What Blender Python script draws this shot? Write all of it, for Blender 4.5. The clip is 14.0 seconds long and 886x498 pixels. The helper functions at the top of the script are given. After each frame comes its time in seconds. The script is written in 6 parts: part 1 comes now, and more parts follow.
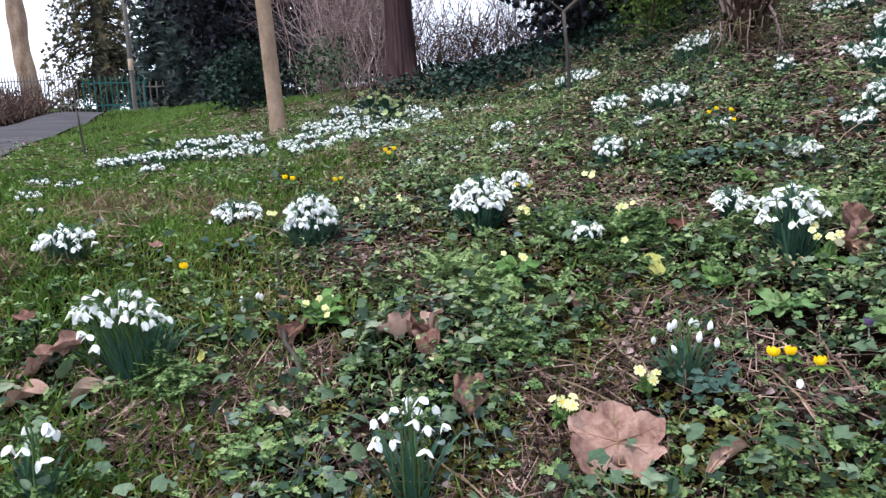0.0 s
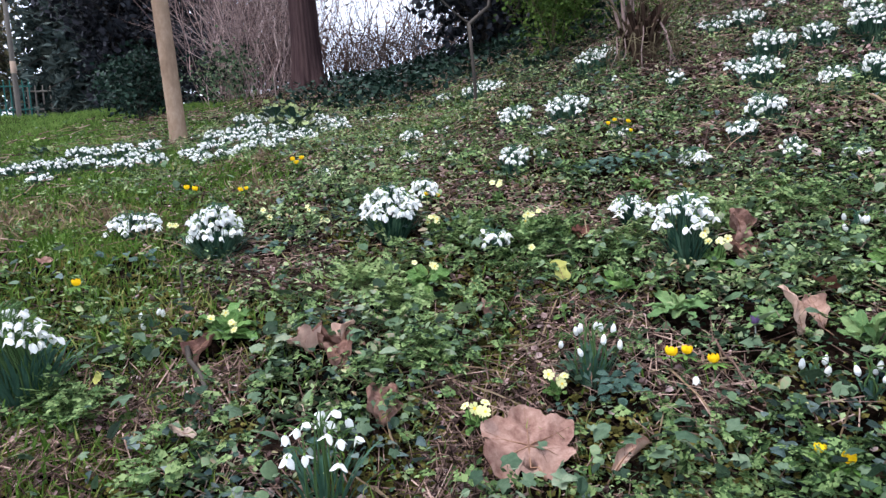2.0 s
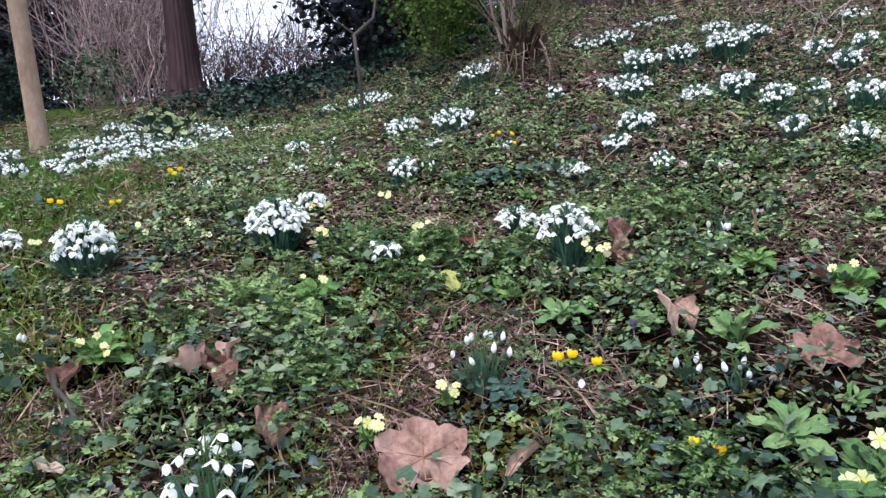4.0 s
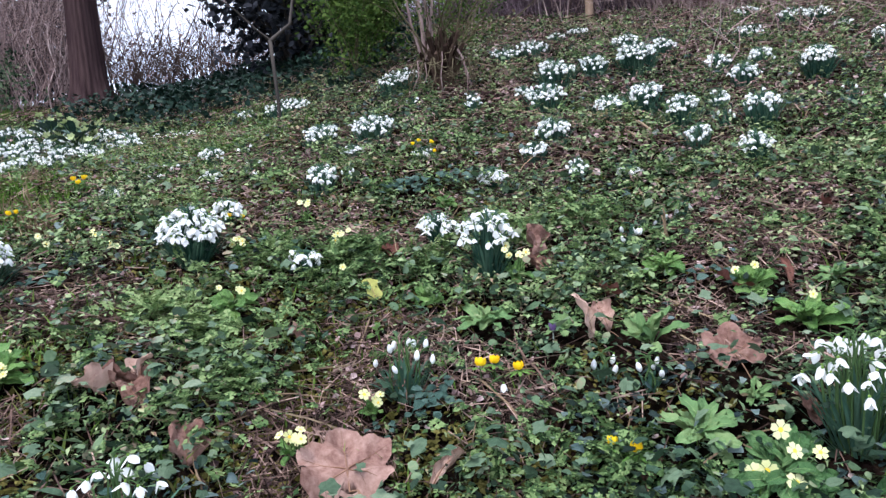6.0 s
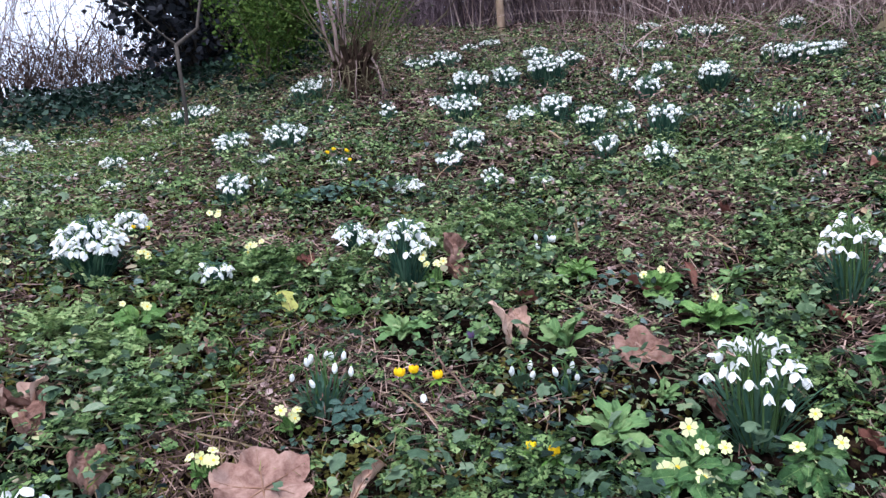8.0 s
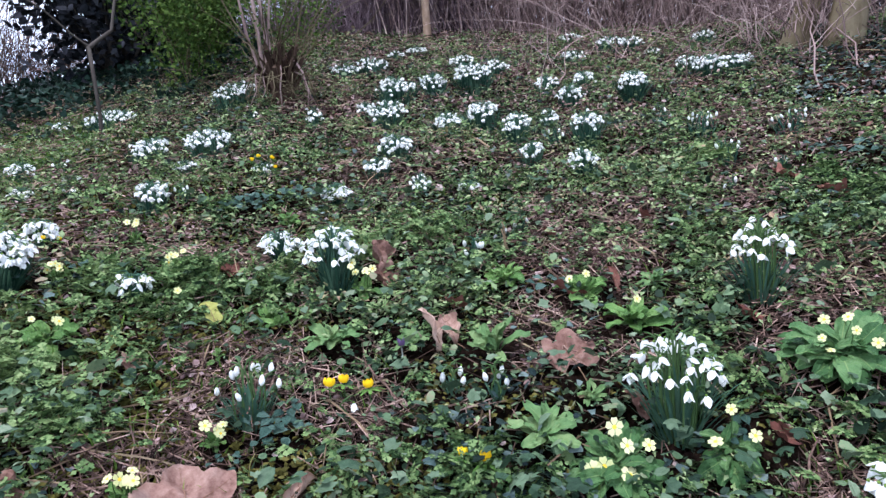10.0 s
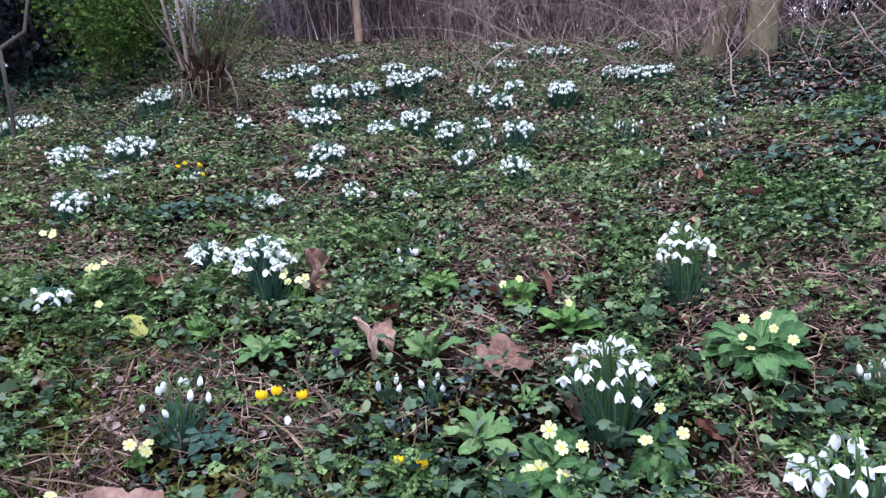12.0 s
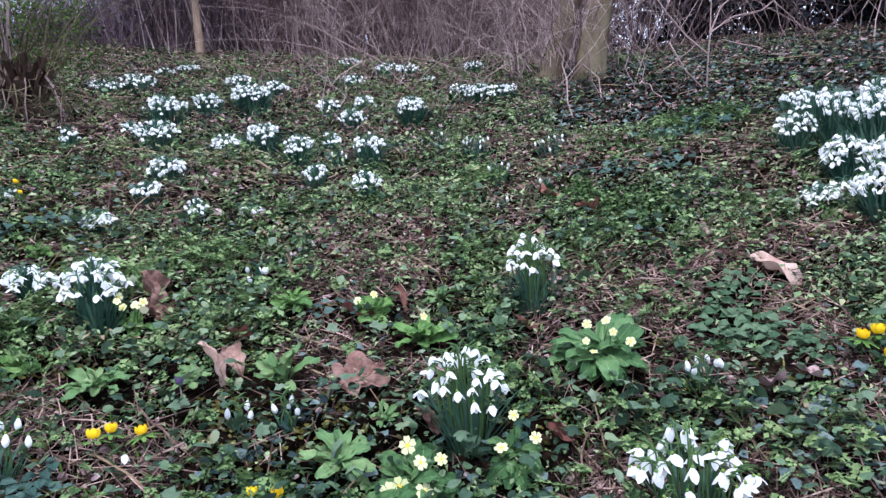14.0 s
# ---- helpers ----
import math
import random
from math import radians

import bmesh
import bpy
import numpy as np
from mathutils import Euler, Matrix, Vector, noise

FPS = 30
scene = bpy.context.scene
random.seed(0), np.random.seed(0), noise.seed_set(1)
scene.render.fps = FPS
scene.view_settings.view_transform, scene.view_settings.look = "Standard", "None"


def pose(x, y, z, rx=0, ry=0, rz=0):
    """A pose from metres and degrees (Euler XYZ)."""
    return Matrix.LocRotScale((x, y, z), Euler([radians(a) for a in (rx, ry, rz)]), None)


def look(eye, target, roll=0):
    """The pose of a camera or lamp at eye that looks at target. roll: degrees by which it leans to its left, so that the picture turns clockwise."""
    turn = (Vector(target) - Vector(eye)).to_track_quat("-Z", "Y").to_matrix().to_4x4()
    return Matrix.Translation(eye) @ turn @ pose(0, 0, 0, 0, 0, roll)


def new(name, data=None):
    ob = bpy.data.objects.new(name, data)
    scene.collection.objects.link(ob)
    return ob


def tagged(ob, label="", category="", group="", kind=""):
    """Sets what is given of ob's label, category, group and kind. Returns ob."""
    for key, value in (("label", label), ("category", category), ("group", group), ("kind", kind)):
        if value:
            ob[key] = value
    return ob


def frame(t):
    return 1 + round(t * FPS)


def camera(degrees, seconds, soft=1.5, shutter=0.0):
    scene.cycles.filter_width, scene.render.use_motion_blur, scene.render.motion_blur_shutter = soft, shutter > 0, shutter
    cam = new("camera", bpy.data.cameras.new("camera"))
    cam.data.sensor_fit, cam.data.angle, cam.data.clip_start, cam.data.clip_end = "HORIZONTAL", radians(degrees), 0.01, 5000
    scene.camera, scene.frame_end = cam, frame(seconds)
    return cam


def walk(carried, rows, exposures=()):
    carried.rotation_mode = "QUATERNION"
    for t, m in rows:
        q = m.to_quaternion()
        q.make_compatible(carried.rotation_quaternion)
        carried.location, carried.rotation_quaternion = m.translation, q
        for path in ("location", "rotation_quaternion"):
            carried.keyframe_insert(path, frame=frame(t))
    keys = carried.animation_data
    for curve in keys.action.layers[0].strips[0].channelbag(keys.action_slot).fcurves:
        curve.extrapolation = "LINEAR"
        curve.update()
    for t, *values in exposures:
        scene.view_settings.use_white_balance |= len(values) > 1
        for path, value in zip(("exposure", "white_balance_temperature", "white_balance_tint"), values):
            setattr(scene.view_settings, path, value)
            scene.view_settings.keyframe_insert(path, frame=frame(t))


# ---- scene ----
cam = camera(65.94, 14.0, 1.42)
EYE = 0.95
# seconds, shift from the spot where the holder stands, yaw, pitch, roll: a slow pan to the right
ROWS = [
    (0.0, 0.0013, -0.0098, -0.0059, -0.29, -7.16, 2.95),
    (0.5, -0.0016, -0.0111, -0.0041, -1.86, -7.10, 3.02),
    (1.0, -0.0010, -0.0114, -0.0037, -2.54, -7.07, 2.99),
    (1.5, 0.0009, -0.0112, -0.0033, -4.83, -6.99, 3.03),
    (2.0, 0.0014, -0.0103, -0.0029, -7.85, -6.86, 3.06),
    (2.5, 0.0011, -0.0082, -0.0030, -10.42, -6.74, 3.04),
    (3.0, 0.0013, -0.0067, -0.0029, -12.94, -6.63, 3.08),
    (3.5, 0.0006, -0.0061, -0.0026, -15.47, -6.49, 3.08),
    (4.0, 0.0006, -0.0042, -0.0022, -17.20, -6.43, 3.09),
    (6.5, 0.0023, -0.0006, -0.0023, -25.71, -6.03, 3.25),
    (7.0, 0.0033, 0.0019, -0.0024, -27.65, -5.91, 3.30),
    (7.5, 0.0034, 0.0033, -0.0022, -29.45, -5.87, 3.28),
    (8.0, 0.0043, 0.0047, -0.0016, -30.85, -5.81, 3.33),
    (10.5, 0.0051, 0.0060, -0.0009, -37.99, -5.55, 3.51),
    (11.0, 0.0053, 0.0062, -0.0007, -39.02, -5.49, 3.57),
    (11.5, 0.0066, 0.0058, -0.0008, -40.65, -5.43, 3.64),
    (12.0, 0.0085, 0.0063, -0.0008, -42.33, -5.37, 3.74),
    (12.5, 0.0105, 0.0077, -0.0007, -44.80, -5.27, 3.77),
    (13.0, 0.0128, 0.0086, -0.0001, -48.13, -5.18, 3.89),
    (13.5, 0.0155, 0.0100, -0.0003, -50.89, -5.11, 4.04),
    (14.0, 0.0199, 0.0131, -0.0027, -54.59, -4.91, 4.22),
]
walk(cam, [(t, pose(x, y, EYE + z, 90 + pitch, roll, yaw)) for t, x, y, z, yaw, pitch, roll in ROWS],
     [(0.0, 1.2, 6420, 11.5), (4.0, 1.2, 6280, 14), (8.0, 1.2, 6080, 14.5), (11.0, 1.2, 5890, 15.5), (14.0, 1.2, 5780, 17)])

# ---- light: a bright, evenly clouded sky late in the day ----
SUN_DIR = Vector((-.35, -.15, .92)).normalized()
world = bpy.data.worlds.new("overcast_sky")
scene.world = world
world.use_nodes = True
wn, wl = world.node_tree.nodes, world.node_tree.links
sky = wn.new("ShaderNodeTexSky")
sky.sky_type, sky.sun_disc = "NISHITA", False
sky.sun_elevation, sky.sun_rotation = math.asin(SUN_DIR.z), math.atan2(SUN_DIR.x, SUN_DIR.y)
sky.air_density, sky.dust_density, sky.ozone_density = 1.0, 4.0, 1.0
cloud = wn.new("ShaderNodeMix")
cloud.data_type = "RGBA"
cloud.inputs[0].default_value = .72
cloud.inputs[7].default_value = (9.9, 10.8, 13.0, 1)
wl.new(sky.outputs[0], cloud.inputs[6])
wl.new(cloud.outputs[2], wn["Background"].inputs[0])
wn["Background"].inputs[1].default_value = .10
sun = new("sun", bpy.data.lights.new("sun", "SUN"))
sun.data.energy, sun.data.angle, sun.data.color = 1.5, radians(11), (1, .98, .96)
sun.matrix_world = look(SUN_DIR * 40, (0, 0, 0))

# ---- the lie of the land: a bank that climbs ahead of the camera ----
LAND_D = (0, .6, 1.05, 1.5, 2.1, 2.8, 3.6, 4.8, 8, 12, 25, 60)
LAND = {
    -150: (-.92, -1.0, -1.1, -1.2, -1.3, -1.4, -1.6, -1.8, -2.2, -2.5, -2.8, -3),
    -75: (-.92, -.8, -.62, -.48, -.37, -.28, -.2, -.1, .1, .4, 1.2, 3),
    -28: (-.92, -.72, -.52, -.34, -.19, -.09, 0, .12, .45, .85, 2.2, 5),
    -17: (-.92, -.72, -.52, -.33, -.16, -.04, .07, .25, .72, 1.12, 2.0, 4),
    0: (-.92, -.72, -.52, -.32, -.1, .07, .2, .43, 1.0, 1.15, 1.0, 0),
    25: (-.92, -.72, -.52, -.32, -.07, .2, .52, .94, 1.75, 2.4, 3.0, 3),
    80: (-.92, -.74, -.54, -.33, -.08, .17, .44, .74, 1.3, 1.9, 2.8, 4),
    150: (-.92, -.95, -1.0, -1.05, -1.1, -1.15, -1.2, -1.3, -1.5, -1.6, -1.6, -1.6),
}


def land(x, y, rough=True):
    """Height of the ground at x, y (arrays)."""
    x, y = np.asarray(x, float), np.asarray(y, float)
    d, az = np.hypot(x, y), np.degrees(np.arctan2(x, y))
    keys = sorted(LAND)
    keys = [keys[-1] - 360] + keys + [keys[0] + 360]
    rows = [LAND[(k + 180) % 360 - 180 if k not in LAND else k] for k in keys]
    s = np.log1p(d * 2)
    cols = [np.interp(s, np.log1p(np.array(LAND_D) * 2), r) for r in rows]
    z = np.zeros_like(d)
    for (a, ca), (b, cb) in zip(zip(keys, cols), zip(keys[1:], cols[1:])):
        u = (az - a) / (b - a)
        m = (u >= 0) & (u < 1)
        w = u * u * (3 - 2 * u)
        z = np.where(m, ca * (1 - w) + cb * w, z)
    if rough:
        z = z + .012 * np.sin(x * 5.1 + 1.7 * np.sin(y * 3.3)) * np.sin(y * 4.3 + 1.3 * np.sin(x * 2.9)) + .006 * np.sin(x * 13 + y * 7) * np.sin(y * 15 - x * 5)
    return z + EYE


# ---- materials ----
def ramp(nodes, links, fac, stops):
    r = nodes.new("ShaderNodeValToRGB")
    e = r.color_ramp.elements
    while len(e) < len(stops):
        e.new(.5)
    for k, (at, c) in enumerate(stops):
        e[k].position, e[k].color = at, (*c, 1)
    links.new(fac, r.inputs[0])
    return r.outputs[0]


def surface(name, stops, rough=.6, grain=60, speckle=.35, bump=.2, vary="", thin=0.0, coat=0.0, stretch=(1, 1, 1), bump_size=None, patch=None, spec=.03, relief=.004):
    """A matt natural surface: a ramp of colours over coarse and fine noise; vary: 'island' or 'object' shifts each piece along the ramp."""
    m = bpy.data.materials.new(name)
    m.use_nodes = True
    n, l = m.node_tree.nodes, m.node_tree.links
    b = n["Principled BSDF"]
    b.inputs["Roughness"].default_value = rough
    b.inputs["Specular IOR Level"].default_value = spec
    b.inputs["Coat Weight"].default_value = coat
    geo = n.new("ShaderNodeNewGeometry")
    tc = n.new("ShaderNodeTexCoord")
    mp = n.new("ShaderNodeMapping")
    mp.inputs["Scale"].default_value = stretch
    l.new(geo.outputs["Position"] if vary != "object" else tc.outputs["Object"], mp.inputs["Vector"])
    fine = n.new("ShaderNodeTexNoise")
    fine.inputs["Scale"].default_value, fine.inputs["Detail"].default_value, fine.inputs["Roughness"].default_value = grain, 5, .65
    l.new(mp.outputs[0], fine.inputs["Vector"])
    wide = n.new("ShaderNodeTexNoise")
    wide.inputs["Scale"].default_value, wide.inputs["Detail"].default_value = patch or grain * .08, 3
    l.new(mp.outputs[0], wide.inputs["Vector"])

    def math_node(op, a, c, clamp=False):
        q = n.new("ShaderNodeMath")
        q.operation, q.use_clamp = op, clamp
        for k, v in enumerate((a, c)):
            if isinstance(v, (int, float)):
                q.inputs[k].default_value = v
            else:
                l.new(v, q.inputs[k])
        return q.outputs[0]

    a = math_node("MULTIPLY", math_node("SUBTRACT", fine.outputs[0], .5), speckle * 2)
    c = math_node("MULTIPLY", math_node("SUBTRACT", wide.outputs[0], .5), 1.1)
    mid = .5
    if vary == "island":
        mid = math_node("ADD", math_node("MULTIPLY", geo.outputs["Random Per Island"], .8), .1)
    elif vary == "object":
        info = n.new("ShaderNodeObjectInfo")
        mid = math_node("ADD", math_node("MULTIPLY", info.outputs["Random"], .6), .2)
    fac = math_node("ADD", math_node("ADD", a, c), mid, True)
    colour = ramp(n, l, fac, stops)
    l.new(colour, b.inputs["Base Color"])
    if bump:
        bp = n.new("ShaderNodeBump")
        bp.inputs["Strength"].default_value, bp.inputs["Distance"].default_value = bump, relief
        if bump_size:
            bn = n.new("ShaderNodeTexNoise")
            bn.inputs["Scale"].default_value, bn.inputs["Detail"].default_value = bump_size, 4
            l.new(mp.outputs[0], bn.inputs["Vector"])
            l.new(bn.outputs[0], bp.inputs["Height"])
        else:
            l.new(fine.outputs[0], bp.inputs["Height"])
        l.new(bp.outputs[0], b.inputs["Normal"])
    if thin:
        tr = n.new("ShaderNodeBsdfTranslucent")
        l.new(colour, tr.inputs[0])
        mx = n.new("ShaderNodeMixShader")
        mx.inputs[0].default_value = thin
        l.new(b.outputs[0], mx.inputs[1])
        l.new(tr.outputs[0], mx.inputs[2])
        l.new(mx.outputs[0], n["Material Output"].inputs[0])
    return m


# darker than real soil: the shade between the leaves is put into its colour
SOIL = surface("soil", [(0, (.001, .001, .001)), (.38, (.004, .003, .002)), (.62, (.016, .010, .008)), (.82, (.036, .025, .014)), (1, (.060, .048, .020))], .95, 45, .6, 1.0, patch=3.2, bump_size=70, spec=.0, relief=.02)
MOSS = surface("moss", [(0, (.018, .018, .005)), (.5, (.080, .073, .019)), (1, (.165, .145, .045))], .9, 90, .4, .6, vary="island", spec=.02)
GRASS = surface("grass", [(0, (.034, .070, .014)), (.5, (.078, .150, .026)), (.8, (.130, .215, .042)), (1, (.250, .240, .085))], .55, 30, .2, 0, "island", .25, patch=1.2)
LAWN = surface("lawn_grass", [(0, (.058, .118, .024)), (.5, (.110, .190, .042)), (1, (.180, .270, .068))], .6, 20, .2, 0, "island", .2, patch=.6)
# near-black ramp ends of the cover leaves put gap shade into single leaves
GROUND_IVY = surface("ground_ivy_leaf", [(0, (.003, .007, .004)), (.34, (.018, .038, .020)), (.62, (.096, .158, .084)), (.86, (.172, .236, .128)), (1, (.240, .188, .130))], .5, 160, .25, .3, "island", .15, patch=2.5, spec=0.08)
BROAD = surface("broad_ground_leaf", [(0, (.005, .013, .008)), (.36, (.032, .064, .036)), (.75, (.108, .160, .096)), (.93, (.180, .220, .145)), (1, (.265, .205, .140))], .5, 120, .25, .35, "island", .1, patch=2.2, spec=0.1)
PARSLEY = surface("parsley_leaf", [(0, (.008, .020, .008)), (.32, (.056, .108, .038)), (.62, (.168, .255, .096)), (1, (.285, .365, .160))], .5, 160, .2, .2, "island", .25, patch=2, spec=0.05)
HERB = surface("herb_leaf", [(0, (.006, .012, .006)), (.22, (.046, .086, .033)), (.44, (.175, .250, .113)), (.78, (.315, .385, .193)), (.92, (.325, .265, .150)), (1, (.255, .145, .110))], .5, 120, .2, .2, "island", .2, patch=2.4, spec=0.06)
IVY = surface("ivy_leaf", [(0, (.005, .011, .012)), (.36, (.034, .061, .058)), (.72, (.105, .148, .138)), (1, (.170, .205, .182))], .42, 140, .3, .25, "island", .08, 0, patch=2, spec=0.1)
LITTER = surface("leaf_litter", [(0, (.012, .008, .008)), (.33, (.108, .066, .063)), (.66, (.300, .200, .190)), (1, (.530, .405, .385))], .85, 120, .4, .5, "island", .1, spec=.05)
TWIG = surface("twig", [(0, (.009, .006, .005)), (.40, (.060, .038, .031)), (.72, (.190, .122, .098)), (1, (.430, .305, .250))], .8, 150, .4, .4, "island")
STRAW = surface("dry_stalk", [(0, (.098, .066, .040)), (.5, (.196, .139, .087)), (1, (.315, .244, .161))], .75, 120, .3, .3, "island")
PETAL = surface("snowdrop_petal", [(0, (.80, .82, .80)), (1, (.90, .91, .90))], .5, 200, .3, .08, "object", .35)
PETAL_GREEN = surface("snowdrop_green", [(0, (.12, .22, .04)), (1, (.22, .34, .08))], .5, 200, .3, 0, "object", .2)
BLADE = surface("snowdrop_leaf", [(0, (.015, .045, .034)), (.5, (.043, .100, .068)), (1, (.100, .178, .118))], .5, 60, .25, .15, "island", .15, patch=8)
STEM = surface("flower_stem", [(0, (.048, .098, .035)), (1, (.096, .163, .063))], .5, 80, .2, .1, "object", .15)
PRIM_LEAF = surface("primrose_leaf", [(0, (.040, .108, .024)), (.5, (.098, .210, .050)), (1, (.195, .335, .092))], .42, 9, .4, .8, "object", .15, bump_size=26, patch=2, spec=.28, relief=.006)
OLD_LEAF = surface("old_primrose_leaf", [(0, (.026, .080, .026)), (.5, (.064, .155, .048)), (1, (.130, .235, .085))], .42, 9, .4, .8, "object", .15, bump_size=26, patch=2, spec=.28, relief=.006)
GREY_LEAF = surface("rosette_leaf", [(0, (.052, .125, .042)), (.5, (.122, .232, .080)), (1, (.245, .345, .142))], .55, 9, .3, .6, "object", .2, bump_size=24, patch=2, spec=0.28, relief=.006)
SOFT_LEAF = surface("soft_grey_leaf", [(0, (.022, .058, .026)), (.5, (.062, .120, .058)), (1, (.135, .195, .110))], .5, 9, .35, .6, "object", .15, bump_size=24, patch=2, spec=.15, relief=.006)
PRIM_PETAL = surface("primrose_petal", [(0, (.66, .68, .30)), (1, (.80, .80, .46))], .55, 200, .3, .05, "object", .3)
PRIM_EYE = surface("primrose_eye", [(0, (.80, .55, .05)), (1, (.85, .62, .08))], .6, 200, .3, 0)
GOLD = surface("aconite_petal", [(0, (.85, .55, .01)), (1, (.95, .68, .02))], .4, 150, .3, .05, "object", .25)
RUFF = surface("aconite_leaf", [(0, (.06, .14, .03)), (1, (.13, .24, .06))], .5, 120, .3, .2, "object", .2)
PLANE = surface("plane_leaf", [(0, (.060, .030, .024)), (.3, (.140, .074, .058)), (.55, (.245, .142, .114)), (1, (.400, .270, .220))], .72, 70, .6, .9, "object", .15, patch=9)
PLANE_VEIN = surface("plane_leaf_vein", [(0, (.17, .09, .06)), (1, (.30, .18, .12))], .75, 90, .3, .2, "object")
YELLOW_LEAF = surface("yellow_leaf", [(0, (.26, .28, .06)), (1, (.42, .42, .13))], .6, 90, .4, .3, "object", .2)
RED_LEAF = surface("red_dead_leaf", [(0, (.070, .026, .020)), (.5, (.165, .070, .055)), (1, (.280, .135, .105))], .7, 120, .4, .4, "object", .15)
BARK_SMOOTH = surface("smooth_bark", [(0, (.115, .075, .050)), (.5, (.265, .185, .130)), (1, (.440, .340, .255))], .85, 28, .5, .7, patch=5, stretch=(1, 1, .5))
BARK_RED = surface("redwood_bark", [(0, (.010, .007, .008)), (.5, (.038, .023, .024)), (1, (.105, .066, .062))], .9, 22, .5, 1.0, stretch=(1, 1, .12), bump_size=24)
BARK_DARK = surface("dark_bark", [(0, (.024, .021, .019)), (.5, (.064, .056, .049)), (1, (.120, .104, .093))], .9, 40, .4, .7, stretch=(1, 1, .4))
BARK_PALE = surface("pale_flaking_bark", [(0, (.028, .022, .014)), (.30, (.085, .066, .042)), (.52, (.170, .135, .084)), (.75, (.250, .210, .135)), (1, (.330, .290, .200))], .85, 18, .5, .5, patch=4, stretch=(1, 1, .5))
BARK_STUMP = surface("stump_wood", [(0, (.006, .004, .003)), (.5, (.026, .016, .012)), (1, (.080, .052, .038))], .9, 40, .5, .8, "island", stretch=(1, 1, .3))
CANE = surface("cane", [(0, (.084, .057, .058)), (.4, (.205, .142, .133)), (.75, (.338, .249, .229)), (1, (.486, .383, .356))], .75, 50, .25, .2, "island")
CANE_BROWN = surface("brown_twig", [(0, (.028, .018, .016)), (.5, (.080, .052, .043)), (1, (.185, .128, .105))], .85, 60, .3, .3, "island")
CANE_OLIVE = surface("olive_twig", [(0, (.028, .022, .013)), (.5, (.085, .070, .042)), (1, (.190, .160, .100))], .85, 60, .3, .3, "island")
CANE_DARK = surface("thicket_twig", [(0, (.053, .038, .046)), (.5, (.126, .088, .103)), (1, (.252, .190, .211))], .85, 40, .25, .2, "island")
NEEDLE = surface("dark_conifer_foliage", [(0, (.014, .024, .023)), (.5, (.042, .060, .056)), (1, (.095, .118, .102))], .6, 30, .3, 0, "island", .1)
CEDAR = surface("conifer_foliage", [(0, (.035, .042, .024)), (.45, (.085, .090, .050)), (.75, (.165, .140, .075)), (1, (.270, .190, .105))], .6, 30, .3, 0, "island", .1, patch=.8)
# ivy darkened to hold the shade under the trees; two low bushes reuse it
SHADE_TONED_LEAF = surface("shade_toned_leaf", [(0, (.005, .012, .009)), (.5, (.014, .033, .024)), (1, (.045, .078, .054))], .4, 100, .3, .2, "island", .05, patch=2, spec=0.06)
HOLLY = surface("evergreen_leaf", [(0, (.008, .010, .013)), (.5, (.024, .027, .032)), (1, (.06, .06, .072))], .4, 60, .3, 0, "island", .08)
PRIVET = surface("privet_leaf", [(0, (.018, .040, .010)), (.5, (.060, .110, .024)), (1, (.140, .205, .050))], .5, 60, .3, 0, "island", .25)
TARMAC = surface("tarmac", [(0, (.035, .033, .038)), (.5, (.06, .057, .063)), (1, (.10, .095, .10))], .85, 60, .5, .4, patch=1.5)
GREEN_PAINT = surface("green_paint", [(0, (.020, .098, .083)), (1, (.040, .147, .128))], .45, 20, .3, .1)
POST_GREY = surface("weathered_post", [(0, (.085, .078, .068)), (1, (.185, .170, .148))], .8, 30, .4, .3, stretch=(1, 1, .2))
HELLE = surface("hellebore_flower", [(0, (.28, .36, .14)), (1, (.46, .52, .27))], .5, 100, .3, .1, "object", .3)
DARK_LEAF = surface("dark_leathery_leaf", [(0, (.012, .032, .026)), (.5, (.036, .076, .058)), (1, (.085, .135, .110))], .4, 8, .35, .6, "object", .05, 0, bump_size=12, patch=2, spec=.12, relief=.008)
PURPLE = surface("crocus_petal", [(0, (.14, .08, .22)), (1, (.26, .17, .36))], .5, 90, .3, 0, "object", .2)
CREAM_PINK = surface("pale_pink_dead_leaf", [(0, (.26, .15, .12)), (.5, (.42, .28, .22)), (1, (.56, .42, .35))], .75, 60, .6, .9, "object", .15, patch=9)
CREAM = surface("pale_dead_leaf", [(0, (.252, .184, .133)), (.6, (.360, .272, .211)), (1, (.446, .354, .296))], .7, 90, .3, .4, "object", .15)


# ---- mesh tools ----
class Build:
    def __init__(self):
        self.v, self.f, self.m = [], [], []

    def add(self, verts, faces, mat=0):
        k = len(self.v)
        self.v += [tuple(p) for p in verts]
        self.f += [tuple(i + k for i in q) for q in faces]
        self.m += [mat] * len(faces)

    def mesh(self, name, mats, smooth=True):
        me = bpy.data.meshes.new(name)
        me.from_pydata(self.v, [], self.f)
        for q in mats:
            me.materials.append(q)
        me.polygons.foreach_set("material_index", self.m)
        me.polygons.foreach_set("use_smooth", [smooth] * len(self.f))
        me.update()
        return me


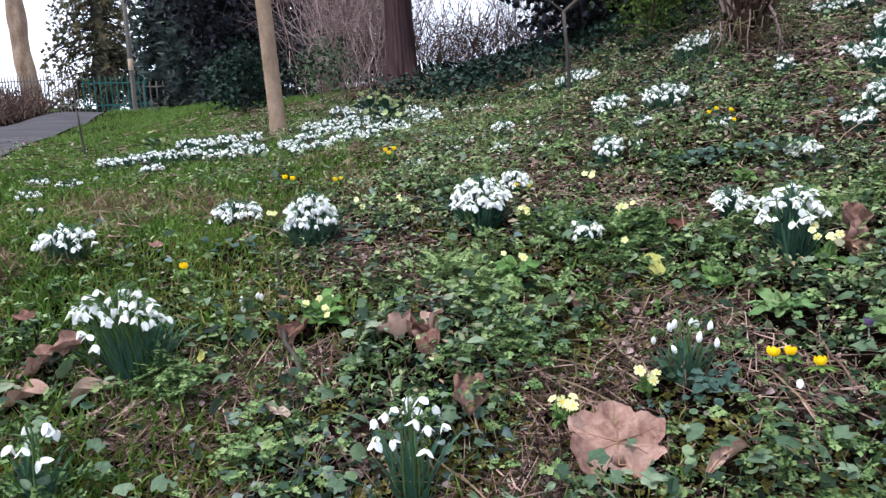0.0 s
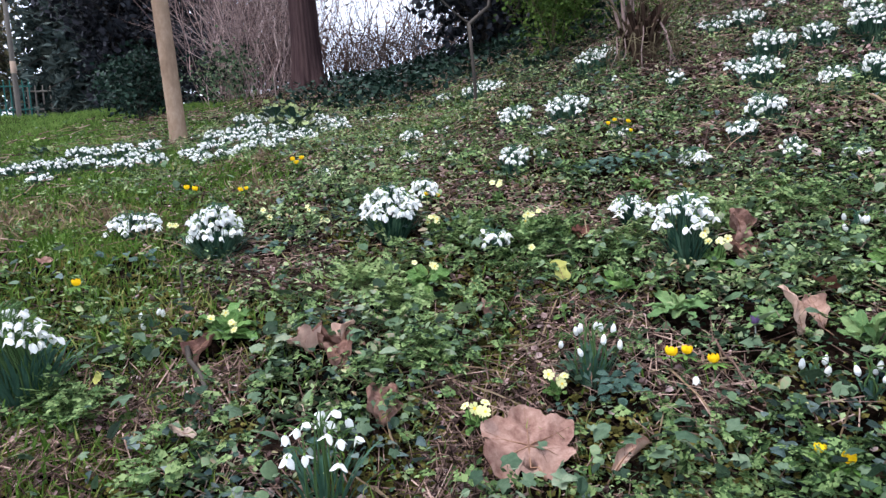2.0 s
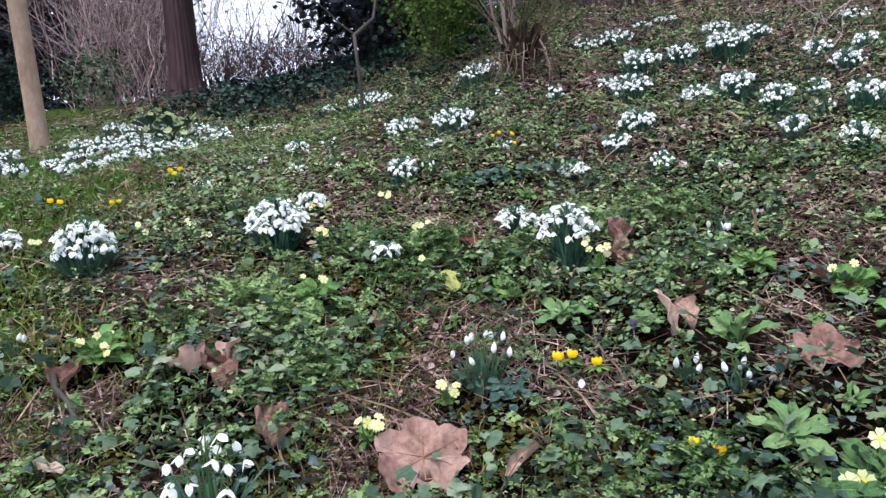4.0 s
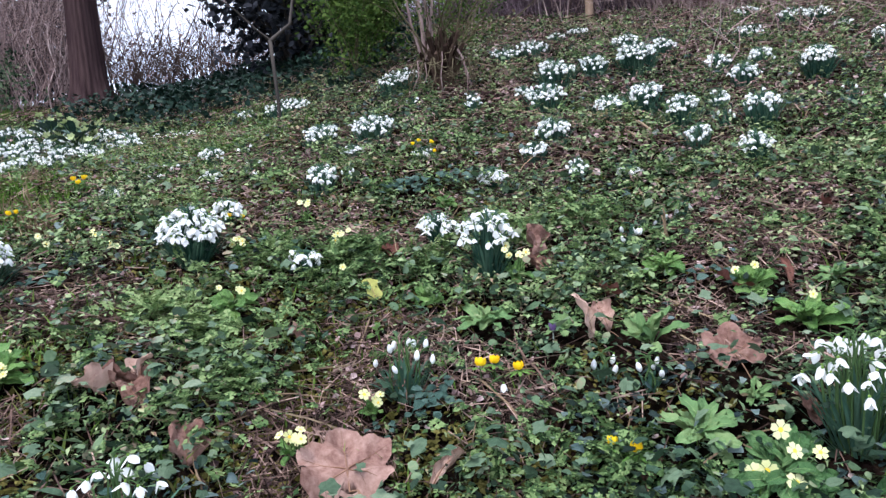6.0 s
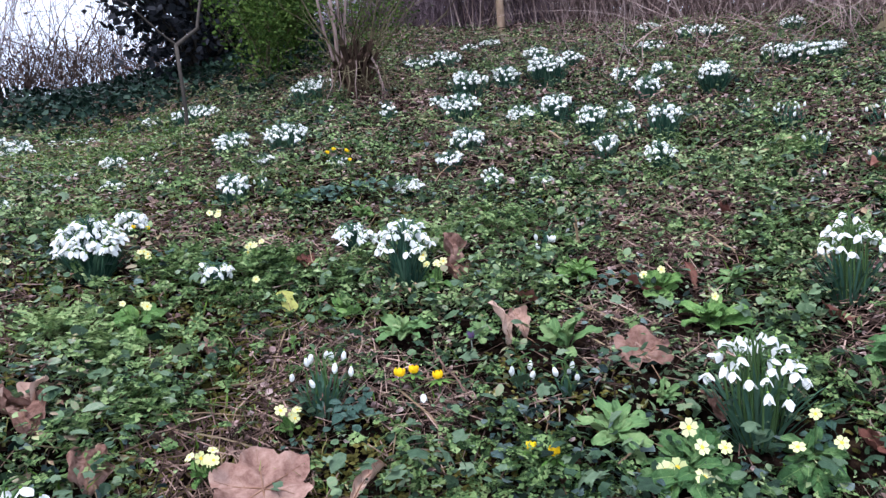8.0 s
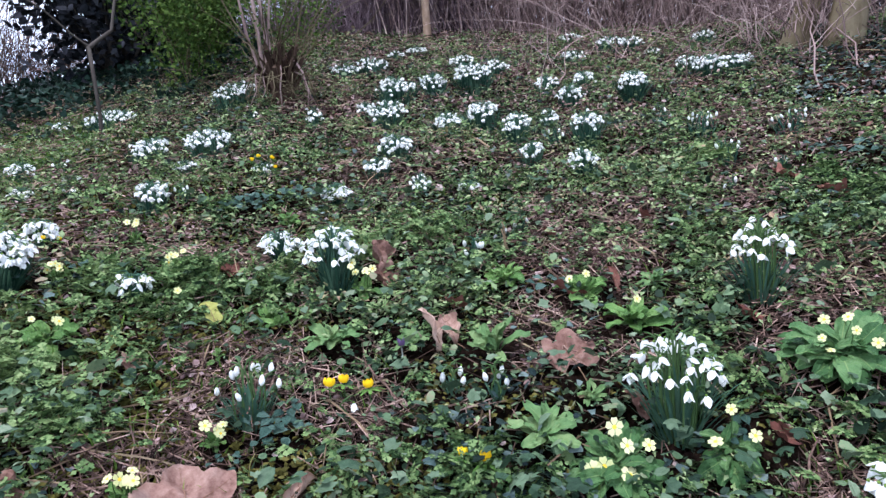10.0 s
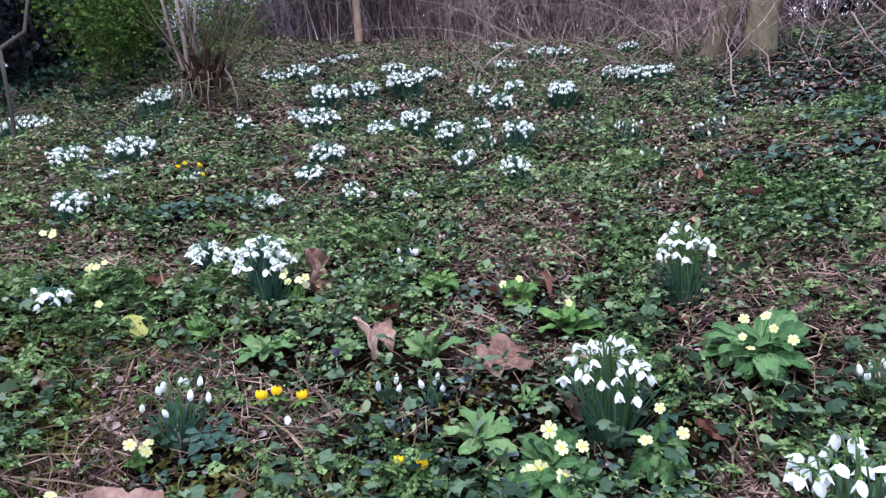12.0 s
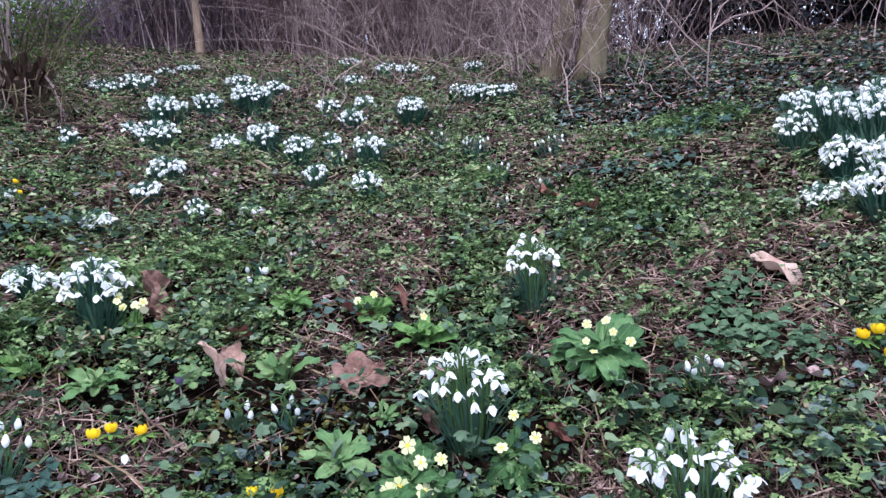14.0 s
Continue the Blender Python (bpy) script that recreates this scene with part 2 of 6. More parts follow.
def bulk_mesh(name, verts, tris, mats, smooth=False, index=None):
    """One mesh from arrays of points and triangles."""
    me = bpy.data.meshes.new(name)
    verts, tris = np.asarray(verts, np.float32), np.asarray(tris, np.int32)
    me.vertices.add(len(verts))
    me.vertices.foreach_set("co", verts.ravel())
    me.loops.add(tris.size)
    me.loops.foreach_set("vertex_index", tris.ravel())
    me.polygons.add(len(tris))
    me.polygons.foreach_set("loop_start", np.arange(0, tris.size, 3, dtype=np.int32))
    for q in mats:
        me.materials.append(q)
    if index is not None:
        me.polygons.foreach_set("material_index", np.asarray(index, np.int32))
    me.polygons.foreach_set("use_smooth", np.full(len(tris), smooth))
    me.update(calc_edges=True)
    return me


PLANTS = []  # where cover is kept thin: x, y, radius


def thing(name, x, y, label, category, group="", yaw=0.0, sink=0.0, lie=0.0):
    """An Empty at the thing's foot; lie: how far it leans with the slope, 0 to 1."""
    ob = new(name)
    ob.empty_display_size = .05
    gx, gy = (float(land(x + .05, y, False) - land(x - .05, y, False)) / .1, float(land(x, y + .05, False) - land(x, y - .05, False)) / .1)
    up = Vector((-gx * lie, -gy * lie, 1)).normalized()
    ob.matrix_basis = Matrix.Translation((x, y, float(land(x, y)) - sink)) @ Vector((0, 0, 1)).rotation_difference(up).to_matrix().to_4x4() @ pose(0, 0, 0, 0, 0, yaw)
    return tagged(ob, label, category, group)


def part(name, mesh, parent, m=None, label=""):
    ob = new(name, mesh)
    ob.parent = parent
    if m is not None:
        ob.matrix_basis = m
    if label:
        ob["label"] = label
    return ob


def under(ob, parent):
    """Hangs a part below another part of the same thing, where it stands."""
    ob.parent = parent
    ob.matrix_parent_inverse = parent.matrix_basis.inverted()
    return ob


def grid_faces(rows, cols):
    return [(r * cols + c, r * cols + c + 1, (r + 1) * cols + c + 1, (r + 1) * cols + c) for r in range(rows - 1) for c in range(cols - 1)]


def tube(points, radii, sides=5, cap=True):
    """A tapering round tube along points: verts, faces."""
    pts = [Vector(p) for p in points]
    vs, fs = [], []
    n = len(pts)
    side = None
    for k, p in enumerate(pts):
        t = (pts[min(k + 1, n - 1)] - pts[max(k - 1, 0)]).normalized()
        if side is None:
            side = t.orthogonal().normalized()
        side = (side - t * side.dot(t))
        side = side.normalized() if side.length > 1e-6 else t.orthogonal().normalized()
        up = t.cross(side)
        for j in range(sides):
            a = 2 * math.pi * j / sides
            vs.append(p + (side * math.cos(a) + up * math.sin(a)) * radii[k])
    for k in range(n - 1):
        for j in range(sides):
            fs.append((k * sides + j, k * sides + (j + 1) % sides, (k + 1) * sides + (j + 1) % sides, (k + 1) * sides + j))
    if cap:
        fs.append(tuple((n - 1) * sides + j for j in range(sides)))
    return vs, fs


def many_tubes(paths, radii, sides=3):
    """Many thin tubes at once. paths: (N, K, 3), radii: (N, K)."""
    N, K, _ = paths.shape
    t = np.gradient(paths, axis=1)
    t /= np.linalg.norm(t, axis=2, keepdims=True) + 1e-9
    ref = np.where(np.abs(t[..., 2:3]) > .8, np.array([1., 0, 0]), np.array([0, 0, 1.]))
    a = np.cross(t, ref)
    a /= np.linalg.norm(a, axis=2, keepdims=True) + 1e-9
    b = np.cross(t, a)
    ang = np.arange(sides) * 2 * np.pi / sides
    ring = a[:, :, None] * np.cos(ang)[:, None] + b[:, :, None] * np.sin(ang)[:, None]
    v = paths[:, :, None] + ring * radii[:, :, None, None]
    base = (np.arange(N) * K * sides)[:, None, None]
    k, j = np.arange(K - 1)[:, None] * sides, np.arange(sides)[None]
    j2 = (j + 1) % sides
    q = np.stack([np.stack([k + j, k + j2, k + sides + j2], -1), np.stack([k + j, k + sides + j2, k + sides + j], -1)], 2)
    f = (base[..., None, None] + q[None].reshape(1, K - 1, sides, 2, 3))
    return v.reshape(-1, 3), f.reshape(-1, 3)


def turn(yaw, pitch, roll):
    """Rotation matrices Rz(yaw) Ry(roll) Rx(pitch) for arrays of radians."""
    cy, sy, cp, sp, cr, sr = np.cos(yaw), np.sin(yaw), np.cos(pitch), np.sin(pitch), np.cos(roll), np.sin(roll)
    o, i = np.zeros_like(cy), np.ones_like(cy)
    Z = np.stack([cy, -sy, o, sy, cy, o, o, o, i], -1).reshape(-1, 3, 3)
    X = np.stack([i, o, o, o, cp, -sp, o, sp, cp], -1).reshape(-1, 3, 3)
    Y = np.stack([cr, o, sr, o, i, o, -sr, o, cr], -1).reshape(-1, 3, 3)
    return Z @ Y @ X


def strew(rng, shapes, P, size, tilt=.5, yaw=None):
    """Copies of small shapes at P with random turns, as one set of points and triangles."""
    N = len(P)
    yaw = rng.uniform(0, 2 * np.pi, N) if yaw is None else yaw
    M = turn(yaw, rng.normal(0, tilt, N), rng.normal(0, tilt, N))
    pick = rng.integers(0, len(shapes), N)
    V, T, at = [], [], 0
    for k, (sv, st) in enumerate(shapes):
        w = np.where(pick == k)[0]
        if not len(w):
            continue
        v = np.einsum("nij,vj->nvi", M[w], sv) * size[w][:, None, None] + P[w][:, None]
        t = st[None] + (np.arange(len(w)) * len(sv))[:, None, None] + at
        V.append(v.reshape(-1, 3)), T.append(t.reshape(-1, 3))
        at += len(w) * len(sv)
    return np.concatenate(V), np.concatenate(T)


def merge(*sets):
    V, T, at = [], [], 0
    for v, t in sets:
        V.append(v), T.append(np.asarray(t) + at)
        at += len(v)
    return np.concatenate(V), np.concatenate(T)


def fan_leaf(radius, fold=.25, cup=.1, stalk=0.0, n=9, shift=.0):
    """A small leaf outline as a fan of triangles; radius is a function of the angle from the tip."""
    vs = [(0, 0, 0)]
    for k in range(n):
        a = -math.pi + 2 * math.pi * (k + .5) / n
        r = radius(a)
        x, y = r * math.sin(a), r * math.cos(a)
        vs.append((x, y + shift, fold * abs(x) - cup * r * r))
    fs = [(0, k + 1, (k + 1) % n + 1) for k in range(n)]
    if stalk:
        k = len(vs)
        vs += [(-.03, -.25, 0), (.03, -.25, 0), (0, -.5, -stalk)]
        fs.append((k, k + 1, k + 2))
    v = np.array(vs, float)
    return v, np.array(fs)


def patchy(x, y, size, seed):
    """Smooth noise of about 0 to 1 over the plan."""
    a, b = x / size + seed * 3.7, y / size - seed * 5.1
    s = np.sin(a * 2.1 + 1.3 * np.sin(b * 1.7 + seed)) + np.sin(b * 2.6 + 1.1 * np.sin(a * 1.9)) + .6 * np.sin(a * 5.3 + b * 3.1) + .5 * np.sin(b * 6.1 - a * 4.7 + seed)
    return np.clip(.5 + s / 4.5, 0, 1)


# ---- the ground: one sheet, fine near the camera and coarse far off ----
def make_ground():
    u = np.linspace(-1, 1, 281)
    c = .9 * np.sinh(u * 5.2)
    X, Y = np.meshgrid(c, c)
    x, y = X.ravel(), Y.ravel()
    z = land(x, y)
    d = np.hypot(x, y)
    near = np.clip(1.6 - d / 6, 0, 1)
    z = z + near * (.010 * (patchy(x, y, .16, 2) - .5) + .008 * (patchy(x, y, .07, 5) - .5))
    n = len(u)
    i = (np.arange(n - 1)[:, None] * n + np.arange(n - 1)[None]).ravel()
    t = np.concatenate([np.stack([i, i + 1, i + n + 1], -1), np.stack([i, i + n + 1, i + n], -1)])
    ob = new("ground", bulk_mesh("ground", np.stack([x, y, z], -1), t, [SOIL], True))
    tagged(ob, "dark damp soil of a woodland bank, shade under the leaves put into its colour", "ground", kind="structure")


make_ground()


# ---- snowdrops ----
def tepal(L, width, spread, cols=3, rows=6, bulge=.18):
    """One petal that hangs from the origin and stands out by the angle spread."""
    vs = []
    for r in range(rows):
        s = r / (rows - 1)
        w = width * L * (math.sin(math.pi * min(1, .08 + .84 * s ** .85)) ** .8) * .5
        if r == rows - 1:
            w *= .35
        out = L * (math.sin(spread) * s + bulge * math.sin(math.pi * min(1, s * 1.1)) * .6)
        down = -L * (math.cos(spread) * s)
        for c in range(cols):
            q = (c / (cols - 1) - .5) * 2
            vs.append((w * q, out - abs(q) * w * .45, down))
    return vs, grid_faces(rows, cols)


def spun(profile, sides=7):
    vs = [(r * math.cos(2 * math.pi * j / sides), r * math.sin(2 * math.pi * j / sides), z) for r, z in profile for j in range(sides)]
    fs = [(k * sides + j, k * sides + (j + 1) % sides, (k + 1) * sides + (j + 1) % sides, (k + 1) * sides + j) for k in range(len(profile) - 1) for j in range(sides)]
    return vs, fs


def snowdrop_flower(L, spread, seed, fine=True):
    r = random.Random(seed)
    b = Build()
    b.add(*spun([(.02 * L, .22 * L), (.10 * L, .16 * L), (.12 * L, .06 * L), (.07 * L, -.01 * L)] if fine else [(.04 * L, .22 * L), (.11 * L, 0)], 6 if fine else 4), 1)
    for k in range(3):
        v, f = tepal(L, .66 if fine else .8, spread * r.uniform(.75, 1.25), 3, 6 if fine else 4)
        m = Matrix.Rotation(2 * math.pi * k / 3 + r.uniform(-.15, .15), 4, "Z") @ Matrix.Rotation(r.uniform(-.08, .08), 4, "Y")
        b.add([m @ Vector(p) for p in v], f)
    for k in range(3 if fine else 0):
        v, f = tepal(L * .55, .6, spread * .35, 3, 4)
        m = Matrix.Rotation(2 * math.pi * (k + .5) / 3, 4, "Z")
        k0 = len(b.f)
        b.add([m @ Vector(p) for p in v], f)
        b.m[k0 + 4:] = [1] * (len(b.f) - k0 - 4)
    return b.mesh("snowdrop_flower", [PETAL, PETAL_GREEN])


def snowdrop_bud(L):
    b = Build()
    b.add(*spun([(.02 * L, .22 * L), (.10 * L, .16 * L), (.11 * L, .05 * L), (.08 * L, 0)], 6), 1)
    b.add(*spun([(.07 * L, 0), (.20 * L, -.22 * L), (.28 * L, -.52 * L), (.24 * L, -.78 * L), (.10 * L, -.96 * L), (.01, -L)], 9))
    return b.mesh("snowdrop_bud", [PETAL, PETAL_GREEN])


OPEN = [snowdrop_flower(1.0, a, k) for k, a in enumerate((.38, .5, .62, .76, .92))]
OPEN_FAR = [snowdrop_flower(1.0, a, k, False) for k, a in enumerate((.45, .6, .75, .92))]
BUD = [snowdrop_bud(1.0)]


def strip(b, base, heading, length, width, lean, droop, rows=6, mat=0, cols=3):
    """A grass-like blade that rises from base, leans towards heading and arches over."""
    side = Vector((-math.sin(heading), math.cos(heading), 0))
    out = Vector((math.cos(heading), math.sin(heading), 0))
    p, a, vs = Vector(base), math.pi / 2 - lean, []
    for r in range(rows):
        s = r / (rows - 1)
        w = width * (1 - .25 * s if s < .8 else .8 * (1 - s) / .2 + .12) * .5
        up = out * -math.sin(a) + Vector((0, 0, math.cos(a)))
        for c in range(cols):
            q = (c / (cols - 1) - .5) * 2
            vs.append(p + side * w * q + up * abs(q) * w * .35)
        a2 = math.pi / 2 - lean - droop * s * s
        p = p + (out * math.cos(a2) + Vector((0, 0, math.sin(a2)))) * (length / (rows - 1))
        a = a2
    b.add(vs, grid_faces(rows, cols), mat)


def snowdrops(x, y, h, w, n, kind="open", L=.0225, lean=0.0, dense=1.0, group="snowdrop clumps"):
    """A clump of snowdrops h tall with n flowers over a head w wide."""
    r = random.Random(int(x * 7919 + y * 104729) & 0xFFFFFF)
    near = math.hypot(x, y) < 2.2
    close = math.hypot(x, y) < 1.62
    many = "dense" if n > 9 else "small"
    if n == 1:
        text = "single white snowdrop rising from the leafy ground"
    elif kind == "bud":
        text = "small tuft of snowdrops in closed white bud" if n < 7 else "tuft of snowdrops in white bud among narrow leaves"
    else:
        text = f"{many} clump of white snowdrops above narrow blue-green leaves"
    ob = thing("snowdrop_clump" if n > 1 else "snowdrop", x, y, text, "snowdrops" if n > 1 else "snowdrop", group if n > 1 else "single snowdrops", sink=.004)
    foot = min(max(.012, w * (.20 if math.hypot(x, y) < 2.2 else .38)), .09)
    PLANTS.append((x, y, max(foot * 1.6, .045 if n > 4 else 0)))
    b = Build()
    if n > 3 and kind == "open":
        n = int(n * (1.8 if close else 3.9 if near else 3.7))
    L *= .84 if near else .68
    blades = int((14 + n * (2.1 if near else 1.5)) * dense) if n > 1 else 3
    for k in range(blades):
        a, q = r.uniform(0, 2 * math.pi), math.sqrt(r.random())
        le = h * r.uniform(.44, .74 if near else .82) * (1 if kind == "open" else .85)
        fx, fy = foot * q * math.cos(a), foot * q * math.sin(a)
        strip(b, (fx, fy, float(land(x + fx, y + fy, False) - land(x, y, False))), a + r.uniform(-.5, .5), le * (1 if near else 1.12), r.uniform(.0036, .0068) * (1 if near else 1.5), q * r.uniform(.2, .95 if near else .75) + (.04 if n > 4 else .0), r.uniform(.05, .75), 6 if near else 4, cols=3 if near else 2)
        if close:
            part("leaf", b.mesh("leaf", [BLADE]), ob)
            b = Build()
    for k in range(n):
        a, q = 2.4 * k + r.uniform(-.4, .4), math.sqrt((k + .5) / n) * r.uniform(.85, 1.1)
        if n == 1:
            q = .3
        reach = w * (.38 if near else .37)
        hx, hy = q * reach * math.cos(a), q * reach * math.sin(a)
        if not near and n > 6:
            # older clumps run up the slope
            up = Vector((x, y, 0)).normalized()
            along = hx * up.x + hy * up.y
            hx, hy = hx + up.x * along * 1.1, hy + up.y * along * 1.1
        hx += lean * h * .5
        slope = float(land(x + hx, y + hy, False) - land(x, y, False))
        hz = h * (1 - (.26 if near else .16) * q * q) * r.uniform(.74 if near and not close else .82 if near else .72, 1.04) + slope * (.7 if near else .75)
        size = L * r.uniform(.88, 1.12)
        bx, by = foot * q * math.cos(a), foot * q * math.sin(a)
        over = Vector((math.cos(a), math.sin(a), 0)) * .012
        tip = Vector((hx, hy, hz - size * .25))
        pts = [Vector((bx, by, float(land(x + bx, y + by, False) - land(x, y, False)))), Vector((bx * .7 + hx * .3, by * .7 + hy * .3, hz * .45)), Vector((hx, hy, hz * .9)) - over * 1.2, Vector((hx, hy, hz)) - over * .5, Vector((hx, hy, hz)) + over * .3, tip + over]
        tube_set = tube(pts, [.0019, .0018, .0016, .0013, .0009, .0007], 4 if near else 3, False)
        spathe = [pts[3] + over * -.3, pts[4] + Vector((0, 0, .006)), pts[5] + Vector((0, 0, .012))]
        fl = part("flower", r.choice((OPEN if near else OPEN_FAR) if kind == "open" else BUD), ob,
                  Matrix.Translation(tip + over - Vector((0, 0, size * .18))) @ Euler((r.uniform(-.45, .45), r.uniform(-.45, .45), r.uniform(0, 6.3))).to_matrix().to_4x4() @ Matrix.Scale(size, 4))
        if close:
            sb = Build()
            sb.add(*tube_set)
            sb.add(*tube(spathe, [.0015, .0018, .0004], 4, False))
            under(part("stem", sb.mesh("stem", [STEM]), ob), fl)
        else:
            b.add(*tube_set)
    if b.f:
        part("foliage", b.mesh("foliage", [BLADE]), ob)
    return ob


# ---- broad-leaved plants ----
def broad_leaf(L, W, arch, stalk=.25, wavy=.02, seed=0, pointed=.5, rows=9, cols=5):
    """A leaf of length L along +y from its stalk, arching up and over, with a channel down the middle."""
    r = random.Random(seed)
    vs, p, a = [], Vector((0, 0, 0)), arch
    ph = r.uniform(0, 6)
    for k in range(rows):
        s = k / (rows - 1)
        t = max(0, (s - stalk) / (1 - stalk))
        w = W * .5 * (math.sin(math.pi * min(1, t ** (1.5 - .8 * pointed) * .96)) ** (.6 + .3 * pointed)) + .012 * (1 - t)
        if k == rows - 1:
            w = W * (.22 - .18 * pointed)
        up = Vector((0, -math.sin(a), math.cos(a)))
        for c in range(cols):
            q = (c / (cols - 1) - .5) * 2
            ripple = wavy * L * math.sin(ph + s * 17 + c * 2.1) * abs(q) * t
            vs.append(p + Vector((w * q, 0, 0)) + up * (abs(q) * w * .38 + ripple))
        a -= arch * 1.35 / rows + .02
        p = p + Vector((0, math.cos(a), math.sin(a))) * (L / (rows - 1))
    b = Build()
    b.add(vs, grid_faces(rows, cols))
    rib = [Vector(vs[k * cols + cols // 2]) + Vector((0, 0, .0006)) for k in range(rows)]
    b.add(*tube(rib, [.011 * (1 - .7 * k / rows) for k in range(rows)], 4, False), 1)
    return b


RIB = surface("leaf_midrib", [(0, (.16, .26, .09)), (1, (.28, .36, .16))], .5, 80, .2, .1, "object", .1)
PRIM_LEAVES = [broad_leaf(1, .36, .72, .14, .055, k, 0, 11, 7).mesh("primrose_leaf", [PRIM_LEAF, RIB]) for k in range(4)]
OLD_LEAVES = [broad_leaf(1, .33, .66, .20, .045, k, .05, 13, 7).mesh("primrose_leaf", [OLD_LEAF, RIB]) for k in range(4)]
DARK_LEAVES = [broad_leaf(1, .62, .45, .3, .035, 20 + k, .3).mesh("dark_leaf", [DARK_LEAF, DARK_LEAF]) for k in range(4)]
SOFT_LEAVES = [broad_leaf(1, .60, .45, .35, .05, 30 + k, .2).mesh("soft_leaf", [SOFT_LEAF, SOFT_LEAF]) for k in range(4)]
LONG_LEAVES = [broad_leaf(1, .29, .75, .10, .06, 10 + k, .08, 11, 7).mesh("rosette_leaf", [GREY_LEAF, RIB]) for k in range(4)]


def primrose_flower():
    b = Build()
    for k in range(5):
        a = 2 * math.pi * k / 5
        m = Matrix.Rotation(a, 4, "Z")
        pts = [(-.07, .12, .02), (.07, .12, .02), (-.40, .62, .10), (0, .55, .05), (.40, .62, .10), (-.27, .97, .06), (0, .90, .04), (.27, .97, .06)]
        b.add([m @ Vector(p) for p in pts], [(0, 1, 3), (0, 3, 2), (1, 4, 3), (2, 3, 6, 5), (3, 4, 7, 6)])
    b.add(*spun([(.0, .05), (.14, .07), (.25, .055)], 8), 1)
    b.add(*spun([(.27, .03), (.10, -.2), (.12, -.9), (.05, -1.1)], 6), 2)
    return b.mesh("primrose_flower", [PRIM_PETAL, PRIM_EYE, STEM])


PRIM_FLOWER = primrose_flower()


def primrose(x, y, size, leaves, flowers, colour="prim", bloom=.0125, tall=.06, label="", rise=0):
    """A primrose tuft or a plain rosette: size is the spread of its leaves."""
    r = random.Random(int(x * 5003 + y * 91193) & 0xFFFFFF)
    if not label:
        label = "primrose plant with pale yellow flowers and crinkled leaves" if flowers else "low rosette of soft grey-green leaves"
    ob = thing("primrose" if flowers else "leaf_rosette", x, y, label, "primrose" if flowers else "plant", "primroses" if flowers else "leaf rosettes", sink=.003, lie=.85)
    PLANTS.append((x, y, size * (.52 if colour == "prim" else .46)))
    shapes = {"prim": PRIM_LEAVES, "old": OLD_LEAVES, "grey": LONG_LEAVES, "dark": DARK_LEAVES, "soft": SOFT_LEAVES}[colour]
    old = colour == "old"
    colour = "prim" if old else colour
    leaves = int(leaves * (3.6 if old else 3.6 if colour == "prim" else 2.8 if colour == "grey" else 2.6 if colour == "soft" else 1.8))
    raise_by = .016 + .004 * min(3, math.hypot(x, y))
    for k in range(leaves):
        a = 137.5 * k + r.uniform(-45, 45)
        inner = k / max(1, leaves - 1)
        L = size * (.50 if old else .60 if colour == "prim" and math.hypot(x, y) > 1.3 else .50 if colour == "prim" else .56) * (1 - .5 * inner) * r.uniform(.5, 1.15)
        if colour in ("dark", "soft"):
            L = size * (.26 if colour == "dark" else .19) * r.uniform(.7, 1.2)
            u, v = r.uniform(-.42, .42) * size, r.uniform(-.34, .34) * size
            part("leaf", shapes[r.randrange(4)], ob, pose(u, v, .022 + r.uniform(0, .02), r.uniform(-12, 16), r.uniform(-18, 18), a) @ Matrix.Scale(L, 4))
            continue
        part("leaf", shapes[r.randrange(4)], ob, pose(r.uniform(-.06, .06) * size, r.uniform(-.06, .06) * size, raise_by * (.5 + .6 * inner), (42 * inner ** 1.8 - 6 if old else (rise + 2 + 38 * inner) if colour == "grey" else 6 + 44 * inner) + r.uniform(-12, 16), r.uniform(-32, 32), a) @ Matrix.Scale(L, 4))
    for k in range(flowers):
        a, q = 2.4 * k + r.uniform(-.6, .6), math.sqrt((k + .6) / flowers) * size * (.26 if old else .28)
        hz = tall * r.uniform(.5 if old else .7, 1.1)
        top = Vector((q * math.cos(a), q * math.sin(a), hz))
        face = math.radians(r.uniform(15, 60))
        head = (Vector((-x, -y, 0)).normalized() * math.sin(face) + Vector((r.uniform(-.5, .5), r.uniform(-.5, .5), math.cos(face)))).normalized()
        m = Matrix.Translation(top) @ head.to_track_quat("Z", "Y").to_matrix().to_4x4() @ Matrix.Rotation(r.uniform(0, 6), 4, "Z") @ Matrix.Scale(bloom * (.82 if math.hypot(x, y) > 1.3 else 1) * r.uniform(.7, 1.02), 4)
        fl = part("flower", PRIM_FLOWER, ob, m)
        sb = Build()
        sb.add(*tube([(top.x * .2, top.y * .2, 0), (top.x * .7, top.y * .7, hz * .6), top - head * bloom], [.0013, .0012, .001], 4, False))
        under(part("stem", sb.mesh("stem", [STEM]), ob), fl)
    return ob


def aconite_meshes():
    b = Build()
    for k in range(6):
        m = Matrix.Rotation(math.pi * k / 3, 4, "Z")
        vs = []
        for r_, (out, up, w) in enumerate([(.08, 0, .12), (.52, .10, .36), (.80, .50, .48), (.86, .98, .42), (.80, 1.32, .16)]):
            for q in (-1, 0, 1):
                vs.append(m @ Vector((w * q, out - abs(q) * .10, up)))
        b.add(vs, grid_faces(5, 3))
    flower = b.mesh("aconite_flower", [GOLD])
    b = Build()
    b.add([(-.07, .05, 0), (.07, .05, 0), (-.22, .9, -.06), (.22, .9, -.06), (-.10, 1.5, -.22), (.10, 1.5, -.22)], [(0, 1, 3, 2), (2, 3, 5, 4)])
    return flower, b.mesh("aconite_ruff", [RUFF])


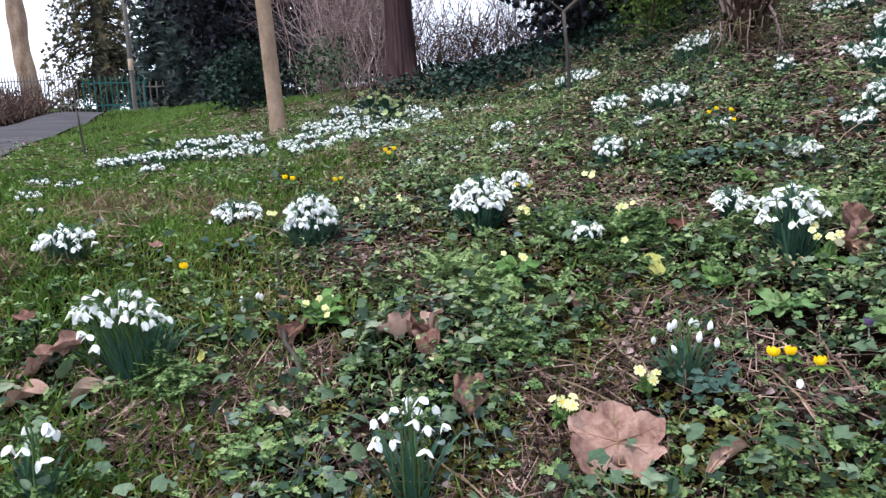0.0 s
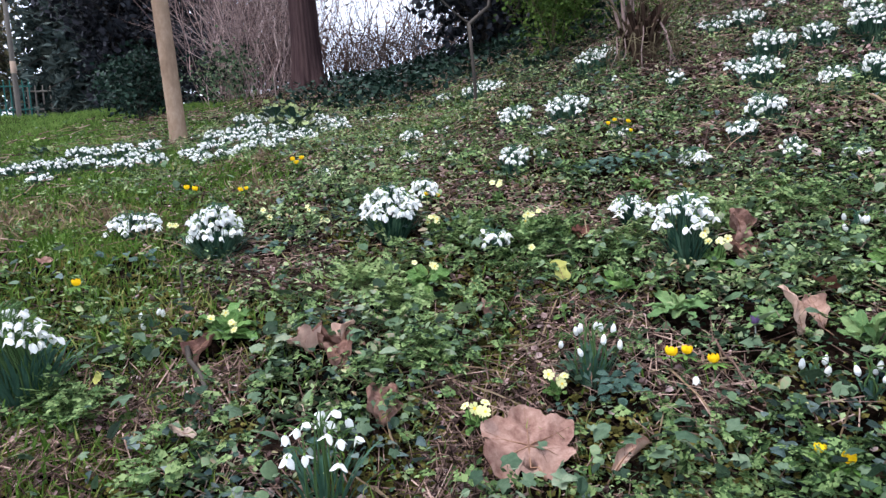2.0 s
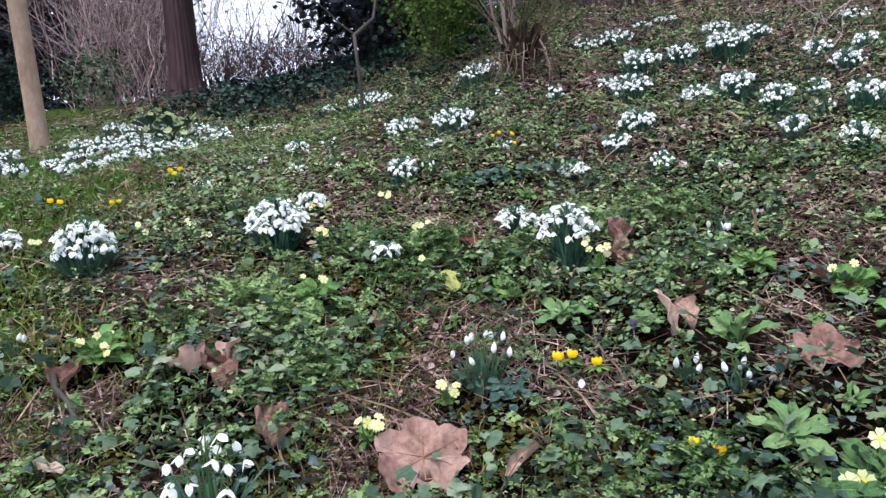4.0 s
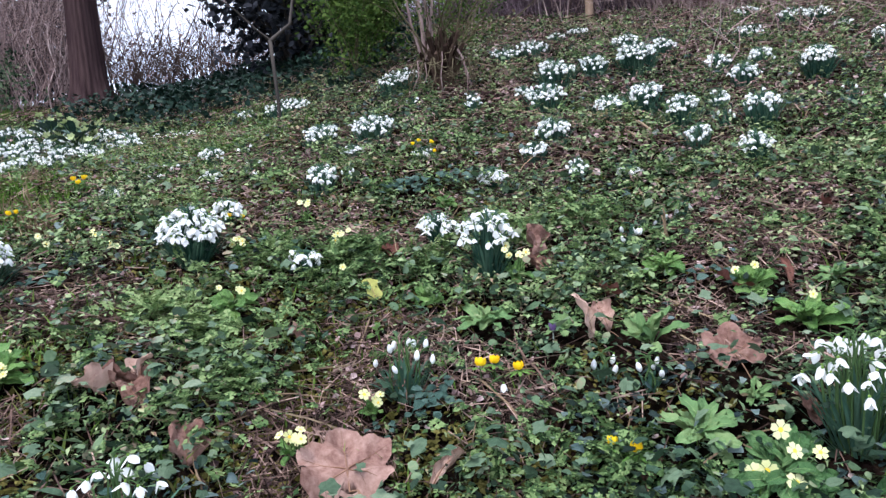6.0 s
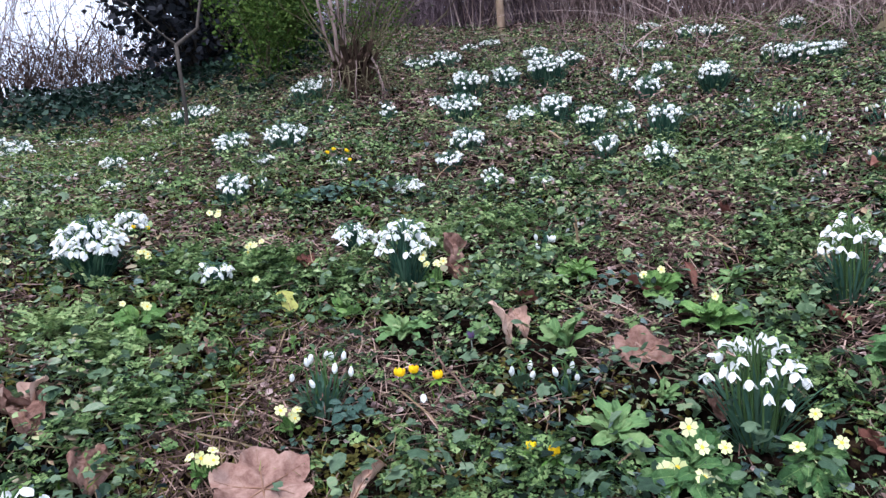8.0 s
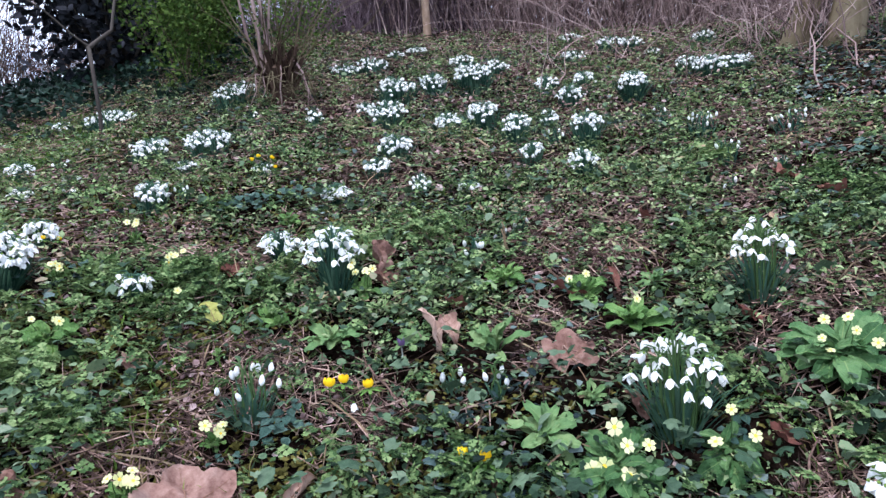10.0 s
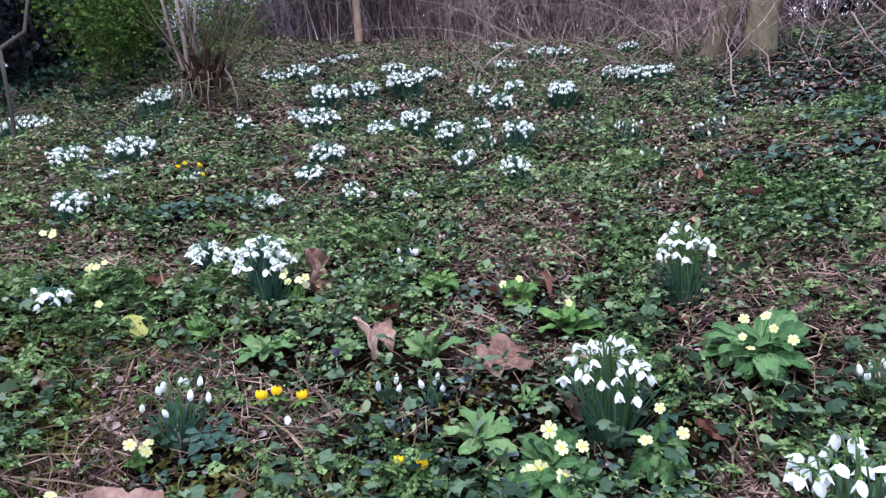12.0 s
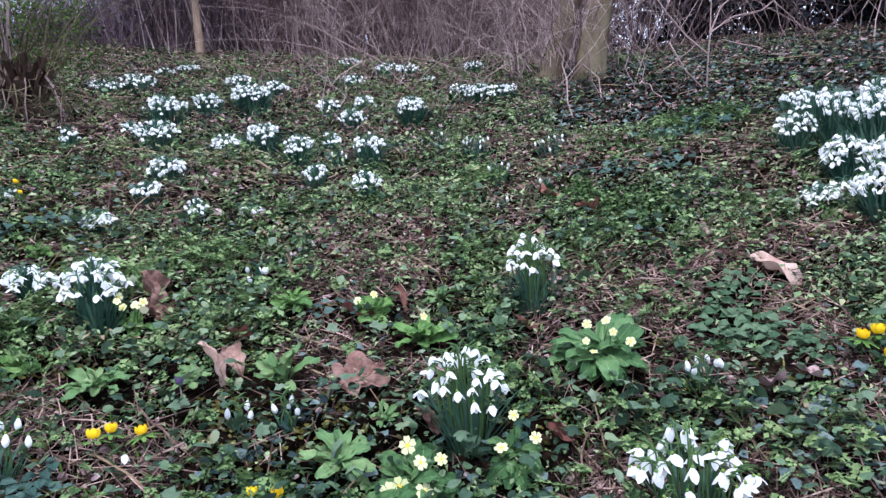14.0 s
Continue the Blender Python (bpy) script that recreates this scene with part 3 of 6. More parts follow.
ACO_FLOWER, ACO_RUFF = aconite_meshes()


def aconite(x, y, tall=.055, size=.012):
    r = random.Random(int(x * 3001 + y * 7717) & 0xFFFFFF)
    ob = thing("winter_aconite", x, y, "golden yellow winter aconite cup above a green ruff", "aconite", "winter aconites")
    m = pose(0, 0, tall, r.uniform(-14, 14), r.uniform(-14, 14), r.uniform(0, 360))
    part("flower", ACO_FLOWER, ob, m @ Matrix.Scale(size, 4))
    for k in range(9):
        part("ruff_leaf", ACO_RUFF, ob, m @ Matrix.Translation((0, 0, -.003)) @ Matrix.Rotation(2 * math.pi * k / 9, 4, "Z") @ Matrix.Scale(size * 1.7, 4))
    sb = Build()
    sb.add(*tube([(0, 0, -.005), (.002, 0, tall * .5), (0, 0, tall)], [.0016, .0014, .0013], 5, False))
    part("stem", sb.mesh("stem", [STEM]), ob)


def crocus(x, y):
    ob = thing("crocus", x, y, "small half-open purple crocus among green leaves", "crocus")
    for k in range(6):
        m = Matrix.Rotation(math.pi * k / 3, 4, "Z")
        b = Build()
        b.add([m @ Vector((w * q, out - abs(q) * .001, .022 + up)) for out, up, w in ((.001, 0, .002), (.005, .006, .005), (.008, .014, .0055), (.009, .021, .002)) for q in (-1, 0, 1)], grid_faces(4, 3))
        part("petal", b.mesh("petal", [PURPLE]), ob)
    sb = Build()
    sb.add(*tube([(0, 0, -.004), (.001, 0, .012), (0, 0, .023)], [.0016, .0014, .0016], 5, False))
    part("stem", sb.mesh("stem", [PETAL]), ob)


# ---- fallen leaves ----
def plane_outline(a):
    """Radius of a maple-like leaf of five toothed lobes; a = 0 is the tip, the stalk is at pi."""
    lobes = ((0, 1.0, .60), (.98, .97, .58), (-.98, .94, .58), (1.92, .78, .52), (-1.92, .80, .52))
    r = .62
    for c, top, half in lobes:
        u = abs((a - c + math.pi) % (2 * math.pi) - math.pi) / half
        if u < 1:
            r = max(r, .57 + (top - .57) * (1 - u) ** .95 + .07 * max(0, math.cos(u * 12)) * u)
    if abs(a) > 2.7:
        r *= .62
    return r


def fallen_leaf(x, y, size, yaw, pitch=0.0, roll=0.0, curl=0.3, twist=0.0, lift=.03, mat=None, label="", name="fallen_leaf", fold=0.0, outline=plane_outline, stalk=.5, group="fallen leaves", droop=0.0):
    """A dry leaf, size across. curl lifts its rim, fold bends it about its midrib."""
    r = random.Random(int(x * 911 + y * 3571 + size * 1e4) & 0xFFFFFF)
    ob = new(name)
    ob.empty_display_size = .05
    ob.matrix_basis = pose(x, y, float(land(x, y)) + lift, pitch, roll, yaw)
    tagged(ob, label or "dry brown fallen leaf lying on the ground plants", "leaf", group)
    mat = mat or PLANE
    PLANTS.append((x, y, size * .36))
    n, R = 72, size * .5
    ph = [r.uniform(0, 6.3) for _ in range(4)]

    def shape(px, py):
        q = math.hypot(px, py) / R
        a = math.atan2(px, py)
        z = curl * R * q * q * (.6 + .4 * math.sin(2 * a + ph[0])) + .09 * R * q * math.sin(5 * a + ph[1]) + .10 * R * math.sin(9 * q + ph[2] + 3 * a) * q + .09 * R * math.sin(px / R * 6 + ph[3]) * math.sin(py / R * 5 + ph[1])
        z += (.13 + .05 * fold) * R * abs(math.sin(a * 3 + .6 * math.sin(5 * q + ph[0]))) * q
        z += fold * .8 * (.16 * R * math.sin(px / R * 9 + ph[2] + 2 * math.sin(py / R * 4)) + .10 * R * math.sin(py / R * 12 + ph[3] + px / R * 5)) * min(1, q * 1.5)
        z += fold * abs(px)
        if droop and py < -.15 * R:
            z -= droop * (-.15 * R - py)
        bend = twist * py / R
        return Vector((px, py * math.cos(bend * .6) - z * math.sin(bend) * .6, z + R * (1 - math.cos(bend)) * (1 if twist > 0 else -1)))

    vs, fs = [shape(0, 0)], []
    rings = (.22, .45, .66, .84, 1)
    for q in rings:
        for k in range(n):
            a = -math.pi + 2 * math.pi * k / n
            rr = R * ((outline(a) * q) if q > .5 else (q * (.5 + .5 * outline(a))))
            vs.append(shape(rr * math.sin(a), rr * math.cos(a)))
    fs += [(0, 1 + k, 1 + (k + 1) % n) for k in range(n)]
    for g in range(len(rings) - 1):
        o = 1 + g * n
        fs += [(o + k, o + n + k, o + n + (k + 1) % n, o + (k + 1) % n) for k in range(n)]
    b = Build()
    b.add(vs, fs)
    blade = part("blade", b.mesh("blade", [mat]), ob)
    if outline is plane_outline and size > .06:
        for c, top in ((0, .9), (1.05, .82), (-1.05, .82), (2.05, .55), (-2.05, .55)):
            vb = Build()
            line = [shape(R * top * s * math.sin(c), R * top * s * math.cos(c)) + Vector((0, 0, .0008)) for s in np.linspace(.02, 1, 14)]
            vb.add(*tube(line, [R * (.013 - .011 * s) for s in np.linspace(0, 1, 14)], 4, False))
            for s, side in ((.35, .6), (.55, -.6)):
                line2 = [shape(R * top * s * math.sin(c) + R * .2 * q * math.sin(c + side), R * top * s * math.cos(c) + R * .2 * q * math.cos(c + side)) + Vector((0, 0, .0006)) for q in np.linspace(0, 1, 6)]
                vb.add(*tube(line2, [R * (.005 - .003 * q) for q in np.linspace(0, 1, 6)], 3, False))
            under(part("vein", vb.mesh("vein", [PLANE_VEIN]), ob), blade)
    if stalk:
        sb = Build()
        sb.add(*tube([shape(0, -R * .02), shape(0, -R * .3) + Vector((0, 0, .004)), Vector((R * .1, -R * (.3 + stalk), .012)), Vector((R * .2, -R * (.5 + stalk), .004))], [R * .02, R * .018, R * .016, R * .022], 5))
        part("stalk", sb.mesh("stalk", [PLANE_VEIN]), ob)
    return ob


def curled_leaf(x, y, length, width, yaw, pitch=20.0, roll=0.0, cup=1.0, arch=.3, lift=.02, mat=None, label="", crumple=.26):
    """A dead leaf whose blade rolls in about its midrib by the angle cup and bows along its length by arch."""
    r = random.Random(int(x * 1913 + y * 2791 + length * 1e4) & 0xFFFFFF)
    ob = new("fallen_leaf")
    ob.empty_display_size = .05
    ob.matrix_basis = pose(x, y, float(land(x, y)) + lift, pitch, roll, yaw)
    tagged(ob, label or "dry brown leaf curled on the ground plants", "leaf", "fallen leaves")
    mat = mat or PLANE
    PLANTS.append((x, y, max(length, width) * .3))
    rows, cols = 17, 11
    ph = [r.uniform(0, 6.3) for _ in range(6)]
    vs, rib = [], []
    for k in range(rows):
        u = 2 * k / (rows - 1) - 1
        w = width * .5 * max(.02, 1 - u * u) ** .55 * (1 + .08 * math.sin(6 * u + ph[0]) + .06 * math.sin(13 * u + ph[1]))
        cy, cz = length * .5 * math.sin(arch * u) / max(arch, .01), length * .5 * (math.cos(arch * u) - 1) / max(arch, .01)
        for c in range(cols):
            v = 2 * c / (cols - 1) - 1
            wv = w * (1 + (.08 * math.sin(11 * u + ph[2]) if abs(v) == 1 else 0))
            q = cup * v * (1 + .3 * math.sin(2.5 * u + ph[3]))
            px, pz = (wv * math.sin(q) / cup, wv * (1 - math.cos(q)) / cup)
            pz += crumple * width * (.35 * math.sin(5 * u + 4 * v + ph[4]) + .3 * math.sin(9 * v - 4 * u + ph[5])) * min(1, abs(v) + .3)
            vs.append((px, cy, cz + pz))
            if c == cols // 2:
                rib.append(Vector((px, cy, cz + pz + .0008)))
    b = Build()
    b.add(vs, grid_faces(rows, cols))
    blade = part("blade", b.mesh("blade", [mat]), ob)
    vb = Build()
    vb.add(*tube(rib, [length * (.012 - .009 * k / rows) for k in range(rows)], 4, False))
    for k in range(3, rows - 3, 3):
        for sgn in (-1, 1):
            line = [Vector(vs[min(rows - 1, k + j // 2) * cols + cols // 2 + sgn * j]) + Vector((0, 0, .0007)) for j in range(5)]
            vb.add(*tube(line, [length * (.005 - .0008 * j) for j in range(5)], 3, False))
    under(part("vein", vb.mesh("vein", [PLANE_VEIN]), ob), blade)
    sb = Build()
    sb.add(*tube([rib[0], rib[0] + Vector((.004, -length * .12, .004)), rib[0] + Vector((.012, -length * .26, .001))], [length * .013, length * .012, length * .014], 5))
    part("stalk", sb.mesh("stalk", [PLANE_VEIN]), ob)
    return ob


def oval(a):
    return 1 / math.sqrt((math.sin(a) / .42) ** 2 + math.cos(a) ** 2)


def hellebore(x, y, h, w, n):
    """Divided dark leaves with a head of pale green cups."""
    r = random.Random(int(x * 613 + y * 2741) & 0xFFFFFF)
    ob = thing("hellebore", x, y, "hellebore with pale green cup flowers over dark leaves", "hellebore", "hellebores")
    for k in range(8):
        a = 137.5 * k
        part("leaf", DARK_LEAVES[k % 4], ob, pose(0, 0, h * r.uniform(.2, .5), r.uniform(5, 45), 0, a) @ Matrix.Scale(w * .5 * r.uniform(.7, 1.1), 4))
    cup = HELLE_CUP
    for k in range(n):
        a, q = 2.4 * k, math.sqrt((k + .5) / n) * w * .5
        top = Vector((q * math.cos(a), q * math.sin(a), h * r.uniform(.45, 1.1)))
        part("flower", cup, ob, Matrix.Translation(top) @ Euler((r.uniform(.3, 1.2), r.uniform(-.5, .5), r.uniform(0, 6))).to_matrix().to_4x4() @ Matrix.Scale(.016, 4))
        sb = Build()
        sb.add(*tube([(0, 0, 0), (top.x * .5, top.y * .5, top.z * .6), top], [.004, .003, .002], 4, False))
        part("stem", sb.mesh("stem", [STEM]), ob)


def cup_mesh():
    b = Build()
    for k in range(5):
        m = Matrix.Rotation(2 * math.pi * k / 5, 4, "Z")
        vs = [m @ Vector(p) for p in [(-.12, .1, 0), (.12, .1, 0), (-.5, .7, .2), (0, .75, .12), (.5, .7, .2), (-.3, 1.1, .45), (0, 1.25, .45), (.3, 1.1, .45)]]
        b.add(vs, [(0, 1, 3), (0, 3, 2), (1, 4, 3), (2, 3, 6, 5), (3, 4, 7, 6)])
    return b.mesh("hellebore_cup", [HELLE])


HELLE_CUP = cup_mesh()


def stick(x0, y0, h0, x1, y1, h1, r, label, mat=None, name="stick"):
    """A dead stick between two points given by their heights over the ground."""
    ob = new(name)
    ob.empty_display_size = .05
    z0, z1 = float(land(x0, y0)) + h0, float(land(x1, y1)) + h1
    ob.matrix_basis = pose(x0, y0, z0)
    tagged(ob, label, "stick", "dead sticks")
    q = random.Random(int(x0 * 977 + y1 * 641))
    v = Vector((x1 - x0, y1 - y0, z1 - z0))
    pts = [v * s + Vector((q.uniform(-1, 1), q.uniform(-1, 1), q.uniform(-1, 1))) * v.length * .025 * (0 < s < 1) for s in (0, .2, .4, .6, .8, 1)]
    b = Build()
    b.add(*tube(pts, [r * (1.1 - .5 * k / 5) for k in range(6)], 6))
    part("shaft", b.mesh("shaft", [mat or TWIG]), ob)
    return ob


# ---- trees, thickets and the far edge ----
def trunk_mesh(name, base_r, top_r, height, lean, mat, sides=20, flare=.25, lumps=.04, seed=0, rings=26, ridges=0.0):
    """A standing stem with a flared foot and uneven bark; lean: the shift of its top in x, y."""
    r = random.Random(seed)
    ph = [r.uniform(0, 6.3) for _ in range(5)]
    vs = []
    for k in range(rings):
        s = k / (rings - 1)
        z = -.15 + (height + .15) * s ** 1.4
        q = max(0, z / height)
        rad = base_r + (top_r - base_r) * q + base_r * flare * math.exp(-max(0, z) / (base_r * 1.6))
        for j in range(sides):
            a = 2 * math.pi * j / sides
            rr = rad * (1 + lumps * math.sin(3 * a + ph[0] + z * 2) + lumps * .6 * math.sin(5 * a + ph[1] - z * 3.1) + lumps * math.sin(z * 5 + ph[2]) * .5 + ridges * abs(math.sin(9 * a + .5 * math.sin(z * 3 + ph[4]))) ** .7 + ridges * .5 * math.sin(23 * a + z * 1.5) + flare * .35 * math.exp(-max(0, z) / base_r) * math.sin(5 * a + ph[3]))
            vs.append((rr * math.cos(a) + lean[0] * q, rr * math.sin(a) + lean[1] * q, z))
    b = Build()
    fs = [(k * sides + j, k * sides + (j + 1) % sides, (k + 1) * sides + (j + 1) % sides, (k + 1) * sides + j) for k in range(rings - 1) for j in range(sides)]
    b.add(vs, fs)
    return b.mesh(name, [mat])


def limbs_mesh(name, start, n, length, r0, mat, seed, rise=.6, spread=6.3, toward=0.0, forks=3):
    """Branching limbs as one mesh: each limb bends and forks into thinner ones."""
    r = random.Random(seed)
    b = Build()
    ends = []

    def grow(p, d, L, rad, depth):
        pts, rads = [p], [rad]
        for k in range(5):
            d = (d + Vector((r.uniform(-.25, .25), r.uniform(-.25, .25), r.uniform(-.08, .22)))).normalized()
            p = p + d * L / 5
            pts.append(p)
            rads.append(rad * (1 - .14 * (k + 1)))
        b.add(*tube(pts, rads, 6 if rad > .02 else 4))
        ends.append(pts)
        if depth:
            for _ in range(forks):
                k = r.randrange(2, 6)
                nd = (d + Vector((r.uniform(-.9, .9), r.uniform(-.9, .9), r.uniform(-.2, .6)))).normalized()
                grow(pts[k], nd, L * r.uniform(.5, .75), rads[k] * .62, depth - 1)

    for k in range(n):
        a = toward + spread * (k + r.uniform(-.3, .3)) / n
        s = start(k / max(1, n - 1))
        grow(Vector(s), Vector((math.cos(a), math.sin(a), rise)).normalized(), length * r.uniform(.75, 1.2), r0 * r.uniform(.7, 1.1), 2)
    return b.mesh(name, [mat]), ends


LEAF_PLAIN = [fan_leaf(lambda a: 1 / math.sqrt((math.sin(a) / .5) ** 2 + math.cos(a) ** 2), .3, .1, 0, 6, .7)]
LEAF_NEEDLE = [(np.array([(0, 0, 0), (.16, .5, .05), (0, 1.0, -.1), (-.16, .5, .05), (.5, .55, 0), (-.5, .6, -.1)], float), np.array([(0, 1, 2), (0, 2, 3), (0, 4, 1), (0, 3, 5)]))]


def leaf_cloud(rng, ends, per, size, spread, shapes, tilt=.9):
    """Small leaves scattered about limbs."""
    P = []
    for pts in ends:
        q = np.array([tuple(p) for p in pts])
        s = rng.uniform(1, len(q) - 1, per)
        k = np.minimum(s.astype(int), len(q) - 2)
        w = (s - k)[:, None]
        P.append(q[k] * (1 - w) + q[k + 1] * w + rng.normal(0, spread, (per, 3)))
    P = np.concatenate(P)
    return strew(rng, shapes, P, size * rng.uniform(.6, 1.3, len(P)), tilt)


def conifer(x, y, height, radius, mat, label, seed, twig=900, low=.2, droop=.35, size=.16, bark=None):
    """A dark conifer: a stem with tiers of drooping sprays."""
    rng = np.random.default_rng(seed)
    ob = thing("conifer_tree", x, y, label, "tree", "conifers")
    part("trunk", trunk_mesh("trunk", height * .028, height * .006, height, (0, 0), bark or BARK_DARK, 10, .2, .03, seed), ob)
    N = twig
    h = low + (height - low) * rng.uniform(0, 1, N) ** 1.25
    a = rng.uniform(0, 2 * np.pi, N)
    L = radius * (1 - .82 * (h - low) / (height - low)) * rng.uniform(.55, 1.08, N)
    s = np.linspace(0, 1, 6)
    out = L[:, None] * s
    zz = h[:, None] + L[:, None] * (.16 * s - droop * s * s) + rng.normal(0, .02, (N, 6)) * L[:, None]
    wob = rng.normal(0, .05, (N, 6)) * L[:, None]
    paths = np.stack([out * np.cos(a)[:, None] - wob * np.sin(a)[:, None], out * np.sin(a)[:, None] + wob * np.cos(a)[:, None], zz], -1)
    part("framework", bulk_mesh("framework", *many_tubes(paths, (.022 * L[:, None] * (1.1 - s))), [BARK_DARK]), ob)
    per = 30
    t = rng.uniform(.25, 1.0, (N, per)) * 5
    k = np.minimum(t.astype(int), 4)
    w = (t - k)[..., None]
    i = np.arange(N)[:, None]
    P = (paths[i, k] * (1 - w) + paths[i, k + 1] * w + rng.normal(0, .055, (N, per, 3)) * L[:, None, None]).reshape(-1, 3)
    P[:, 2] -= np.abs(rng.normal(0, size * .5, len(P)))
    part("crown", bulk_mesh("crown", *strew(rng, LEAF_NEEDLE, P, size * rng.uniform(.7, 1.7, len(P)), .9), [mat]), ob)
    return ob


def shrub(x, y, height, width, mat, label, seed, stems=26, leaves=90, size=.035, wood=None, name="shrub", spread=.05, fill=120, wood_r=.012):
    """Stems that fan out from a foot, set with small leaves."""
    rng = np.random.default_rng(seed)
    ob = thing(name, x, y, label, "shrub", "shrubs")
    mesh, ends = limbs_mesh("framework", lambda s: (0, 0, -.05), stems, height * .62, wood_r * height ** .5, wood or BARK_DARK, seed, 1.9 * height / max(width, .1))
    part("framework", mesh, ob)
    n = leaves * fill
    u = rng.normal(0, 1, (n, 3))
    u /= np.linalg.norm(u, axis=1, keepdims=True)
    q = rng.uniform(.35, 1, n) ** .6 * (1 + .18 * np.sin(5 * u[:, 0] + 3 * u[:, 2] + seed) + .14 * np.sin(7 * u[:, 1] - 4 * u[:, 2]))
    P = u * q[:, None] * np.array([width * .5, width * .5, height * .55]) + np.array([0, 0, height * .42])
    gap = np.sin(P[:, 0] * 9 / width + seed) * np.sin(P[:, 1] * 8 / width) * np.sin(P[:, 2] * 11 / height + 1)
    P = P[(P[:, 2] > -.1) & (gap < .28)]
    extra = strew(rng, LEAF_PLAIN, P, size * rng.uniform(.6, 1.3, len(P)), .9)
    part("crown", bulk_mesh("crown", *merge(leaf_cloud(rng, ends, leaves, size, spread, LEAF_PLAIN), extra), [mat]), ob)
    return ob


def cane_set(rng, N, xs, ys, height, r0, lean=.25, K=8, arch=0.0):
    """Paths and radii of slender stems that rise from the ground at xs, ys."""
    s = np.linspace(0, 1, K)
    H = height * rng.uniform(.5, 1.15, N)
    dx, dy = rng.normal(0, lean, (2, N))
    wob = np.cumsum(rng.normal(0, .035, (2, N, K)), axis=2) * H[:, None]
    bend = arch * rng.uniform(.2, 1, N)
    z = land(xs, ys)[:, None] - .03 + H[:, None] * (s - bend[:, None] * s ** 3)
    X = xs[:, None] + H[:, None] * dx[:, None] * (s + bend[:, None] * s * s) + wob[0]
    Y = ys[:, None] + H[:, None] * dy[:, None] * (s + bend[:, None] * s * s) + wob[1]
    rad = r0 * rng.uniform(.5, 1.3, N)[:, None] * (1.05 - .75 * s)
    return np.stack([X, Y, z], -1), rad


def polar(az, d):
    a = np.radians(az)
    return d * np.sin(a), d * np.cos(a)


def thicket(name, label, az0, az1, d0, d1, N, height, r0, mat, seed, lean=.25, arch=.0, twigs=2, dead=0, where=None):
    """A tangle of bare stems over a stretch of the plan, with side twigs."""
    rng = np.random.default_rng(seed)
    xs, ys = polar(rng.uniform(az0, az1, N), rng.uniform(d0, d1, N))
    if where:
        m = where(xs, ys)
        xs, ys, N = xs[m], ys[m], int(m.sum())
    P, R = cane_set(rng, N, xs, ys, height, r0, lean, arch=arch)
    sets = [many_tubes(P, R)]
    for _ in range(twigs):
        k = rng.integers(2, 7, N)
        st = P[np.arange(N), k]
        d = rng.normal(0, 1, (N, 3)) * np.array([1, 1, .5]) + np.array([0, 0, .55])
        d /= np.linalg.norm(d, axis=1, keepdims=True)
        L = height * rng.uniform(.1, .42, N)
        s = np.linspace(0, 1, 5)
        Q = st[:, None] + d[:, None] * (L[:, None] * s)[..., None] + np.cumsum(rng.normal(0, .03, (N, 5, 3)), axis=1) * L[:, None, None]
        sets.append(many_tubes(Q, (R[np.arange(N), k] * .62)[:, None] * (1.05 - .7 * s)))
    V, T = merge(*sets)
    index = np.zeros(len(T), np.int32)
    if dead:
        k, w = rng.integers(0, N, dead), rng.integers(2, 8, dead)
        D = strew(rng, LEAF_PLAIN, P[k, w] + rng.normal(0, height * .06, (dead, 3)), rng.uniform(.012, .03, dead), .9)
        n = len(T)
        V, T = merge((V, T), D)
        index = np.concatenate([index, np.ones(len(T) - n, np.int32)])
    ob = new(name, bulk_mesh(name, V, T, [mat, LITTER], index=index))
    return tagged(ob, label, "thicket", kind="stuff")


# ---- single trees ----
SAPLING_SPOT = (3.14, 0.80)


def young_tree():
    ob = thing("young_tree", -.945, 4.125, "slender smooth brown tree trunk leaning slightly among snowdrops", "tree")
    part("trunk", trunk_mesh("trunk", .047, .033, 5.0, (-.22, .05), BARK_SMOOTH, 18, .12, .02, 3, 34), ob)
    mesh, _ = limbs_mesh("limbs", lambda s: (-.13 - .08 * s, .03 * s, 3.0 + 1.9 * s), 7, 1.3, .02, BARK_SMOOTH, 4, .9)
    part("limbs", mesh, ob)


def redwood():
    ob = thing("redwood_tree", -.27, 6.0, "dark reddish-brown furrowed conifer trunk with a flared foot", "tree")
    part("trunk", trunk_mesh("trunk", .108, .08, 6.5, (-.10, .1), BARK_RED, 96, .55, .03, 5, 40, .07), ob)
    mesh, ends = limbs_mesh("limbs", lambda s: (-.05, .05, 2.6 + 3.6 * s), 12, 1.6, .025, BARK_RED, 6, .25)
    part("limbs", mesh, ob)
    part("crown", bulk_mesh("crown", *leaf_cloud(np.random.default_rng(7), ends, 70, .11, .10, LEAF_NEEDLE), [NEEDLE]), ob)


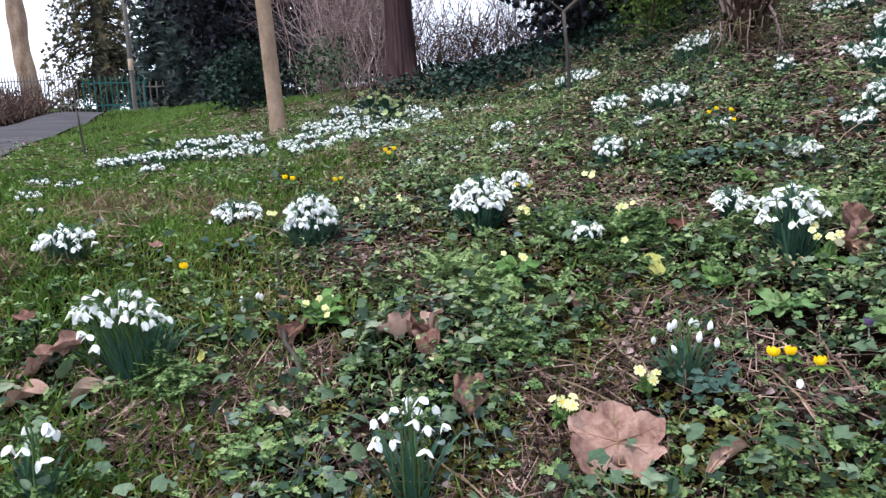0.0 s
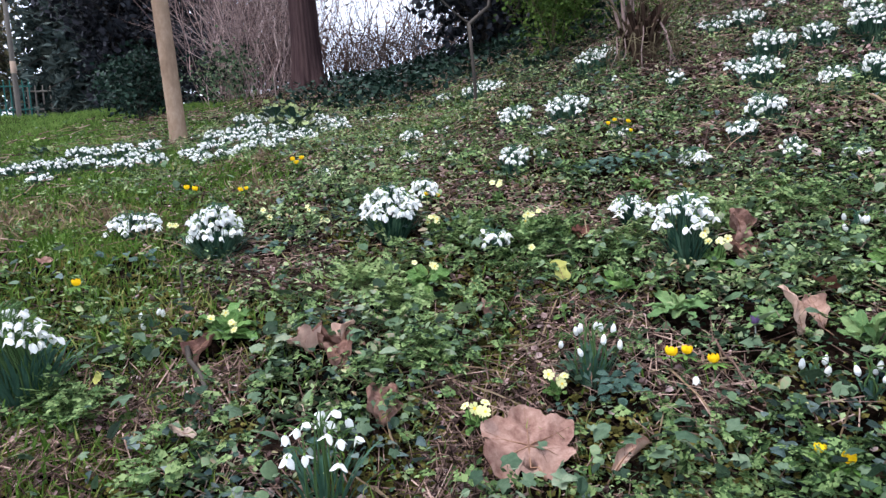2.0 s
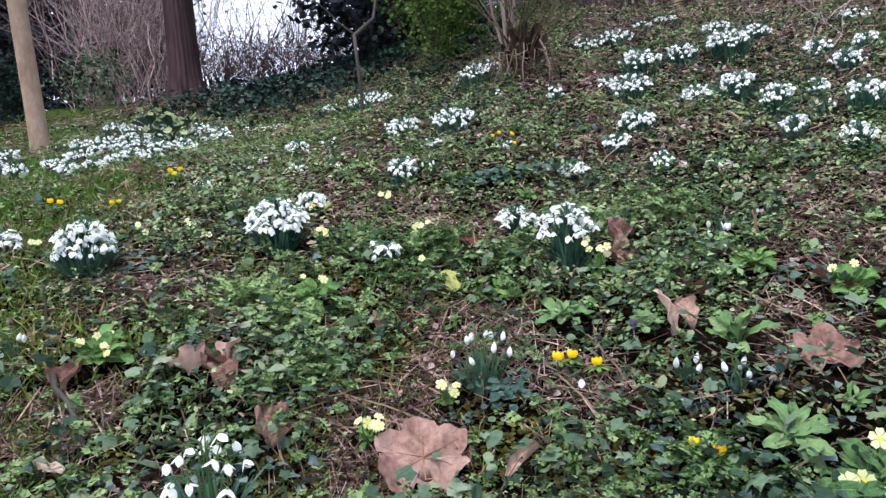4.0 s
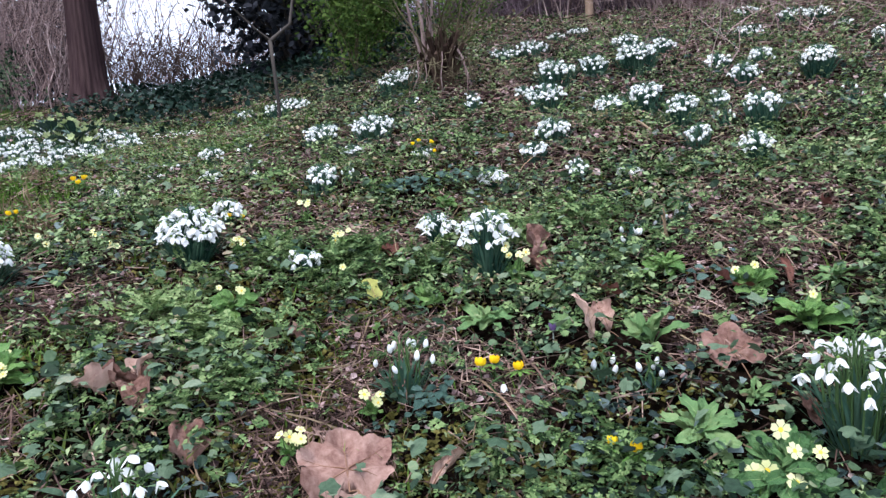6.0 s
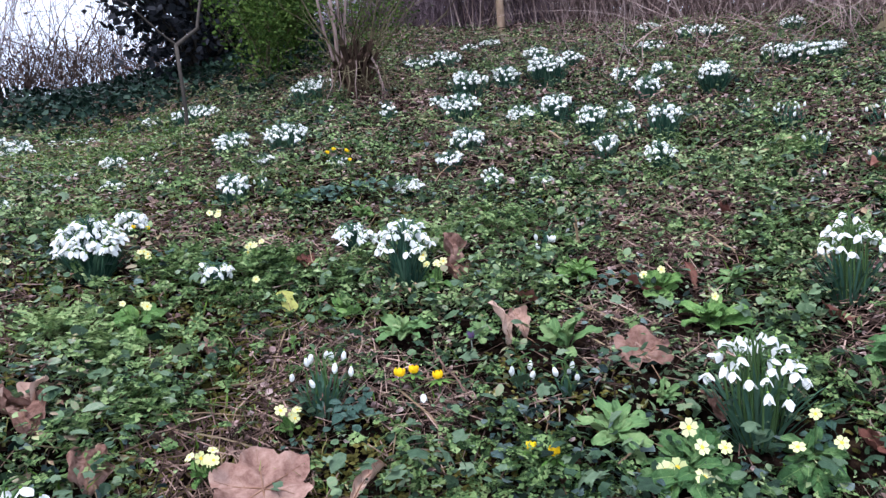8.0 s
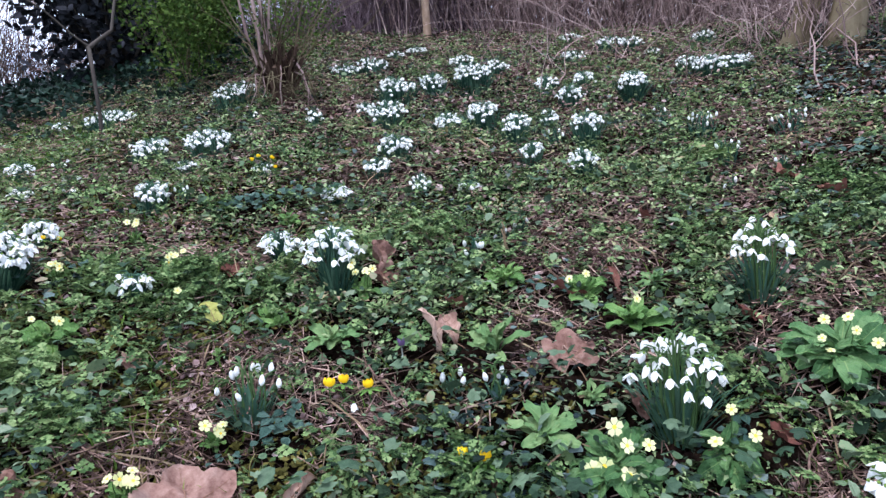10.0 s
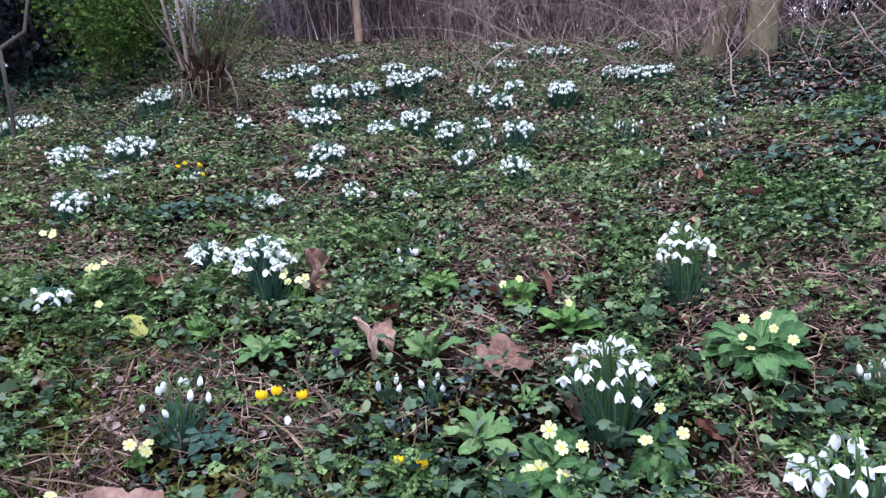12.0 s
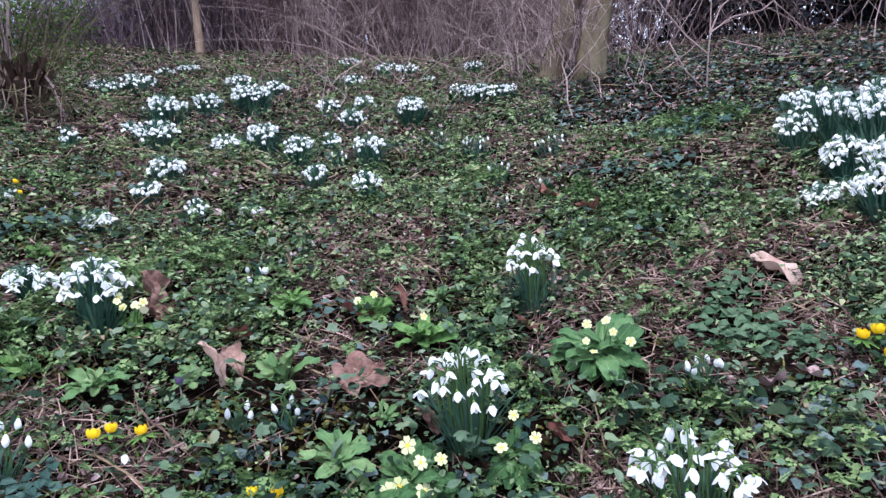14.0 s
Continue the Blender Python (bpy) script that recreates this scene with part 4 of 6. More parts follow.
def sapling():
    ob = thing("sapling", .605, 3.165, "thin grey sapling that forks low above the ivy", "tree")
    b = Build()
    b.add(*tube([(0, 0, -.05), (.004, 0, .12), (-.004, .0, .27), (-.012, 0, .40)], [.0105, .0085, .008, .0085], 8))
    part("trunk", b.mesh("trunk", [BARK_DARK]), ob)
    for path in ([(-.012, 0, .395), (.03, .0, .43), (.085, .01, .475), (.10, .01, .56), (.16, .03, .8), (.2, .02, 1.3)], [(-.012, 0, .40), (-.07, .0, .445), (-.16, .0, .53), (-.26, .02, .60), (-.42, .03, .78), (-.6, .02, 1.2)]):
        b = Build()
        thick = 1.15 if path[1][0] > 0 else .6
        b.add(*tube(path, [q * thick for q in (.0078, .007, .0065, .0055, .004, .002)], 7))
        part("limb", b.mesh("limb", [BARK_DARK]), ob)


def cut_bush():
    rng = np.random.default_rng(12)
    ob = thing("cut_shrub", 1.34, 2.97, "hacked brown shrub stump sprouting thin bare twigs", "shrub")
    b = Build()
    r = random.Random(8)
    for k in range(120):
        a, q = r.uniform(0, 6.3), .05 * math.sqrt(r.random())
        x, y = q * math.cos(a), q * math.sin(a)
        h = r.uniform(.09, .26)
        w = r.uniform(.003, .010)
        out = r.uniform(1.5, 2.5)
        b.add(*tube([(x, y, -.05), (x * 1.05 + r.uniform(-.01, .01), y * 1.05, h * .45), (x * out + r.uniform(-.02, .02), y * out + r.uniform(-.02, .02), h), (x * out * 1.1, y * out * 1.1, h + .012)], [w * 1.3, w, w * r.uniform(.7, 1.3), w * .25], 6))
    part("stump", b.mesh("stump", [BARK_STUMP], False), ob)
    for x, y, lx, ly, h, w in ((-.07, .0, -.14, .02, 1.5, .0085), (-.05, .03, -.04, .03, 1.4, .0075), (-.02, .04, .05, .03, 1.3, .006), (-.09, .0, -.26, .05, 1.2, .006), (.06, .0, .14, .05, .7, .004), (.03, -.05, .20, -.05, .5, .0035), (-.08, -.02, -.36, .0, .8, .004), (.0, -.04, -.05, -.1, .42, .004), (.05, .02, .32, .05, .55, .0035)):
        sb = Build()
        pts = [Vector((x + lx * t + r.uniform(-.012, .012) * (1 + 2 * t), y + ly * t + r.uniform(-.03, .03) * t, .12 + h * (t - .12 * t * t))) for t in (0, .15, .3, .5, .75, 1)]
        sb.add(*tube(pts, [w * (1.1 - .6 * t) for t in (0, .15, .3, .5, .75, 1)], 6))
        part("stem", sb.mesh("stem", [CANE if w > .0055 else CANE_OLIVE]), ob)
    for k in range(18):
        a = r.uniform(2.6, 6.8)
        q = r.uniform(.06, .11)
        x, y = q * math.cos(a), q * math.sin(a)
        sb = Build()
        sb.add(*tube([(x * .9, y * .9, r.uniform(.12, .2)), (x * 1.35, y * 1.35, .13), (x * 1.5 + r.uniform(-.02, .02), y * 1.5, .06), (x * 1.7 + r.uniform(-.03, .03), y * 1.8, -.02)], [.0026, .0032, .0028, .0016], 5))
        part("hanging_stem", sb.mesh("hanging_stem", [CANE_OLIVE if k % 3 else CANE]), ob)
    N = 60
    s = np.linspace(0, 1, 7)
    a = rng.uniform(0, 6.3, N)
    q = rng.uniform(0, .10, N)
    L = rng.uniform(.15, .95, N)
    out = rng.uniform(.1, .95, N)
    P = np.stack([(q * np.cos(a))[:, None] + (L * out * np.cos(a))[:, None] * s, (q * np.sin(a))[:, None] + (L * out * np.sin(a))[:, None] * s, rng.uniform(0, .28, N)[:, None] + L[:, None] * (s - .35 * out[:, None] * s ** 2)], -1)
    P += np.cumsum(rng.normal(0, .05, P.shape), axis=1) * L[:, None, None]
    part("sprouting_brush", bulk_mesh("sprouting_brush", *many_tubes(P, rng.uniform(.0008, .003, N)[:, None] * (1.1 - .7 * s)), [CANE_OLIVE]), ob)
    N = 130
    a = rng.uniform(0, 6.3, N)
    q = rng.uniform(.05, .34, N)
    L = rng.uniform(.08, .32, N)
    P = np.stack([(q * np.cos(a))[:, None] + rng.normal(0, .5, N)[:, None] * L[:, None] * s, (q * np.sin(a))[:, None] + rng.normal(0, .5, N)[:, None] * L[:, None] * s, .02 + rng.uniform(0, .10, N)[:, None] + L[:, None] * rng.normal(0, .25, N)[:, None] * s], -1)
    P += np.cumsum(rng.normal(0, .05, P.shape), axis=1) * L[:, None, None]
    part("brushwood", bulk_mesh("brushwood", *many_tubes(P, rng.uniform(.0008, .0022, N)[:, None] * (1.1 - .6 * s)), [CANE_OLIVE]), ob)
    P = rng.normal(0, 1, (800, 3)) * np.array([.17, .17, .20]) + np.array([-.12, .08, .48])
    part("young_leaves", bulk_mesh("young_leaves", *strew(rng, LEAF_PLAIN, P[P[:, 2] > .1], rng.uniform(.005, .011, (P[:, 2] > .1).sum()), .9), [PRIVET]), ob)


def thin_post_tree():
    ob = thing("slender_tree", 2.99, 4.07, "thin straight grey-brown stem in front of the hedge", "tree")
    part("trunk", trunk_mesh("trunk", .028, .02, 3.6, (-.05, .0), BARK_SMOOTH, 12, .1, .03, 9), ob)


def twin_tree():
    ob = thing("twin_stemmed_tree", 3.5, 1.62, "pale flaking twin-stemmed tree wrapped in dead brambles", "tree")
    for (dx, dy), lean, rad, seed in (((-.05, .07), (.60, -1.0), .060, 21), ((.06, -.10), (.1, -.75), .074, 22)):
        me = trunk_mesh("trunk", rad, rad * .7, 3.4, lean, BARK_PALE, 18, .25, .07, seed, 30)
        part("trunk", me, ob, pose(dx, dy, 0))
    rng = np.random.default_rng(15)
    N, s = 330, np.linspace(0, 1, 8)
    a, q, L = rng.uniform(0, 6.3, N), rng.uniform(.05, .32, N), rng.uniform(.25, 1.0, N)
    P = np.stack([(q * np.cos(a))[:, None] + rng.normal(0, .4, N)[:, None] * L[:, None] * s, (q * np.sin(a))[:, None] + rng.normal(0, .4, N)[:, None] * L[:, None] * s, rng.uniform(0, .4, N)[:, None] + L[:, None] * (s - rng.uniform(0, .9, N)[:, None] * s ** 2)], -1)
    P += np.cumsum(rng.normal(0, .03, P.shape), axis=1) * L[:, None, None]
    part("dead_bramble", bulk_mesh("dead_bramble", *many_tubes(P, rng.uniform(.0012, .0030, N)[:, None] * (1.1 - .6 * s)), [CANE]), ob)


def bare_big_tree():
    ob = thing("bare_tree", -11.0, 19.1, "large bare tree with pale knobbly bark beyond the path", "tree")
    part("trunk", trunk_mesh("trunk", .22, .17, 9, (-.9, .3), BARK_SMOOTH, 20, .5, .20, 31, 40), ob)
    mesh, _ = limbs_mesh("limbs", lambda s: (-.35 - .5 * s, .1, 3.0 + 5.5 * s), 9, 3.2, .13, BARK_SMOOTH, 32, .8)
    part("limbs", mesh, ob)


def pale_sapling():
    ob = thing("bare_sapling", *SAPLING_SPOT, "thin pale bare sapling branching low on the slope", "tree")
    for path in ([(0, 0, -.03), (.0, -.01, .12), (.02, -.02, .25), (.03, -.03, .42), (.09, -.08, .75)], [(.01, -.01, .16), (-.05, .06, .24), (-.12, .12, .34), (-.16, .2, .5)], [(.02, -.02, .25), (.08, -.1, .31), (.16, -.2, .33), (.25, -.3, .42)], [(.02, -.02, .25), (.06, -.06, .36), (.12, -.12, .42), (.2, -.2, .6)], [(0, 0, 0), (-.06, .07, .1), (-.1, .12, .22)]):
        b = Build()
        b.add(*tube(path, [.0038, .0034, .0030, .0024, .0016][:len(path)], 6))
        part("stem", b.mesh("stem", [CANE]), ob)


for make in (pale_sapling, young_tree, redwood, sapling, cut_bush, thin_post_tree, twin_tree, bare_big_tree):
    make()

# ---- evergreens and thickets round the bank ----
conifer(-10.2, 21.6, 9.0, 2.2, CEDAR, "tall drooping conifer with brownish green sprays", 41, 330, .5, .8, .13)
conifer(-5.9, 17.6, 9.5, 1.75, NEEDLE, "tall dark conifer behind the lawn", 42, 560, .3, .4, .2)
conifer(-3.75, 12.8, 8.0, 1.3, NEEDLE, "tall dark conifer behind the lawn", 43, 560, .1, .35, .17)
shrub(-2.7, 9.8, 2.2, 1.3, HOLLY, "dark evergreen shrub at the edge of the lawn", 44, 24, 24, .05, spread=.10)
shrub(-1.62, 6.0, .62, .5, SHADE_TONED_LEAF, "low dark evergreen bush beside the tree trunk", 46, 10, 10, .022, spread=.03, fill=60)
shrub(1.15, 5.3, 1.7, 1.5, HOLLY, "dark purple-black evergreen shrub with sky glinting through", 47, 30, 26, .038, spread=.09)
shrub(1.62, 5.5, .62, .7, HOLLY, "dark purple-black evergreen shrub with sky glinting through", 48, 24, 22, .038, spread=.09)
shrub(1.16, 3.7, .85, .62, PRIVET, "fresh green privet bush with small leaves", 49, 11, 30, .014, CANE_OLIVE, spread=.035, fill=24, wood_r=.004)
shrub(1.42, 4.1, .62, .6, PRIVET, "fresh green privet bush with small leaves", 149, 9, 30, .014, CANE_OLIVE, spread=.035, fill=20, wood_r=.004)
shrub(1.85, 3.75, .52, .5, PRIVET, "thin straggling green bush among bare twigs", 50, 9, 9, .011, CANE_OLIVE, spread=.06, fill=70, wood_r=.003)
shrub(6.2, -.6, 2.4, 2.6, HOLLY, "dark evergreen shrub behind the brambles", 51, 26, 16, .05, spread=.12)
shrub(6.0, 1.0, 2.0, 2.0, HOLLY, "dark evergreen shrub behind the brambles", 52, 26, 14, .05, spread=.12)
shrub(7.6, 2.0, 2.8, 2.6, HOLLY, "dark evergreen shrub behind the brambles", 57, 26, 14, .055, spread=.12)
shrub(7.8, .2, 3.0, 2.6, HOLLY, "dark evergreen shrub behind the brambles", 58, 26, 14, .055, spread=.12)
shrub(5.3, -.6, 1.5, 1.5, HOLLY, "dark evergreen shrub behind the brambles", 59, 20, 12, .045, spread=.1)
shrub(6.4, .45, 2.0, 2.0, HOLLY, "dark evergreen shrub behind the brambles", 160, 22, 18, .05, spread=.12)
shrub(5.7, .05, 1.5, 1.5, HOLLY, "dark evergreen shrub behind the brambles", 161, 20, 16, .045, spread=.1)
shrub(-1.45, 8.9, 1.0, 1.5, HOLLY, "dark evergreen behind the bare shrub", 60, 18, 12, .04, spread=.1, fill=90)

thicket("brown_shrub_stems", "fan of bare light brown shrub stems by the conifer trunk", -9.8, -3.6, 6.6, 8.5, 230, 2.2, .0045, CANE, 61, .24, .15, 5)
thicket("bare_twig_screen", "screen of thin bare twigs against the pale sky", -4, 9, 7.5, 10, 105, 2.4, .0062, CANE_BROWN, 62, .3, .1, 5)
shrub(-1.75, 11.5, 2.6, 1.5, HOLLY, "dark evergreen behind the bare shrub", 53, 22, 16, .05, spread=.12, fill=90)
shrub(-.95, 10.5, 1.6, 1.0, HOLLY, "dark evergreen behind the bare shrub", 54, 18, 12, .045, spread=.12, fill=70)
thicket("crest_brambles", "low reddish-brown brambles along the crest", -3, 10, 7.0, 8.0, 380, .8, .004, CANE_BROWN, 70, .4, .4, 6, 300)
shrub(-1.05, 6.7, .55, .8, GROUND_IVY, "soft green bush at the foot of the bare shrub", 55, 10, 6, .02, CANE, spread=.05, fill=110, wood_r=.004)
shrub(-2.0, 7.2, .6, .8, SHADE_TONED_LEAF, "low dark evergreen bush beside the tree trunk", 56, 10, 8, .03, spread=.05, fill=120, wood_r=.005)
thicket("low_thicket", "low purple-brown thicket of bare twigs", 25.5, 31, 5.2, 6.4, 800, .50, .0034, CANE_DARK, 71, .25, .2, 3)
thicket("thin_twigs", "thin bare twigs on the skyline behind the cut shrub", 20.5, 26, 5.2, 6.6, 300, .55, .0034, CANE_DARK, 72, .3, .2, 4)
thicket("dark_thicket", "dense dark purple-brown thicket of bare twigs", 30, 40, 5.2, 6.6, 1100, 1.25, .0036, CANE_DARK, 63, .22, .15, 3)
thicket("bramble_canes", "dense hedge of dry pale brown bramble canes", 33, 66, 5.15, 6.6, 2000, 1.8, .0042, CANE, 64, .22, .25, 3)
thicket("dark_hedge", "dark tangle of twigs behind the canes", 34, 100, 6.0, 9.0, 1900, 2.6, .006, CANE_DARK, 65, .3, .2, 3)
thicket("right_brambles", "loose tangle of dry brambles on the slope", 66, 100, 4.3, 6.5, 250, 1.3, .003, CANE, 66, .4, .45, 3)
thicket("stray_canes", "stray dry bramble canes arching over the snowdrops", 40, 72, 3.2, 4.6, 110, .8, .0024, CANE, 67, .5, .6, 2)
thicket("left_hedge", "low brown hedge beside the path", -40, -28.6, 12.4, 17, 900, .62, .014, CANE_BROWN, 68, .35, .2, 6, where=lambda x, y: x < -2.15 - 5.9 * (y - 1.2) / 13.4 + .35 * ((y - 1.2) / 13.4) ** 2 - .38)


# ---- the path, gate, fences and lamp post ----
def path():
    n = 60
    vs = []
    for k in range(n):
        s = 1.6 * k / (n - 1) - .6
        cx, cy = -2.15 - 5.9 * s + .35 * s * s, 1.2 + 13.4 * s
        for q in (-1, -.5, 0, .5, 1):
            x = cx + .75 * q * (1 - .6 * min(1, max(0, (cy - 7) / 4)) * (q < 0))
            vs.append((x, cy, float(land(x, cy, False)) + .035 - .02 * q * q))
    b = Build()
    b.add(vs, grid_faces(n, 5))
    ob = new("path", b.mesh("path", [TARMAC]))
    tagged(ob, "grey tarmac footpath that climbs past the lawn", "path", kind="structure")


path()


def bar_fence(name, x0, y0, x1, y1, height, step, mat, label, r=.018):
    L = math.hypot(x1 - x0, y1 - y0)
    ob = thing(name, x0, y0, label, "fence" if name != "gate" else "gate")
    zb = ob.matrix_basis.translation.z
    n = int(L / step)
    ux, uy = (x1 - x0) / L, (y1 - y0) / L
    b = Build()
    b.add(*tube([(0, 0, -.1), (0, 0, height * .9), (0, 0, height), (0, 0, height + .06)], [r, r, r * .9, r * .2], 6))
    bar = b.mesh("bar", [mat])
    for k in range(n + 1):
        x, y = ux * step * k, uy * step * k
        part("bar", bar, ob, pose(x, y, float(land(x0 + x, y0 + y, False)) - zb))
    for h in (.15, height * .88):
        b = Build()
        pts = [(ux * L * k / 8, uy * L * k / 8, float(land(x0 + ux * L * k / 8, y0 + uy * L * k / 8, False)) - zb + h) for k in range(9)]
        b.add(*tube(pts, [r * 1.2] * 9, 4))
        part("rail", b.mesh("rail", [mat]), ob)
    return ob


bar_fence("gate", -7.5, 14.9, -6.3, 15.3, .70, .11, GREEN_PAINT, "green painted metal gate at the end of the path", r=.014)
bar_fence("railing", -6.6, 15.8, -4.6, 16.6, .6, .14, POST_GREY, "weathered railing fence beside the gate")
bar_fence("railing", -10.6, 16.8, -7.6, 14.9, .8, .14, POST_GREY, "weathered railing fence beside the path", r=.012)


def lamp_post():
    ob = thing("post", -6.35, 14.7, "tall slim grey post beside the gate", "post")
    b = Build()
    b.add(*tube([(0, 0, -.5), (0, 0, 1.2), (-.02, 0, 5.0)], [.052, .048, .042], 10))
    part("pole", b.mesh("pole", [POST_GREY]), ob)
    b = Build()
    b.add(*tube([(0, 0, .85), (0, 0, 1.08)], [.056, .056], 10))
    part("band", b.mesh("band", [CREAM]), ob, label="pale band round the post")


lamp_post()


# ---- where the flowers and leaves stand ----
snowdrops(-0.606, 1.276, 0.179, 0.200, 30, lean=-0.3)
snowdrops(-0.970, 1.739, 0.109, 0.149, 12)
snowdrops(-0.608, 2.029, 0.088, 0.172, 18)
snowdrops(-0.352, 1.823, 0.162, 0.147, 36)
snowdrops(0.106, 1.823, 0.147, 0.170, 40)
snowdrops(0.223, 2.028, 0.086, 0.076, 8)
snowdrops(0.352, 1.662, 0.084, 0.078, 6)
snowdrops(-0.068, 1.002, 0.183, 0.122, 8)
snowdrops(-0.615, 0.952, 0.143, 0.071, 4)
snowdrops(-0.434, 1.483, 0.063, 0.063, 4, "bud")
snowdrops(-0.119, 1.376, 0.061, 0.012, 1)
snowdrops(0.427, 1.196, 0.124, 0.138, 9, "bud", dense=2.0)
snowdrops(0.571, 1.093, 0.062, 0.011, 1)
snowdrops(0.708, 1.652, 0.087, 0.112, 9)
snowdrops(0.756, 1.459, 0.169, 0.144, 14)
snowdrops(1.025, 1.935, 0.067, 0.082, 7)
snowdrops(0.530, 2.159, 0.090, 0.101, 9)
snowdrops(0.621, 2.159, 0.059, 0.059, 4, "bud")
snowdrops(0.264, 2.776, 0.074, 0.097, 7)
snowdrops(0.233, 2.548, 0.050, 0.064, 4)
snowdrops(0.362, 2.439, 0.050, 0.045, 3)
snowdrops(0.389, 2.562, 0.050, 0.043, 2)
snowdrops(0.401, 2.835, 0.050, 0.066, 3)
snowdrops(0.114, 2.717, 0.063, 0.068, 3)
snowdrops(0.053, 2.635, 0.050, 0.033, 2)
snowdrops(0.672, 2.697, 0.092, 0.161, 14)
snowdrops(0.850, 2.569, 0.101, 0.191, 18)
snowdrops(0.710, 2.403, 0.050, 0.075, 5)
snowdrops(0.558, 3.779, 0.076, 0.108, 6)
snowdrops(0.694, 3.489, 0.112, 0.236, 14)
snowdrops(0.754, 3.374, 0.086, 0.101, 7)
snowdrops(0.137, 3.892, 0.058, 0.145, 6)
snowdrops(0.258, 3.791, 0.050, 0.126, 5)
snowdrops(1.148, 3.105, 0.127, 0.165, 12)
snowdrops(1.244, 3.192, 0.114, 0.129, 8)
snowdrops(-1.640, 3.413, 0.091, 0.119, 9)
snowdrops(-1.549, 3.437, 0.090, 0.119, 9)
snowdrops(-1.299, 3.111, 0.081, 0.106, 9)
snowdrops(-1.461, 3.475, 0.090, 0.119, 9)
snowdrops(-1.328, 3.410, 0.088, 0.115, 9)
snowdrops(-1.224, 3.419, 0.087, 0.114, 9)
snowdrops(-1.225, 3.632, 0.092, 0.121, 9)
snowdrops(-1.085, 3.333, 0.084, 0.110, 9)
snowdrops(-1.134, 3.709, 0.093, 0.122, 9)
snowdrops(-1.017, 3.554, 0.089, 0.116, 9)
snowdrops(-0.870, 3.320, 0.082, 0.108, 9)
snowdrops(-1.046, 3.890, 0.097, 0.127, 9)
snowdrops(-0.974, 3.273, 0.082, 0.107, 9)
snowdrops(-1.342, 3.695, 0.094, 0.124, 9)
snowdrops(-0.742, 3.398, 0.083, 0.109, 9)
snowdrops(-0.636, 3.168, 0.078, 0.102, 9)
snowdrops(-0.649, 3.464, 0.085, 0.111, 9)
snowdrops(-0.531, 3.168, 0.077, 0.101, 9)
snowdrops(-0.460, 3.226, 0.078, 0.102, 9)
snowdrops(-0.599, 3.906, 0.095, 0.124, 9)
snowdrops(-0.400, 3.284, 0.079, 0.104, 9)
snowdrops(-0.484, 3.888, 0.094, 0.123, 9)
snowdrops(-0.301, 3.093, 0.075, 0.098, 9)
snowdrops(-0.347, 3.784, 0.091, 0.120, 9)
snowdrops(-0.199, 3.343, 0.080, 0.105, 9)
snowdrops(-0.260, 3.906, 0.094, 0.123, 9)
snowdrops(-0.088, 3.477, 0.084, 0.109, 9)
snowdrops(-0.022, 3.531, 0.085, 0.111, 9)
snowdrops(-0.453, 4.228, 0.102, 0.134, 9)
snowdrops(-0.604, 4.324, 0.105, 0.138, 9)
snowdrops(-0.577, 3.559, 0.087, 0.113, 9)
snowdrops(-0.469, 3.519, 0.085, 0.112, 9)
snowdrops(-0.395, 3.644, 0.088, 0.115, 9)
snowdrops(-0.285, 3.311, 0.080, 0.105, 9)
snowdrops(-0.248, 3.684, 0.089, 0.116, 9)
snowdrops(-0.174, 3.728, 0.090, 0.118, 9)
snowdrops(-0.130, 3.799, 0.091, 0.120, 9)
snowdrops(-0.402, 4.244, 0.103, 0.134, 9)
snowdrops(-0.493, 4.121, 0.100, 0.131, 9)
snowdrops(-0.702, 3.852, 0.094, 0.123, 9)
snowdrops(-0.167, 3.212, 0.077, 0.101, 9)
snowdrops(-0.042, 3.669, 0.088, 0.116, 9)
snowdrops(-1.726, 2.953, 0.054, 0.079, 4)
snowdrops(-1.562, 2.889, 0.060, 0.109, 6)
snowdrops(-1.551, 2.570, 0.052, 0.094, 5)
snowdrops(-1.352, 2.272, 0.053, 0.048, 3)
snowdrops(-0.083, 2.435, 0.050, 0.071, 4)
snowdrops(-0.845, 4.096, 0.069, 0.069, 3)
snowdrops(1.850, 3.273, 0.076, 0.173, 8)
snowdrops(2.017, 3.258, 0.096, 0.209, 12)
snowdrops(2.491, 3.518, 0.072, 0.138, 8)
snowdrops(2.343, 3.517, 0.067, 0.135, 5)
snowdrops(2.414, 2.988, 0.103, 0.161, 10)
snowdrops(2.131, 2.561, 0.144, 0.208, 24)
snowdrops(2.435, 2.713, 0.107, 0.122, 9)
snowdrops(1.769, 2.679, 0.123, 0.201, 18)
snowdrops(1.948, 2.634, 0.109, 0.137, 11)
snowdrops(1.576, 2.640, 0.056, 0.077, 6)
snowdrops(1.570, 2.455, 0.106, 0.182, 15)
snowdrops(1.693, 2.201, 0.101, 0.111, 10)
snowdrops(1.833, 2.154, 0.129, 0.145, 14)
snowdrops(1.776, 1.889, 0.125, 0.112, 12)
snowdrops(1.981, 1.920, 0.098, 0.064, 4)
snowdrops(1.918, 1.681, 0.131, 0.123, 10)
snowdrops(1.659, 1.700, 0.098, 0.079, 6)
snowdrops(1.702, 1.510, 0.088, 0.090, 8)
snowdrops(1.350, 2.071, 0.092, 0.127, 13)
snowdrops(1.212, 1.980, 0.069, 0.092, 8)
snowdrops(1.032, 1.942, 0.062, 0.073, 8)
snowdrops(1.274, 1.818, 0.061, 0.070, 5)
snowdrops(1.366, 1.678, 0.050, 0.064, 4)
